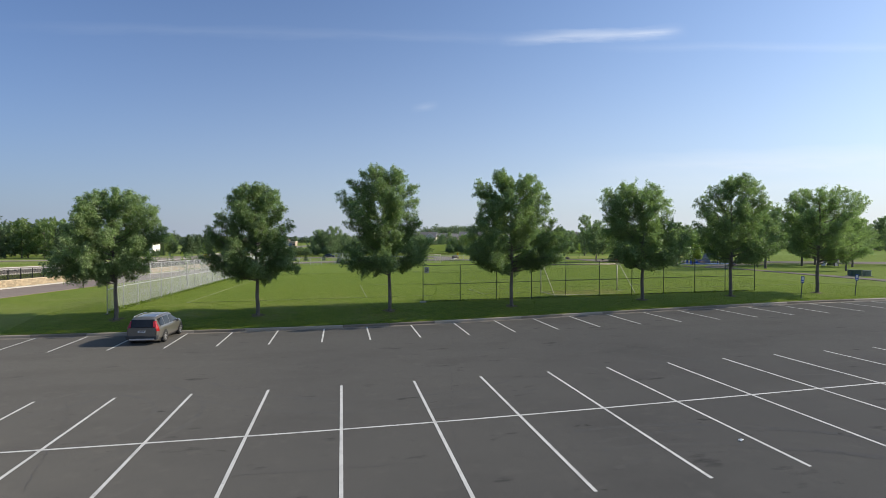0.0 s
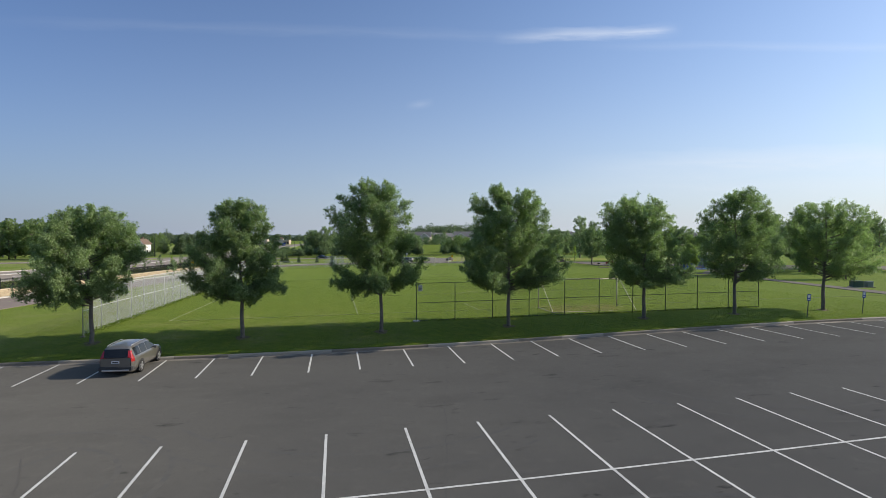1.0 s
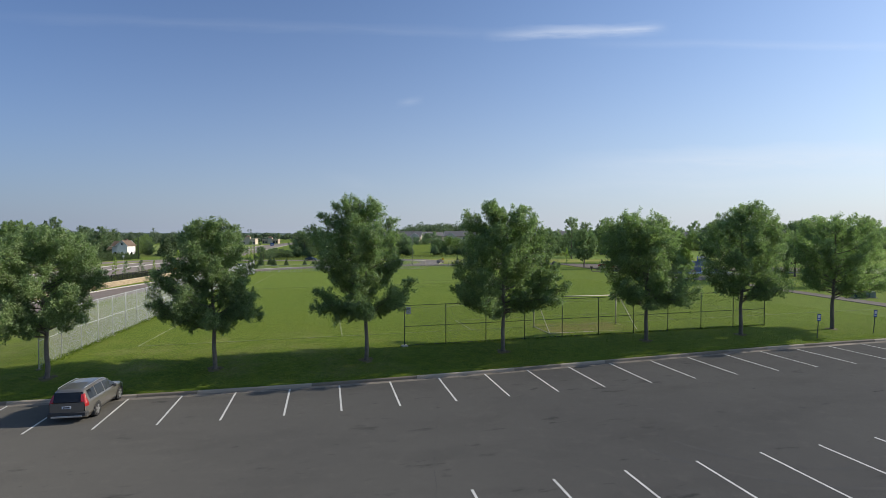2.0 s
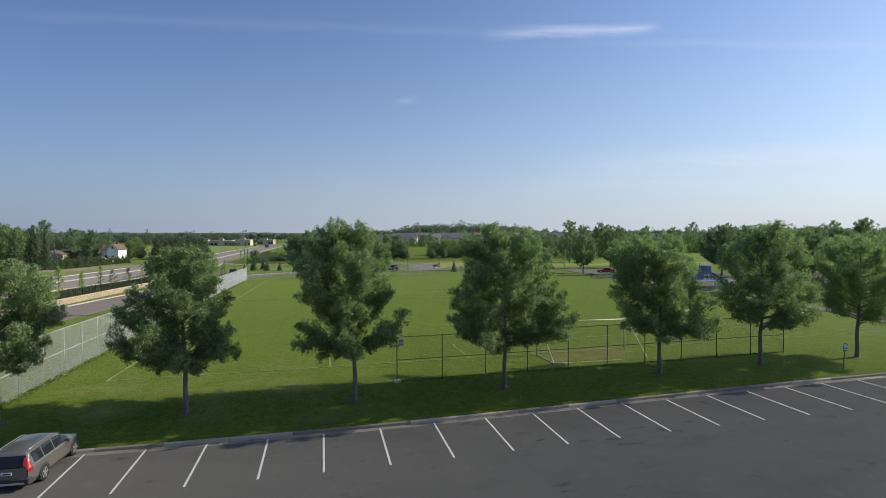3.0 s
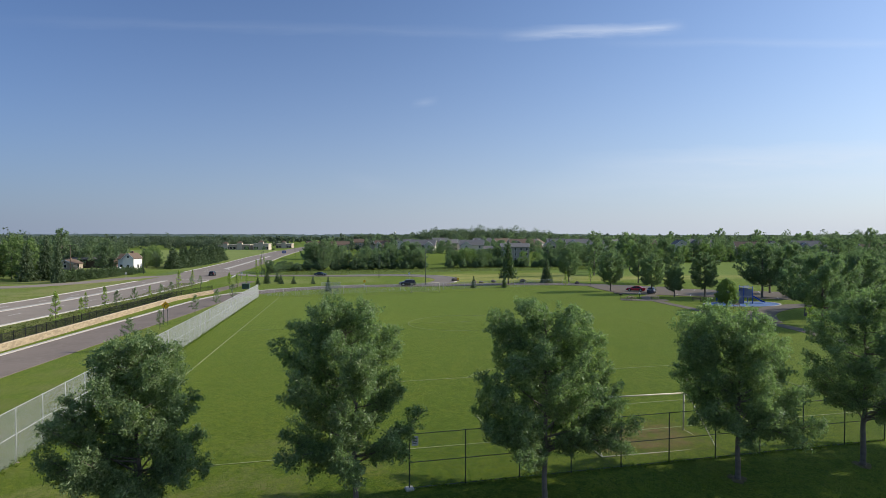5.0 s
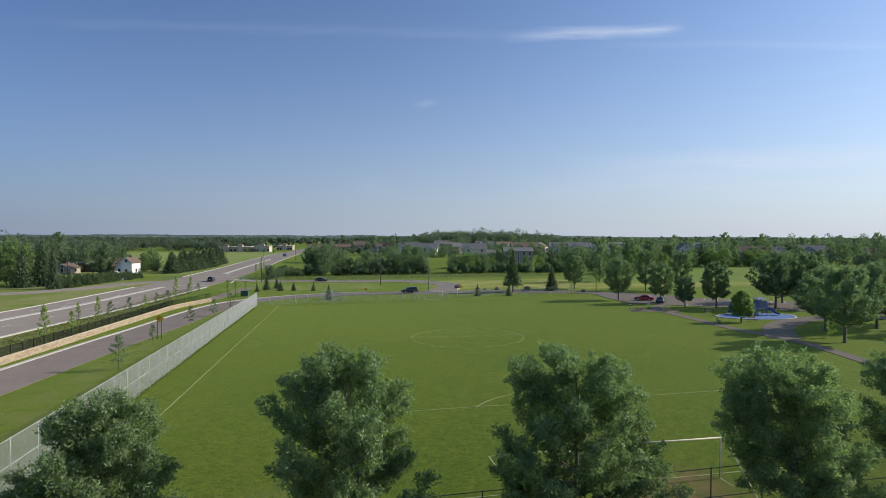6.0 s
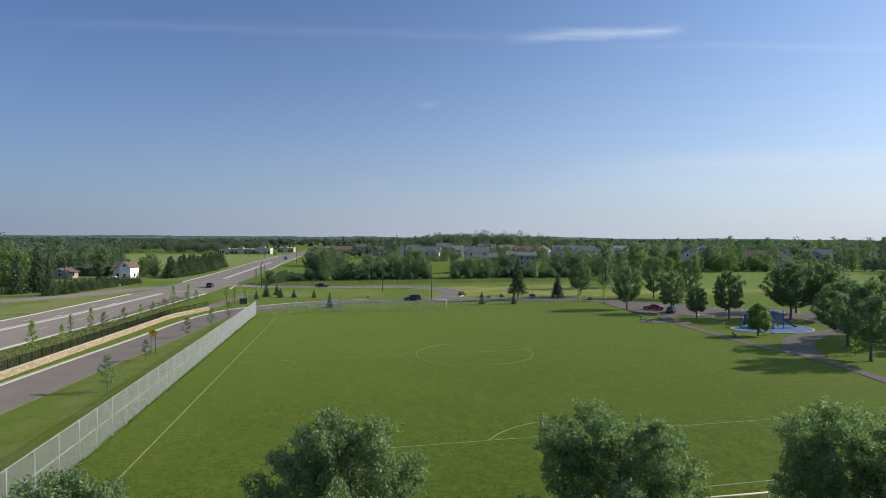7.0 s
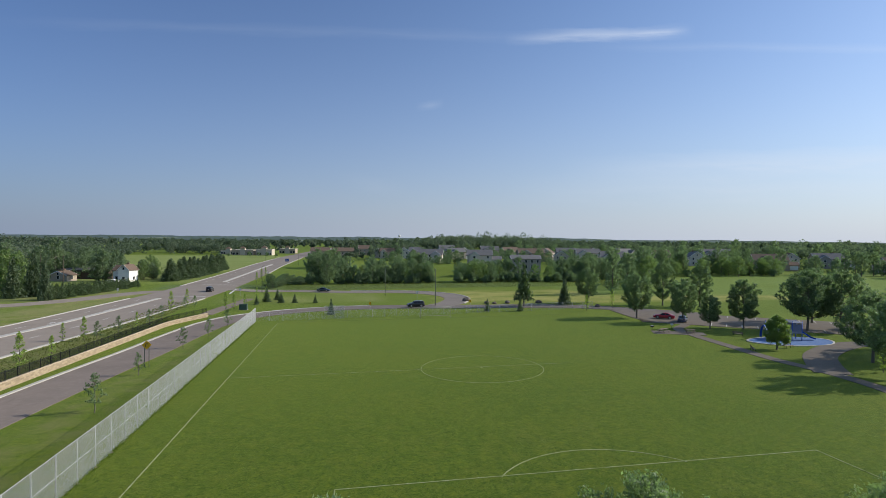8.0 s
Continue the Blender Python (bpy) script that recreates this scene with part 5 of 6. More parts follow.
chain_link("fence", ((-15.75, 42.0), (-17.45, 155.6)), 3.2, 3.0, 0.030, 0.085, 0.0037, M["galv"], M["wire"], "tall galvanised chain-link fence beside the football field", (1.0, 0.52))
chain_link("fence", ((6.05, 42.75), (35.2, 43.05)), 2.78, 2.93, 0.031, 0.12, 0.0022, M["green_steel"], M["green_steel"], "dark chain-link backstop fence behind the goal", (1.0, 0.48, 0.015))
chain_link("fence", ((-17.4, 155.65), (68.0, 163.0)), 1.9, 3.0, 0.03, 0.16, 0.004, M["galv"], M["wire"], "galvanised chain-link fence at the end of the field", (1.0,))
chain_link("fence", ((-2.2, 156.6), (2.4, 156.9)), 3.1, 2.3, 0.035, 0.10, 0.006, M["galv"], M["wire"], "tall chain-link ball screen at the end of the field", (1.0, 0.5))

# notice on the first post of the backstop
b = Builder().box(-0.17, 0.17, -0.012, 0.012, -0.24, 0.24, 0.008)
notice = part("notice_sign", b, M["white_metal"])
notice.matrix_world = pose(6.32, 42.68, grass_height(6.05, 42.75) + 2.45)
tagged(notice, "small grey notice plate fixed to a fence post", "sign")
for i in range(4):
    b = Builder().box(-0.12, 0.12 - 0.04 * (i % 2), -0.016, -0.013, 0.12 - i * 0.085, 0.15 - i * 0.085)
    part("writing_bar", b, M["plastic"], notice)
# concrete footings under the tall fence's posts
for i in range(39):
    t = i / 38
    x, y = -15.75 - 1.7 * t, 42 + 113.6 * t
    if i < 16:
        b = Builder().box(-0.13, 0.13, -0.13, 0.13, -0.1, 0.04, 0.03)
        f = part("footing", b, M["concrete"])
        f.matrix_world = on_grass(x, y, i * 13, 0.0)
        tagged(f, "small concrete footing under a fence post", "footing", "fence footings", "structure")


f = part("footing", Builder().box(-0.22, 0.22, -0.2, 0.2, -0.1, 0.07, 0.04), M["white_kerb"])
f.matrix_world = on_grass(6.05, 42.75, 8)
tagged(f, "pale concrete footing under the backstop's end post", "footing", "", "structure")


def build_retaining_wall():
    wall = thing("retaining_wall", pose(0, 0, 0), "low tan stone retaining wall along the park road", "wall", kind="structure")
    rng = random.Random(3)
    line = [(wall_line(y), y) for y in range(40, 151, 5)] + [(-34.0, 155), (-31.8, 160), (-29.6, 163.5)]
    fine = resample(line, 0.5)
    courses, hb = 4, 0.22
    blocks = Builder()
    cap = Builder()
    for c in range(courses):
        for i in range(len(fine) - 1):
            p, q = fine[i], fine[i + 1]
            d = (q - p).normalized()
            off = 0.25 * (c % 2)
            a = p + d * off
            end = (q - p).length - 0.012
            n = Vector((d.y, -d.x, 0))
            zb = grass_height(wall_line(a.y) + 0.6, a.y) - 0.05 + c * hb
            deep = 0.02 * rng.random() - 0.02 * c
            m = Matrix.Translation((a.x, a.y, zb)) @ Matrix(((d.x, n.x, 0, 0), (d.y, n.y, 0, 0), (0, 0, 1, 0), (0, 0, 0, 1)))
            blocks.box(0, end, -0.25, 0.05 + deep, 0, hb - 0.012, 0.0, m)
    for i in range(0, len(fine) - 2, 2):
        p, q = fine[i], fine[i + 2]
        d = (q - p).normalized()
        n = Vector((d.y, -d.x, 0))
        zb = grass_height(wall_line(p.y) + 0.6, p.y) - 0.05 + courses * hb
        m = Matrix.Translation((p.x, p.y, zb)) @ Matrix(((d.x, n.x, 0, 0), (d.y, n.y, 0, 0), (0, 0, 1, 0), (0, 0, 0, 1)))
        cap.box(0, (q - p).length - 0.01, -0.3, 0.06, 0, 0.09, 0.0, m)
    ob = part("stone_courses", blocks, M["wall_block"], wall, "split tan stone blocks in courses")
    ob["kind"] = "stuff"
    part("cap_stones", cap, M["wall_cap"], wall, "flat tan cap stones")
    # black picket fence on top
    fence = thing("picket_fence", pose(0, 0, 0), "black steel picket fence on the retaining wall", "fence", kind="structure")
    pickets = Builder()
    top = lambda p: grass_height(wall_line(p.y) + 0.6, p.y) - 0.05 + courses * hb + 0.09
    long = resample(line, 0.13)
    for i, p in enumerate(long):
        z = top(p)
        x = p.x - 0.15
        pickets.box(x - 0.014, x + 0.014, p.y - 0.014, p.y + 0.014, z + 0.06, z + 1.2)
        if i % 18 == 0:
            part("post", Builder().box(x - 0.035, x + 0.035, p.y - 0.035, p.y + 0.035, z - 0.02, z + 1.3, 0.006), M["black_steel"], fence)
    ob = part("pickets", pickets, M["black_steel"], fence)
    ob["kind"] = "stuff"
    for h in (0.12, 1.08):
        part("rail", Builder().tube([(p.x - 0.15, p.y, top(p) + h) for p in long[::10]], 0.022, 4), M["black_steel"], fence)


build_retaining_wall()


# ---------------- goals ----------------
def football_goal(m, label, depth=2.6, net_gap=0.24, with_net=True):
    g = thing("football_goal", m, label, "goal", "football goals")
    W, Hh = 7.32, 2.44
    for x in (-W / 2, W / 2):
        part("post", Builder().tube([(x, 0, -0.02), (x, 0, Hh)], 0.05, 8), M["goal_bar"], g, "", True)
        part("back_stay", Builder().tube([(x, 0, Hh), (x, -0.5, Hh - 0.05), (x, -depth, 0.05)], 0.028, 6), M["goal_bar"], g)
        part("ground_bar", Builder().tube([(x, 0, 0.04), (x, -depth, 0.04)], 0.028, 6), M["goal_bar"], g)
    part("crossbar", Builder().tube([(-W / 2 - 0.05, 0, Hh), (W / 2 + 0.05, 0, Hh)], 0.05, 8), M["goal_bar"], g, "", True)
    part("back_bar", Builder().tube([(-W / 2, -depth, 0.05), (W / 2, -depth, 0.05)], 0.032, 6), M["goal_bar"], g)
    if with_net:
        net = Builder()
        k = int(W / net_gap)
        for i in range(k + 1):
            x = -W / 2 + W * i / k
            net.tube([(x, -0.3, Hh - 0.04), (x, -depth * 0.6, Hh * 0.46), (x, -depth, 0.06)], 0.0035, 3, False)
        for i in range(12):
            t = i / 11
            net.tube([(-W / 2, -0.3 - (depth - 0.3) * t, Hh - (Hh - 0.06) * t), (W / 2, -0.3 - (depth - 0.3) * t, Hh - (Hh - 0.06) * t)], 0.0035, 3, False)
        part("net", net, M["net"], g, "thin worn cord netting")
    return g


football_goal(on_grass(21.0, 47.5, 0, 0.0), "white metal football goal on a worn earth patch", 3.2, 0.3, False)
football_goal(on_grass(24.0, 154.6, 180, 0.0), "white metal football goal at the far end", 2.6, 0.13, True)


# ---------------- signs, poles, boxes ----------------
def parking_sign(x, y, label):
    s = thing("parking_sign", on_grass(x, y, -8) @ Matrix.Rotation(radians(4.5), 4, 'Y'), label, "sign", "accessible parking signs")
    part("post", Builder().box(-0.03, 0.03, -0.02, 0.02, -0.05, 1.55, 0.006), M["green_steel"], s)
    face = part("sign_face", Builder().box(-0.14, 0.14, -0.03, -0.022, 1.22, 1.72, 0.004), M["sign_blue"], s, "blue sign plate")
    part("symbol", Builder().box(-0.09, 0.09, -0.036, -0.031, 1.44, 1.66, 0.002), M["white_metal"], face)
    part("writing_bar", Builder().box(-0.10, 0.10, -0.036, -0.031, 1.29, 1.36), M["white_metal"], face)


parking_sign(35.6, 38.6, "blue accessible parking sign on a post by the kerb")
parking_sign(41.0, 38.9, "blue accessible parking sign on a post by the kerb")

turn = thing("warning_sign", on_grass(-25.0, 109.4, 0), "yellow diamond turn warning sign on two posts", "sign")
for x in (-0.3, 0.3):
    part("post", Builder().box(x - 0.04, x + 0.04, -0.03, 0.03, -0.1, 2.95, 0.008), M["green_steel"], turn)
m = pose(0, -0.05, 3.15, 0, 45, 0)
b = Builder().box(-0.46, 0.46, -0.008, 0.008, -0.46, 0.46, 0.0, m)
part("sign_face", b, M["sign_yellow"], turn, "yellow diamond plate")
b = Builder().tube([(-0.12, -0.066, 2.9), (-0.12, -0.066, 3.22), (0.0, -0.066, 3.34), (0.18, -0.066, 3.34)], 0.05, 4)
part("arrow", b, M["plastic"], turn, "black bent arrow")


def utility_pole(x, y, h, label, arm=True):
    p = thing("utility_pole", on_grass(x, y), label, "pole", "poles")
    part("pole", Builder().tube([(0, 0, -0.2), (0, 0, h)], [0.16, 0.10], 8), M["wood_dark"], p, "", True)
    if arm:
        part("crossarm", Builder().box(-1.1, 1.1, -0.06, 0.06, h - 0.7, h - 0.55, 0.01), M["wood_dark"], p)
    return p


def street_lamp(x, y, h, rz=0):
    p = thing("street_lamp", on_grass(x, y, rz), "tall dark street lamp beside the road", "street lamp", "street lamps")
    part("pole", Builder().tube([(0, 0, -0.1), (0, 0, h), (0.3, 0, h + 0.25)], [0.11, 0.07, 0.06], 8), M["green_steel"], p, "", True)
    part("lamp_head", Builder().box(0.2, 0.95, -0.16, 0.16, h + 0.18, h + 0.32, 0.05), M["green_steel"], p)


street_lamp(-26.5, 228, 9.0)
street_lamp(27.5, 176.8, 10.0, 90)
street_lamp(15.5, 205, 9.0, 180)
street_lamp(-70, 236, 9.0)
utility_pole(-106, 262, 11, "weathered wooden utility pole behind the cabin")
for x, y in ((-60, 480), (-62, 560), (-30, 420), (-28, 520)):
    street_lamp(x, y, 9.0)
post_sign = [(24.8, 195), (35.5, 168.0), (-31, 212), (-34.5, 300), (-66, 208), (9, 168.2)]
for x, y in post_sign:
    s = thing("road_sign", on_grass(x, y), "small pale road sign on a thin post", "sign", "road signs")
    part("post", Builder().tube([(0, 0, -0.1), (0, 0, 2.5)], 0.03, 6), M["galv"], s)
    part("sign_face", Builder().box(-0.3, 0.3, -0.045, -0.03, 1.8, 2.5, 0.006), M["sign_yellow"] if x in (35.5, 9) else M["white_metal"], s)
s = thing("road_sign", on_grass(-37.6, 420), "blue guide sign beside the main road", "sign")
for x in (-0.7, 0.7):
    part("post", Builder().tube([(x, 0, -0.1), (x, 0, 4.2)], 0.05, 6), M["galv"], s)
face = part("sign_face", Builder().box(-1.2, 1.2, -0.07, -0.05, 2.2, 4.2, 0.01), M["sign_blue"], s)
part("writing_bar", Builder().box(-0.8, 0.8, -0.08, -0.072, 3.0, 3.4), M["white_metal"], face)


def cabinet_box(x, y, w, d, h, rz, label, paint="box_green"):
    c = thing("utility_box", on_grass(x, y, rz), label, "utility box")
    part("pad", Builder().box(-w / 2 - 0.15, w / 2 + 0.15, -d / 2 - 0.15, d / 2 + 0.15, -0.1, 0.08, 0.02), M["concrete"], c)
    part("housing", Builder().box(-w / 2, w / 2, -d / 2, d / 2, 0.08, h, 0.05), M[paint], c)
    part("lid", Builder().box(-w / 2 - 0.04, w / 2 + 0.04, -d / 2 - 0.04, d / 2 + 0.04, h + 0.002, h + 0.07, 0.03), M[paint], c)
    part("door", Builder().box(-w / 2 + 0.1, -0.02, -d / 2 - 0.02, -d / 2 - 0.004, 0.2, h - 0.12, 0.008), M[paint], c)
    part("door", Builder().box(0.02, w / 2 - 0.1, -d / 2 - 0.02, -d / 2 - 0.004, 0.2, h - 0.12, 0.008), M[paint], c)


cabinet_box(-24.0, 178, 2.0, 1.4, 1.5, 0, "dark green electrical cabinet on a concrete pad")
cabinet_box(60.3, 56.6, 1.1, 0.95, 0.72, -20, "dark green electrical cabinet on the lawn")
cabinet_box(61.8, 56.4, 0.7, 0.65, 0.66, -20, "smaller pale grey-green electrical cabinet on the lawn", "box_pale")


def boulder(x, y, r, seed):
    b = Builder()
    rows = []
    for i in range(7):
        t = math.pi * i / 6
        rows.append([(r * math.sin(t) * math.cos(a) * (1 + 0.25 * noise.noise((math.cos(a) * 1.3 + seed, math.sin(a) * 1.3, t))), r * 0.85 * math.sin(t) * math.sin(a), r * 0.62 * math.cos(t) * (1 + 0.3 * noise.noise((a, t, seed))) + r * 0.3) for a in [2 * math.pi * j / 10 for j in range(11)]])
    b.grid(rows)
    ob = part("boulder", b, M["stone"])
    ob.matrix_world = on_grass(x, y, seed * 50)
    tagged(ob, "large grey-brown boulder beside the park road", "boulder", "boulders")


for i, (x, y, r) in enumerate(((38.5, 186, 1.3), (43, 179, 0.9), (49, 178.5, 0.9), (58, 177, 1.0), (45, 178, 0.7), (71, 166, 0.9))):
    boulder(x, y, r, i)


# ---------------- cars ----------------
def lerp_table(table, t):
    for (t0, v0), (t1, v1) in zip(table, table[1:]):
        if t <= t1:
            k = clamp((t - t0) / (t1 - t0), 0, 1)
            return v0 + (v1 - v0) * k
    return table[-1][1]


def build_car(name, m, paint, label, style, category="car", group=""):
    """A car whose body is one swept shell; glass, lamps, wheels and trim are parts. Its nose points along +y."""
    L, W, Hh = style["size"]
    wb0, wb1 = style["axles"]
    belt = [(0, Hh * 0.60), (0.1, Hh * 0.63), (0.75, Hh * 0.60), (0.86, Hh * 0.545), (1, Hh * 0.44)]
    roof = style["roof"]
    wide = [(0, 0.83), (0.04, 0.93), (0.15, 0.99), (0.5, 1.0), (0.85, 0.98), (0.95, 0.88), (1, 0.72)]
    c = thing(name, m, label, category, group)

    def section(t):
        hw = W / 2 * lerp_table(wide, t)
        zb, zr = lerp_table(belt, t) , lerp_table(roof, t) * Hh
        cabin = clamp((zr - zb) / (Hh * 0.3), 0, 1)
        wr = hw * (0.93 - 0.20 * cabin)
        sill = 0.24 + 0.10 * (abs(t - 0.5) * 2) ** 4
        zr = max(zr, zb + 0.03)
        half = [(hw * 0.90, sill), (hw * 0.985, sill + 0.12), (hw, (sill + zb) / 2 + 0.04), (hw * 0.985, zb - 0.06), (hw * 0.95, zb),
                (wr + (hw * 0.95 - wr) * 0.35, zb + (zr - zb) * 0.6), (wr + 0.01, zr - 0.09 * cabin - 0.01), (wr * 0.86, zr - 0.012), (wr * 0.4, zr + 0.012), (0, zr + 0.02)]
        return half

    def at(t, u):
        """Surface point: t along the car, u from -9 (one sill) over the roof (0) to 9 (other sill)."""
        half = section(t)
        s = 1 if u >= 0 else -1
        k = 9 - abs(u)
        i = min(int(k), 8)
        f = k - i
        x = half[i][0] + (half[i + 1][0] - half[i][0]) * f
        z = half[i][1] + (half[i + 1][1] - half[i][1]) * f
        return Vector((s * x, (t - 0.5) * L, z))

    def panel(t0, t1, u0, u1, nt=6, nu=4, lift=0.006):
        rows = []
        for i in range(nt + 1):
            t = t0 + (t1 - t0) * i / nt
            row = []
            for j in range(nu + 1):
                u = u0 + (u1 - u0) * j / nu
                p = at(t, u)
                e = 0.004
                du, dt = at(t, u + 0.05) - at(t, u - 0.05), at(min(1, t + e), u) - at(max(0, t - e), u)
                n = dt.cross(du)
                n = n.normalized() if n.length > 1e-9 else Vector((0, 0, 1))
                if n.dot(p - Vector((0, p.y, Hh * 0.4))) < 0:
                    n = -n
                row.append(p + n * lift)
            rows.append(row)
        return Builder().grid(rows)

    ts = sorted(set([0, 0.008, 0.02, 0.035] + [i / 44 for i in range(2, 43)] + [0.97, 0.985, 1]))
    shell = Builder()
    us = [-9 + 0.5 * i for i in range(37)]
    shell.grid([[at(t, u) for u in us] for t in ts])
    n = len(us)
    shell.f.append(tuple(range(n)))
    shell.f.append(tuple(len(shell.v) - 1 - i for i in range(n)))
    shell.box(-W * 0.42, W * 0.42, -L * 0.46, L * 0.46, 0.2, 0.32)
    part("body", shell, paint, c, "", True)
    g0, g1 = style["glass"]
    pillars = style["pillars"]
    cuts = [g0] + list(pillars) + [g1]
    for s in (1, -1):
        for a, b2 in zip(cuts, cuts[1:]):
            part("side_window", panel(a + 0.008, b2 - 0.008, s * 4.92, s * 3.1), M["window_glass"], c)
        part("sill_trim", panel(0.12, 0.86, s * 8.9, s * 8.2, 10, 2, 0.012), M["plastic"], c)
        lamp_t = style["tail_lamp"]
        tl = panel(0.0, lamp_t[0], s * lamp_t[1], s * lamp_t[2], 4, 4, 0.012)
        part("tail_light", tl, M["tail"], c, "red tail light")
        part("headlight", panel(0.93, 0.985, s * 5.4, s * 6.4, 4, 2, 0.01), M["head"], c)
        mir = Builder().box(min(s * W * 0.47, s * W * 0.56), max(s * W * 0.47, s * W * 0.56), L * 0.145, L * 0.175, Hh * 0.58, Hh * 0.58 + 0.15, 0.03)
        part("mirror", mir, paint, c)
        for t in (0.40, 0.62):
            p = at(t, s * 5.8)
            part("door_handle", Builder().box(p.x - 0.02, p.x + 0.02, p.y - 0.1, p.y + 0.1, p.z - 0.015, p.z + 0.015, 0.006), paint, c)
        if style.get("rails"):
            pts = [at(t, s * 2.2) + Vector((0, 0, 0.05)) for t in (0.10, 0.2, 0.35, 0.5, 0.62)]
            pts = [pts[0] - Vector((0, 0, 0.05))] + pts + [pts[-1] - Vector((0, 0, 0.05))]
            part("roof_rail", Builder().tube(pts, 0.018, 6), M["alloy"], c, "", True)
    part("windscreen", panel(style["screen"][0], style["screen"][1], -3.2, 3.2, 5, 8), M["window_glass"], c)
    # tail end
    r0, r1, z0, z1 = style["rear_glass"]
    rows = []
    for i in range(5):
        k = i / 4
        z = z0 + (z1 - z0) * k
        t = r0 + (r1 - r0) * k
        hw = W * (0.40 - 0.07 * k)
        rows.append([((-1 + 2 * j / 8) * hw, (t - 0.5) * L - 0.012 - 0.03 * (1 - (abs(-1 + 2 * j / 8)) ** 3), z) for j in range(9)])
    part("rear_window", Builder().grid(rows), M["window_glass"], c, "dark tinted rear window")
    yr = -L / 2
    for s in (1, -1):
        lamp = Builder()
        zt0, zt1 = style.get("lamp_z", (Hh * 0.45, Hh * 0.58))
        top_in, low_in = style.get("lamp_in", (0.34, 0.30))
        outer = [(W * 0.405, zt0), (W * 0.415, (zt0 + zt1) * 0.46), (W * style.get("lamp_top", 0.39), zt1)]
        inner = [(W * low_in, zt0), (W * (low_in + 0.05), (zt0 + zt1) * 0.5), (W * top_in, zt1)]
        lamp.grid([[(s * x, yr - 0.02 + max(0, z - 1.0) * 0.36, z) for x, z in inner], [(s * x, yr + 0.005 + max(0, z - 1.0) * 0.36, z) for x, z in outer], [(s * (x + 0.03), yr + 0.14 + max(0, z - 1.0) * 0.36, z) for x, z in outer]])
        part("tail_light", lamp, M["tail"], c, "red tail light")
    gate = Builder().grid([[((-1 + 2 * j / 8) * W * 0.395, yr - 0.018 - 0.03 * (1 - abs(-1 + 2 * j / 8) ** 3), z) for j in range(9)] for z in (0.54, 0.62, 0.8, Hh * 0.62)])
    part("tailgate", gate, paint, c)
    part("bumper", Builder().box(-W * 0.46, W * 0.46, yr - 0.07, yr + 0.3, 0.32, 0.56, 0.06), M["plastic"] if style.get("clad") else paint, c)
    if style.get("clad"):
        part("bumper_trim", Builder().box(-W * 0.36, W * 0.36, yr - 0.085, yr + 0.05, 0.30, 0.38, 0.012), M["alloy"], c)
    part("front_bumper", Builder().box(-W * 0.40, W * 0.40, L / 2 - 0.2, L / 2 + 0.03, 0.26, 0.5, 0.06), paint, c)
    plate = part("number_plate", Builder().box(-0.2, 0.2, yr - 0.075, yr - 0.05, 0.72, 0.84, 0.004), M["plate"], c)
    part("plate_bar", Builder().box(-0.14, 0.14, yr - 0.080, yr - 0.0765, 0.755, 0.805), M["plastic"], plate)
    wheel_r = style.get("wheel", 0.33)
    for y in (wb0, wb1):
        for s in (1, -1):
            x = s * (W / 2 - 0.11)
            arch = Builder()
            rows = []
            for j in range(13):
                a = math.pi * j / 12
                rows.append([(s * (W / 2 + 0.008), y + (wheel_r + e) * math.cos(a), wheel_r + (wheel_r + e) * math.sin(a) * 0.98) for e in (-0.02, 0.075)])
            arch.grid(rows)
            arch.box(min(s * (W / 2 - 0.24), s * (W / 2 + 0.006)), max(s * (W / 2 - 0.24), s * (W / 2 + 0.006)), y - wheel_r - 0.02, y + wheel_r + 0.02, 0.16, wheel_r * 1.5)
            part("wheel_arch", arch, M["plastic"], c)
            tyre = Builder()
            rows = []
            for off, rr in ((-0.10, 0.62), (-0.11, 0.9), (-0.08, 1.0), (0.08, 1.0), (0.11, 0.9), (0.10, 0.62)):
                rows.append([(x + s * 0.02 + off * 1.0, y + wheel_r * rr * math.cos(a), wheel_r + wheel_r * rr * math.sin(a)) for a in [2 * math.pi * j / 24 for j in range(25)]])
            tyre.grid(rows)
            w = part("wheel", tyre, M["tyre"], c, "", True)
            rim = Builder()
            xo = x + s * 0.125
            for j in range(5):
                a = 2 * math.pi * j / 5
                d, e = Vector((0, math.cos(a), math.sin(a))), Vector((0, -math.sin(a), math.cos(a)))
                o = Vector((xo, y, wheel_r))
                rim.add([o + d * 0.03 + e * 0.05, o + d * 0.03 - e * 0.05, o + d * wheel_r * 0.68 - e * 0.045, o + d * wheel_r * 0.68 + e * 0.045], [(0, 1, 2, 3)])
            rows = [[(xo - s * 0.004, y + rr * wheel_r * math.cos(a), wheel_r + rr * wheel_r * math.sin(a)) for a in [2 * math.pi * j / 24 for j in range(25)]] for rr in (0.58, 0.72)]
            rim.grid(rows)
            rows = [[(xo + s * 0.004, y + rr * wheel_r * math.cos(a), wheel_r + rr * wheel_r * math.sin(a)) for a in [2 * math.pi * j / 12 for j in range(13)]] for rr in (0.01, 0.16)]
            rim.grid(rows)
            part("rim", rim, M["alloy"], w)
    return c


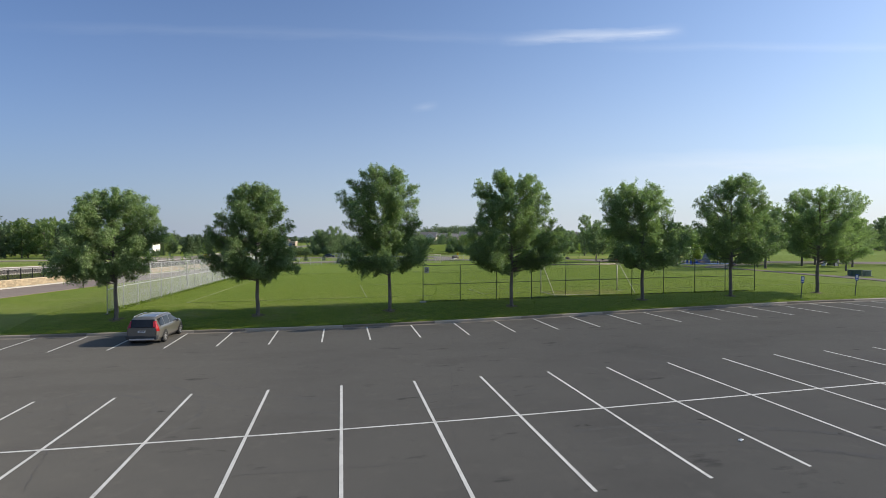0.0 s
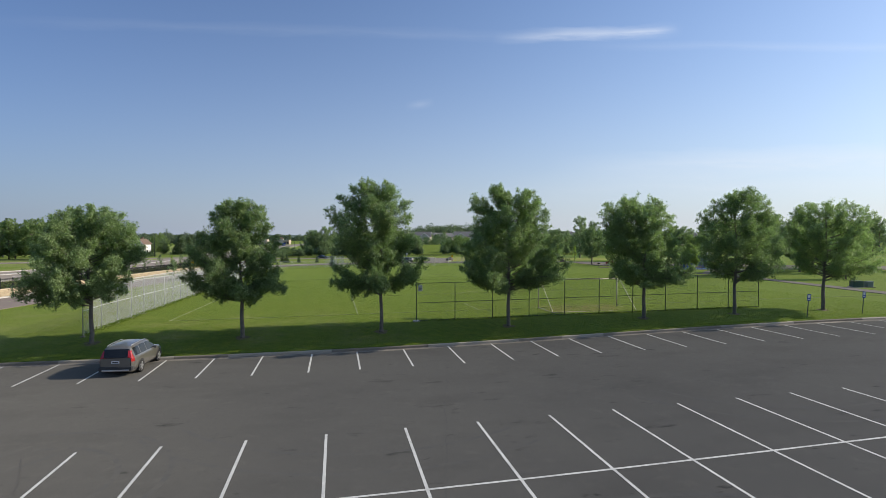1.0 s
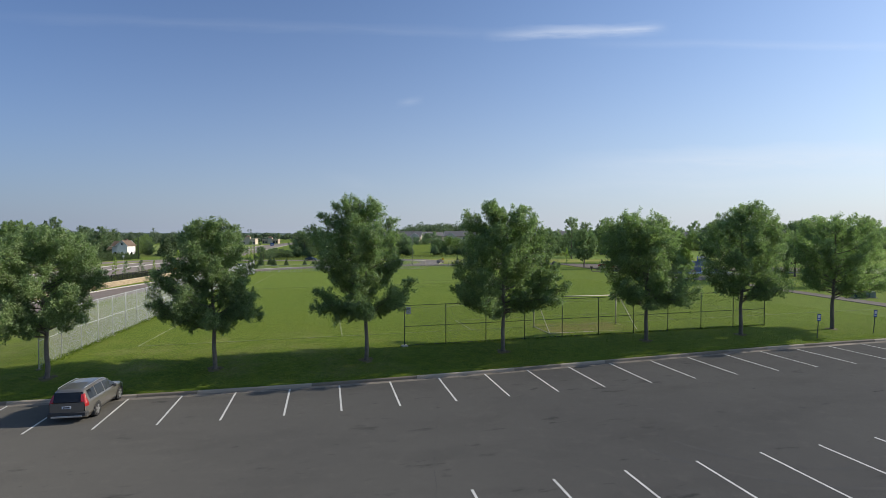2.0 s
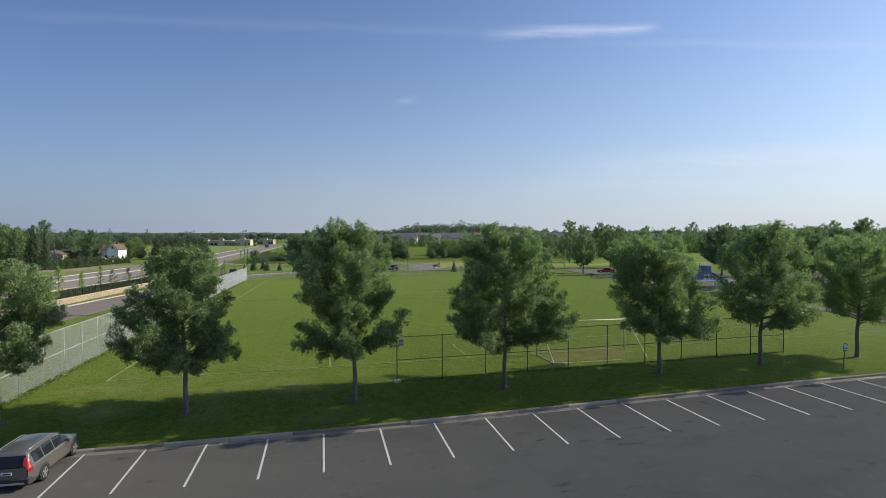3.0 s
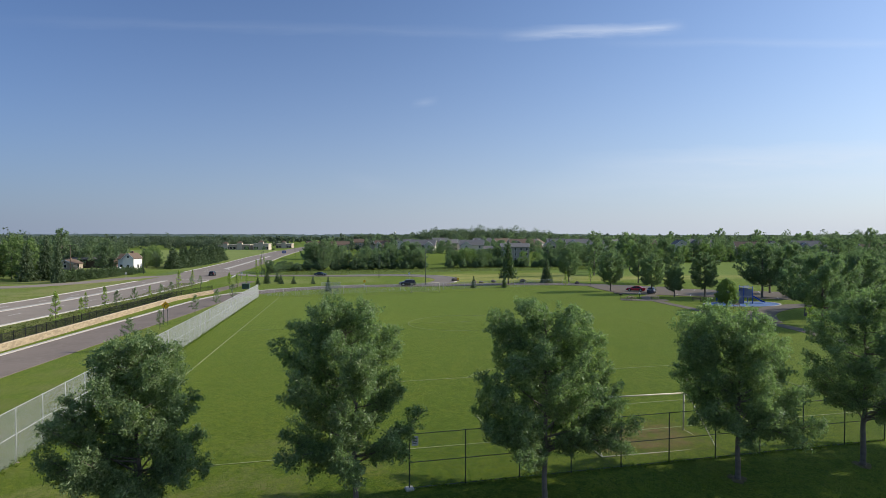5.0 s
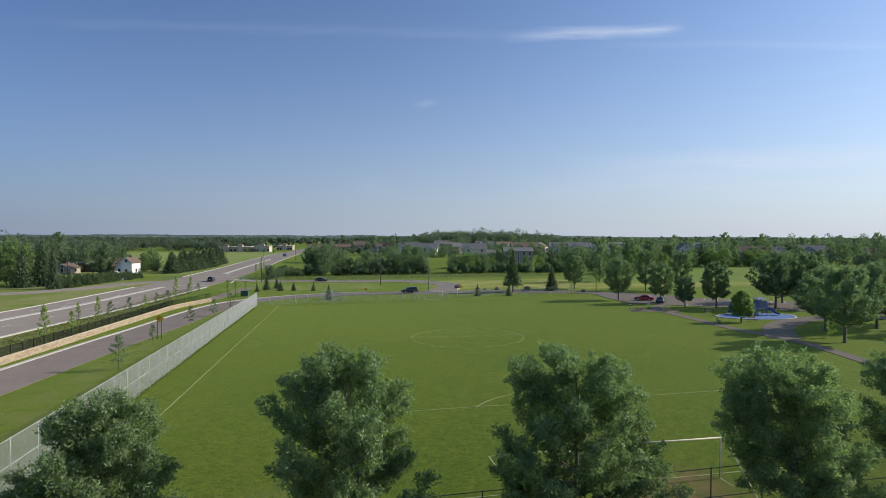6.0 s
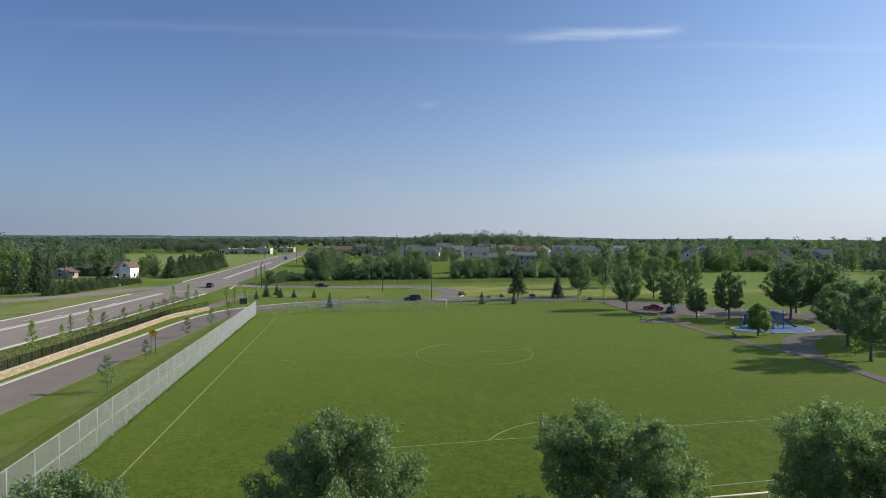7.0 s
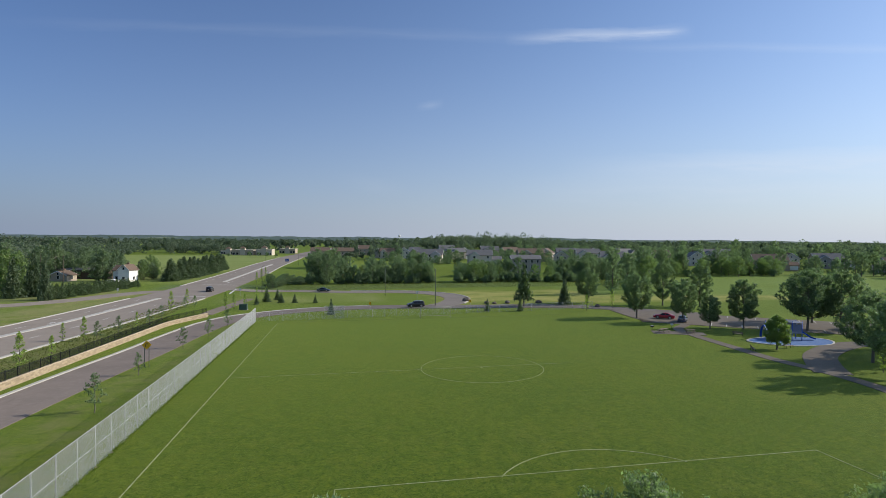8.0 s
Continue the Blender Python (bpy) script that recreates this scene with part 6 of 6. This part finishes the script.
WAGON = dict(size=(4.75, 1.87, 1.60), axles=(-1.36, 1.42), roof=[(0, 0.63), (0.012, 0.66), (0.055, 0.95), (0.09, 0.975), (0.3, 1.0), (0.5, 0.985), (0.57, 0.95), (0.72, 0.68), (0.80, 0.65), (0.93, 0.56), (1, 0.45)],
             glass=(0.075, 0.70), pillars=(0.235, 0.42), tail_lamp=(0.045, 6.6, 3.0), screen=(0.585, 0.71), rear_glass=(0.006, 0.043, 1.02, 1.44), rails=True, clad=True, wheel=0.345, lamp_z=(0.74, 1.36), lamp_in=(0.315, 0.27), lamp_top=0.352)
SEDAN = dict(size=(4.6, 1.80, 1.43), axles=(-1.32, 1.36), roof=[(0, 0.60), (0.02, 0.66), (0.14, 0.70), (0.2, 0.80), (0.3, 0.96), (0.42, 1.0), (0.52, 0.97), (0.70, 0.68), (0.9, 0.6), (1, 0.46)],
             glass=(0.22, 0.66), pillars=(0.42,), tail_lamp=(0.03, 6.2, 4.6), screen=(0.54, 0.69), rear_glass=(0.20, 0.29, 1.12, 1.33), wheel=0.33)
SUV = dict(size=(4.7, 1.90, 1.75), axles=(-1.35, 1.38), roof=[(0, 0.62), (0.012, 0.66), (0.05, 0.95), (0.1, 0.985), (0.3, 1.0), (0.5, 0.985), (0.58, 0.95), (0.70, 0.68), (0.9, 0.62), (1, 0.48)],
           glass=(0.075, 0.68), pillars=(0.24, 0.43), tail_lamp=(0.03, 6.0, 4.2), screen=(0.59, 0.69), rear_glass=(0.006, 0.043, 1.1, 1.55), rails=True, wheel=0.37)


def lot_pose(x, y, rz):
    return pose(x, y, lot_height(x, y), 0, 0, rz)


def road_pose(x, y, rz):
    return pose(x, y, grass_height(x, y) + 0.07, 0, 0, rz)


build_car("station_wagon", lot_pose(-10.68, 35.72, -1.5) @ Matrix.Diagonal((0.95, 0.95, 0.95, 1)), M["paint_bronze"], "grey-bronze station wagon parked nose to the kerb", WAGON)
build_car("sedan", road_pose(76.0, 142.2, 52), M["paint_red"], "red sedan parked beside the playground lot", SEDAN)
build_car("hatchback", road_pose(77.0, 136.6, -38), M["paint_blue"], "dark blue hatchback parked beside the playground lot", SEDAN)
build_car("suv", road_pose(-42.5, 221.5, 2), M["paint_black"], "black car on the main road", SUV)
build_car("suv", road_pose(21.7, 174.8, 97), M["paint_black"], "black pickup-like car on the park road", SUV)
build_car("sedan", road_pose(-4.96, 225.5, 250), M["paint_teal"], "dark sedan on the side road", SEDAN)
build_car("sedan", road_pose(-88.5, 262, 90), M["siding_white"], "white car beside the farmhouse", SEDAN)

# ---------------- houses ----------------
def gable_block(parent, m, w, d, h, rise, siding, roofing, over=0.4):
    """Walls with two gables and two roof slabs with white eaves boards; the ridge runs along local x."""
    prof = [(-d / 2, -0.8), (d / 2, -0.8), (d / 2, h), (0, h + rise), (-d / 2, h)]
    b = Builder().add([m @ Vector((x, y, z)) for x in (-w / 2, w / 2) for y, z in prof], [(4, 3, 2, 1, 0), (5, 6, 7, 8, 9), (0, 1, 6, 5), (1, 2, 7, 6), (4, 0, 5, 9)])
    part("wall", b, siding, parent)
    slope, ln = math.atan2(rise, d / 2), math.hypot(d / 2, rise) + over
    for s in (-1, 1):
        mm = m @ Matrix.Translation((0, 0, h + rise + 0.02)) @ Matrix.Rotation(-s * slope, 4, 'X')
        slab = part("roof", Builder().box(-w / 2 - over, w / 2 + over, min(0, s * ln), max(0, s * ln), 0, 0.16, 0.0, mm), roofing, parent)
        for x in (-w / 2 - over - 0.04, w / 2 + over):
            part("verge_board", Builder().box(x, x + 0.04, min(0, s * ln), max(0, s * ln), -0.12, 0.17, 0.0, mm), M["trim"], slab)


def house(m, w, d, h, rise, siding, roofing, label, wins=(), name="house", storeys=2, group="houses behind the field", front=0.0, garage=0.0):
    """A gabled house with its eaves towards -y. front: where a gabled wing projects from the front, as a fraction of the half width;
    garage: on which side a lower garage stands. wins: windows per storey on the long wall and on the gables."""
    hs = thing(name, m, label, "house", group)
    gable_block(hs, Matrix.Identity(4), w, d, h, rise, siding, roofing)
    nx = wins[0] if wins else 0
    wing = w * 0.40
    for st in range(storeys):
        zc = 1.5 + st * 2.75
        if zc + 0.7 > h:
            break
        for i in range(nx):
            x = -w / 2 + w * (i + 0.5) / nx
            if not front or abs(x - front * w / 2) > wing / 2 + 0.4:
                window(hs, (x, -d / 2, zc), -1, 'y')
        for i in range(wins[1] if len(wins) > 1 else 0):
            y = -d / 2 + d * (i + 0.5) / wins[1]
            for s in (-1, 1):
                if not garage or s != garage or st > 0:
                    window(hs, (s * w / 2, y, zc), s, 'x')
        if front:
            window(hs, (front * w / 2, -d / 2 - 2.2, zc), -1, 'y', 1.3)
    if len(wins) > 1:
        for s in (-1, 1):
            window(hs, (s * w / 2, 0, h + rise * 0.3), s, 'x', 0.7, 0.9)
    if front:
        gable_block(hs, Matrix.Translation((front * w / 2, -d / 2 + 0.4, 0)) @ Matrix.Rotation(radians(90), 4, 'Z'), 5.2, wing, h - 0.25, rise * 0.72, siding, roofing, 0.3)
    if garage:
        gable_block(hs, Matrix.Translation((garage * (w / 2 + 2.9), -1.2, 0)), 5.7, 6.4, 2.8, 1.9, siding, roofing, 0.3)
        part("garage_door", Builder().box(garage * (w / 2 + 2.9) - 2.2, garage * (w / 2 + 2.9) + 2.2, -4.47, -4.405, 0.05, 2.3, 0.02), M["trim"], hs, "white garage door")
    part("chimney", Builder().box(w * 0.15, w * 0.15 + 0.7, 0.2, 0.9, h + rise * 0.5, h + rise + 0.8, 0.03), M["brick"], hs)
    return hs


def window(parent, at, s, axis, w=0.95, hh=1.35):
    x, y, z = at
    f, p = Builder(), Builder()
    if axis == 'y':
        f.box(x - w / 2 - 0.1, x + w / 2 + 0.1, min(y, y + s * 0.06), max(y, y + s * 0.06), z - hh / 2 - 0.1, z + hh / 2 + 0.1)
        p.box(x - w / 2, x + w / 2, min(y, y + s * 0.075), max(y, y + s * 0.075), z - hh / 2, z + hh / 2)
    else:
        f.box(min(x, x + s * 0.06), max(x, x + s * 0.06), y - w / 2 - 0.1, y + w / 2 + 0.1, z - hh / 2 - 0.1, z + hh / 2 + 0.1)
        p.box(min(x, x + s * 0.075), max(x, x + s * 0.075), y - w / 2, y + w / 2, z - hh / 2, z + hh / 2)
    fr = part("window", f, M["trim"], parent)
    part("pane", p, M["window_glass"], fr)


# white farmhouse: two crossing gables
house(on_grass(-87.2, 270.5, -10), 5.6, 5.8, 4.7, 1.9, M["siding_white"], M["shingle_brown"], "white two-storey farmhouse with a brown roof", (2, 2), name="farmhouse", group="farm buildings")
house(on_grass(-84.6, 267.6, 78), 6.2, 4.6, 4.9, 2.1, M["siding_white"], M["shingle_brown"], "white gabled wing of the farmhouse", (1, 1), name="farmhouse_wing", group="farm buildings")
house(on_grass(-111.5, 274, 75), 5.5, 7.5, 2.5, 1.6, M["siding_tan"], M["shingle_brown"], "small tan cabin with a low brown roof", (1, 1), name="cabin", storeys=1, group="farm buildings")
long_shed = house(on_grass(-109, 287, -4), 22, 6, 3.8, 0.8, M["wood_dark"], M["shingle_grey"], "long dark open shed with a low grey roof", (), name="shed", storeys=1, group="farm buildings")

HOUSES = [  # x, y, turn, width, depth, wall height, rise, siding, roof, windows
    (30, 499, 80, 11, 9, 5.2, 2.8, "siding_cream", "shingle_grey", (3, 2)),
    (37, 477, -10, 12, 9, 5.2, 2.8, "siding_beige", "shingle_brown", (3, 2)),
    (48, 455, 84, 11, 9, 5.4, 3.2, "siding_cream", "shingle_brown", (3, 2)),
    (61, 478, -10, 12, 9, 5.2, 3, "siding_grey", "shingle_grey", (3, 2)),
    (57, 377, -14, 16, 10, 5.2, 3.4, "siding_cream", "shingle_grey", (3, 2)),
    (86, 438, 10, 13, 10, 5.4, 3, "siding_beige", "shingle_grey", (3, 2)),
    (98, 461, 75, 11, 9, 5.4, 3, "siding_cream", "shingle_grey", (3, 2)),
    (85, 357, -12, 15, 10, 5.4, 3.2, "siding_cream", "shingle_grey", (3, 2)),
    (96, 302, -12, 15, 10, 8.2, 1.8, "siding_grey", "shingle_grey", (5, 2)),
    (131, 394, -8, 18, 11, 5.8, 3.2, "siding_tan", "shingle_brown", (3, 2)),
    (148, 407, 60, 13, 10, 5.8, 3.2, "siding_cream", "shingle_brown", (3, 2)),
    (137, 353, 70, 11, 9, 5.2, 3, "siding_beige", "shingle_grey", (3, 2)),
    (173, 432, -15, 14, 10, 5.8, 3.2, "siding_tan", "shingle_grey", (3, 2)),
    (178, 403, -12, 17, 10, 5.8, 3.2, "siding_cream", "shingle_grey", (3, 2)),
    (201, 442, 70, 12, 9, 5.8, 3.2, "siding_cream", "shingle_grey", (3, 2)),
    (164, 338, -18, 14, 10, 5.6, 3.2, "siding_cream", "shingle_grey", (3, 2)),
    (213, 415, 20, 14, 10, 5.8, 3.2, "siding_grey", "shingle_grey", (3, 2)),
    (212, 368, -15, 16, 10, 5.6, 3.4, "siding_tan", "shingle_brown", (3, 2)),
    (223, 342, 72, 11, 9, 5.6, 3.2, "siding_cream", "shingle_grey", (3, 2)),
    (290, 418, -15, 16, 11, 5.8, 3.2, "siding_grey", "shingle_grey", (3, 2)),
    (315, 436, -20, 14, 10, 5.8, 3.2, "siding_beige", "shingle_grey", (3, 2)),
    (259, 321, -25, 19, 11, 5.6, 3.6, "siding_tan", "shingle_brown", (3, 2)),
    (285, 334, 65, 11, 9, 5.4, 3.2, "siding_cream", "shingle_brown", (3, 2)),
    (308, 328, -25, 18, 11, 5.6, 3.6, "siding_grey", "shingle_grey", (3, 2)),
    (334, 304, -28, 16, 11, 5.6, 3.6, "siding_beige", "shingle_brown", (3, 2)),
    (125, 482, -10, 15, 10, 5.8, 3.2, "siding_beige", "shingle_grey", (3, 2)),
    (94, 518, 0, 14, 10, 5.8, 3.2, "siding_cream", "shingle_grey", (3, 2)),
    (131, 443, 15, 14, 10, 5.8, 3.2, "siding_grey", "shingle_brown", (3, 2)),
    (0, 593, 0, 22, 11, 6.2, 3.4, "siding_tan", "shingle_brown", (5, 2)),
    (27, 597, -4, 22, 11, 6.2, 3.4, "siding_tan", "shingle_brown", (5, 2)),
    (-24, 629, 0, 20, 11, 6.2, 3.4, "siding_tan", "shingle_brown", (3, 2)),
]
SIDING_WORDS = {"siding_beige": "beige", "siding_grey": "grey", "siding_tan": "tan", "siding_cream": "cream"}
for i, (x, y, rz, w, d, h, rise, sd, rf, wins) in enumerate(HOUSES):
    plain = h > 8 or w > 19 or rz > 50
    words = SIDING_WORDS[sd] + (" three-storey" if h > 8 else " two-storey") + " suburban house with a " + ("grey" if rf == "shingle_grey" else "brown") + " gabled roof"
    house(on_grass(x, y, rz), w, d, h, rise, M[sd], M[rf], words, wins, storeys=3, front=0.0 if plain else (0.5, -0.45)[i % 2], garage=0 if plain else (-1, 1)[i % 2])

garden_trees()

# shops and offices beside the main road
SHOPS = [(-104, 640, 30, 18, 6, "siding_tan"), (-82, 638, 22, 16, 7, "siding_beige"), (-66, 716, 26, 18, 6, "siding_tan"), (-124, 665, 22, 14, 5, "siding_beige")]
for x, y, w, d, h, sd in [(x, y, w * 0.72, d, h * 0.85, sd) for x, y, w, d, h, sd in SHOPS]:
    shop = thing("shop_building", on_grass(x, y, -4), "low distant commercial building with a flat parapet", "building", "shops beside the main road")
    part("wall", Builder().box(-w / 2, w / 2, -d / 2, d / 2, -0.5, h), M[sd], shop)
    part("parapet", Builder().box(-w / 2 - 0.3, w / 2 + 0.3, -d / 2 - 0.3, d / 2 + 0.3, h + 0.004, h + 0.6, 0.05), M["siding_beige"], shop)
    part("tower", Builder().box(-2.5, 2.5, -d / 2 - 0.6, -d / 2 + 4, -0.4, h + 2.2, 0.05), M["siding_beige"], shop)
    part("tower_roof", Builder().add([(-3, -d / 2 - 1.1, h + 2.2), (3, -d / 2 - 1.1, h + 2.2), (3, -d / 2 + 4.5, h + 2.2), (-3, -d / 2 + 4.5, h + 2.2), (0, -d / 2 + 1.7, h + 4.5)], [(0, 1, 4), (1, 2, 4), (2, 3, 4), (3, 0, 4), (3, 2, 1, 0)]), M["shingle_brown"], shop)
    for i in range(6):
        x0 = -w / 2 + w * (i + 0.5) / 6
        if abs(x0) > 3:
            window(shop, (x0, -d / 2, 1.8), -1, 'y', w / 9, 2.2)

wt = thing("water_tower", on_grass(238, 2450), "pale water tower on the horizon", "water tower")
part("stem", Builder().tube([(0, 0, 0), (0, 0, 26)], [2.5, 1.4], 10), M["siding_white"], wt)
rows = []
for i in range(9):
    t = math.pi * i / 8
    rows.append([(5.5 * math.sin(t) * math.cos(a), 5.5 * math.sin(t) * math.sin(a), 30 - 4.5 * math.cos(t)) for a in [2 * math.pi * j / 16 for j in range(17)]])
part("tank", Builder().grid(rows), M["siding_white"], wt, "", True)


# ---------------- playground ----------------
def build_playground():
    cx, cy = 80.5, 110.0
    b = Builder()
    rows = []
    for r in (0.05, 0.5, 1.0):
        rows.append([(cx + r * 7.5 * math.cos(a) * (1 + 0.05 * math.sin(3 * a)), cy + r * 4.5 * math.sin(a), 0) for a in [2 * math.pi * j / 48 for j in range(49)]])
    rows = [[(x, y, grass_height(x, y) + 0.085) for x, y, _ in row] for row in rows]
    rows.append([(x, y, z - 0.2) for x, y, z in rows[-1]])
    b.grid(rows)
    tagged(part("playground_surface", b, M["blue_mat"]), "blue rubber playground surface", "playground surface", kind="structure")
    rows = []
    for r, dz in ((1.002, 0.0), (1.003, 0.10), (1.05, 0.10), (1.052, -0.1)):
        rows.append([(cx + r * 7.5 * math.cos(a) * (1 + 0.05 * math.sin(3 * a)), cy + r * 4.5 * math.sin(a), dz) for a in [2 * math.pi * j / 48 for j in range(49)]])
    rows = [[(x, y, grass_height(x, y) + 0.02 + dz) for x, y, dz in row] for row in rows]
    tagged(part("edging", Builder().grid(rows), M["white_kerb"]), "pale concrete edging round the playground", "edging", kind="structure")
    p = thing("play_structure", pose(80.6, 112.0, grass_height(80.6, 112) + 0.085, 0, 0, -20), "blue and grey climbing tower with slides", "play structure")
    for x in (-2.6, -0.9, 0.9, 2.5):
        for y in (-1.2, 1.2):
            part("post", Builder().tube([(x, y, -0.1), (x, y, 3.5 if x > 0 else 3.2)], 0.07, 8), M["play_blue"], p, "", True)
    part("deck", Builder().box(-2.7, 2.6, -1.3, 1.3, 1.3, 1.42, 0.02), M["play_grey"], p)
    for x0, x1, z1 in ((-2.5, -1.0, 2.3), (-0.8, 0.8, 2.4), (1.0, 2.4, 2.9)):
        part("panel", Builder().box(x0, x1, -1.26, -1.18, 1.45, z1, 0.02), M["play_grey"], p)
        part("panel", Builder().box(x0, x1, 1.18, 1.26, 1.45, z1, 0.02), M["play_grey"], p)
    part("panel", Builder().box(-2.5, -1.0, -1.22, -1.14, 0.1, 1.25, 0.02), M["play_blue"], p)
    part("panel", Builder().box(-0.8, 0.8, -1.22, -1.14, 0.1, 1.25, 0.02), M["play_grey"], p)
    part("roof", Builder().add([(0.7, -1.4, 3.2), (2.7, -1.4, 3.2), (2.7, 1.4, 3.2), (0.7, 1.4, 3.2), (1.7, 0, 3.5)], [(0, 1, 4), (1, 2, 4), (2, 3, 4), (3, 0, 4), (3, 2, 1, 0)]), M["play_grey"], p)
    rows = []
    for i in range(11):
        t = i / 10
        x, z = 2.6 + 2.5 * t, 1.4 - 1.15 * (t ** 0.9) + 0.12 * math.sin(t * 6)
        rows.append([(x, -0.45, z + 0.25), (x, -0.42, z), (x, 0.42, z), (x, 0.45, z + 0.25)])
    part("slide", Builder().grid(rows), M["play_blue"], p, "blue wavy slide", True)
    rows = []
    for i in range(15):
        a = math.pi * i / 14
        rows.append([(-3.4, 1.6 * math.cos(a) + dy, 0.05 + 2.4 * math.sin(a)) for dy in (-0.06, 0.06)] + [(-3.0, 1.6 * math.cos(a) + 0.06, 0.05 + 2.4 * math.sin(a))])
    part("climber", Builder().grid(rows), M["play_blue"], p, "blue arched climber", True)


build_playground()


def bench(x, y, rz):
    s = thing("bench", on_grass(x, y, rz), "park bench with dark frame on the grass", "bench", "park benches")
    for i in range(3):
        part("seat_slat", Builder().box(-0.9, 0.9, -0.22 + i * 0.15, -0.1 + i * 0.15, 0.43, 0.47, 0.01), M["wood_bench"], s)
    for i in range(2):
        part("back_slat", Builder().box(-0.9, 0.9, 0.25 + i * 0.03, 0.29 + i * 0.03, 0.58 + i * 0.17, 0.7 + i * 0.17, 0.01), M["wood_bench"], s)
    for xx in (-0.75, 0.75):
        part("leg", Builder().tube([(xx, -0.2, 0), (xx, -0.18, 0.43), (xx, 0.2, 0.43), (xx, 0.33, 0.9)], 0.03, 6), M["black_steel"], s)
        part("leg", Builder().tube([(xx, 0.24, 0), (xx, 0.2, 0.43)], 0.03, 6), M["black_steel"], s)


for x, y, rz in ((75.3, 117.0, 130), (66.9, 103.0, 60), (74.5, 104.2, 10)):
    bench(x, y, rz)


# grill shape assumed for small upright things of unknown kind
def grill(x, y, rz, mat):
    s = thing("park_grill", on_grass(x, y, rz), "small unidentified upright thing by a paved pad, built as a pedestal grill", "grill", "pedestal grills")
    part("pedestal", Builder().tube([(0, 0, -0.05), (0, 0, 0.8)], 0.05, 8), M["black_steel"], s)
    part("firebox", Builder().box(-0.28, 0.28, -0.22, 0.22, 0.8, 1.08, 0.03), mat, s)
    part("grate", Builder().box(-0.26, 0.26, -0.2, 0.2, 1.085, 1.10), M["galv"], s)


grill(62.6, 125.1, 10, M["black_steel"])
grill(68.1, 126.9, 70, M["white_metal"])
tagged(part("picnic_pad", ribbon([(61.8, 123.6), (70.5, 119.8)], -1.9, 1.9, 0.055, grass_height, 1.5), M["path"]), "grey paved picnic pad in tree shade", "paving", kind="structure")
# two more unidentified things on the pad, given an assumed table shape
for x, y, rz in ((63.6, 122.6, 20), (68.3, 121.2, -30)):
    t = thing("picnic_table", on_grass(x, y, rz, 0.05), "small unidentified low thing on a paved pad, built as a picnic table", "picnic table", "picnic tables")
    for i in range(4):
        part("top_slat", Builder().box(-0.9, 0.9, -0.36 + i * 0.185, -0.2 + i * 0.185, 0.71, 0.75, 0.01), M["wood_bench"], t)
    for s in (-1, 1):
        part("seat", Builder().box(-0.9, 0.9, s * 0.75 - 0.13, s * 0.75 + 0.13, 0.42, 0.46, 0.01), M["wood_bench"], t)
        part("leg", Builder().tube([(s * 0.65, -0.7, 0), (s * 0.65, -0.25, 0.7)], 0.035, 6), M["wood_bench"], t)
        part("leg", Builder().tube([(s * 0.65, 0.7, 0), (s * 0.65, 0.25, 0.7)], 0.035, 6), M["wood_bench"], t)
        part("brace", Builder().box(s * 0.65 - 0.03, s * 0.65 + 0.03, -0.85, 0.85, 0.36, 0.42, 0.005), M["wood_bench"], t)
# white flat litter on the asphalt
b = Builder().grid([[(-0.11, -0.07, 0.01), (0, -0.08, 0.05), (0.12, -0.05, 0.012)], [(-0.1, 0.0, 0.03), (0.01, 0.01, 0.07), (0.13, 0.0, 0.03)], [(-0.12, 0.07, 0.008), (0, 0.08, 0.04), (0.1, 0.07, 0.01)]])
lit = part("litter", b, M["white_metal"])
lit.matrix_world = lot_pose(10.69, 14.59, 20) @ Matrix.Diagonal((0.75, 0.75, 0.75, 1))
tagged(lit, "crumpled white paper litter on the asphalt", "litter")


def small_play_tower():
    p = thing("play_tower", on_grass(91.5, 90.0, 25), "small dark play tower with a pale slide", "play structure")
    for x in (-0.9, 0.9):
        for y in (-0.9, 0.9):
            part("post", Builder().tube([(x, y, -0.1), (x, y, 2.7)], 0.07, 8), M["plastic"], p, "", True)
    part("deck", Builder().box(-0.95, 0.95, -0.95, 0.95, 1.25, 1.35, 0.02), M["play_grey"], p)
    part("panel", Builder().box(-0.85, 0.85, -0.95, -0.88, 0.1, 2.3, 0.02), M["play_grey"], p)
    part("panel", Builder().box(0.88, 0.95, -0.85, 0.85, 0.1, 2.3, 0.02), M["play_grey"], p)
    part("roof", Builder().add([(-1.1, -1.1, 2.7), (1.1, -1.1, 2.7), (1.1, 1.1, 2.7), (-1.1, 1.1, 2.7), (0, 0, 3.3)], [(0, 1, 4), (1, 2, 4), (2, 3, 4), (3, 0, 4), (3, 2, 1, 0)]), M["play_grey"], p)
    rows = []
    for i in range(11):
        t = i / 10
        x, z = -0.95 - 2.6 * t, 1.4 - 1.2 * t ** 0.9
        rows.append([(x, -0.35, z + 0.25), (x, -0.32, z), (x, 0.32, z), (x, 0.35, z + 0.25)])
    part("slide", Builder().grid(rows), M["white_metal"], p, "pale plastic slide", True)


small_play_tower()
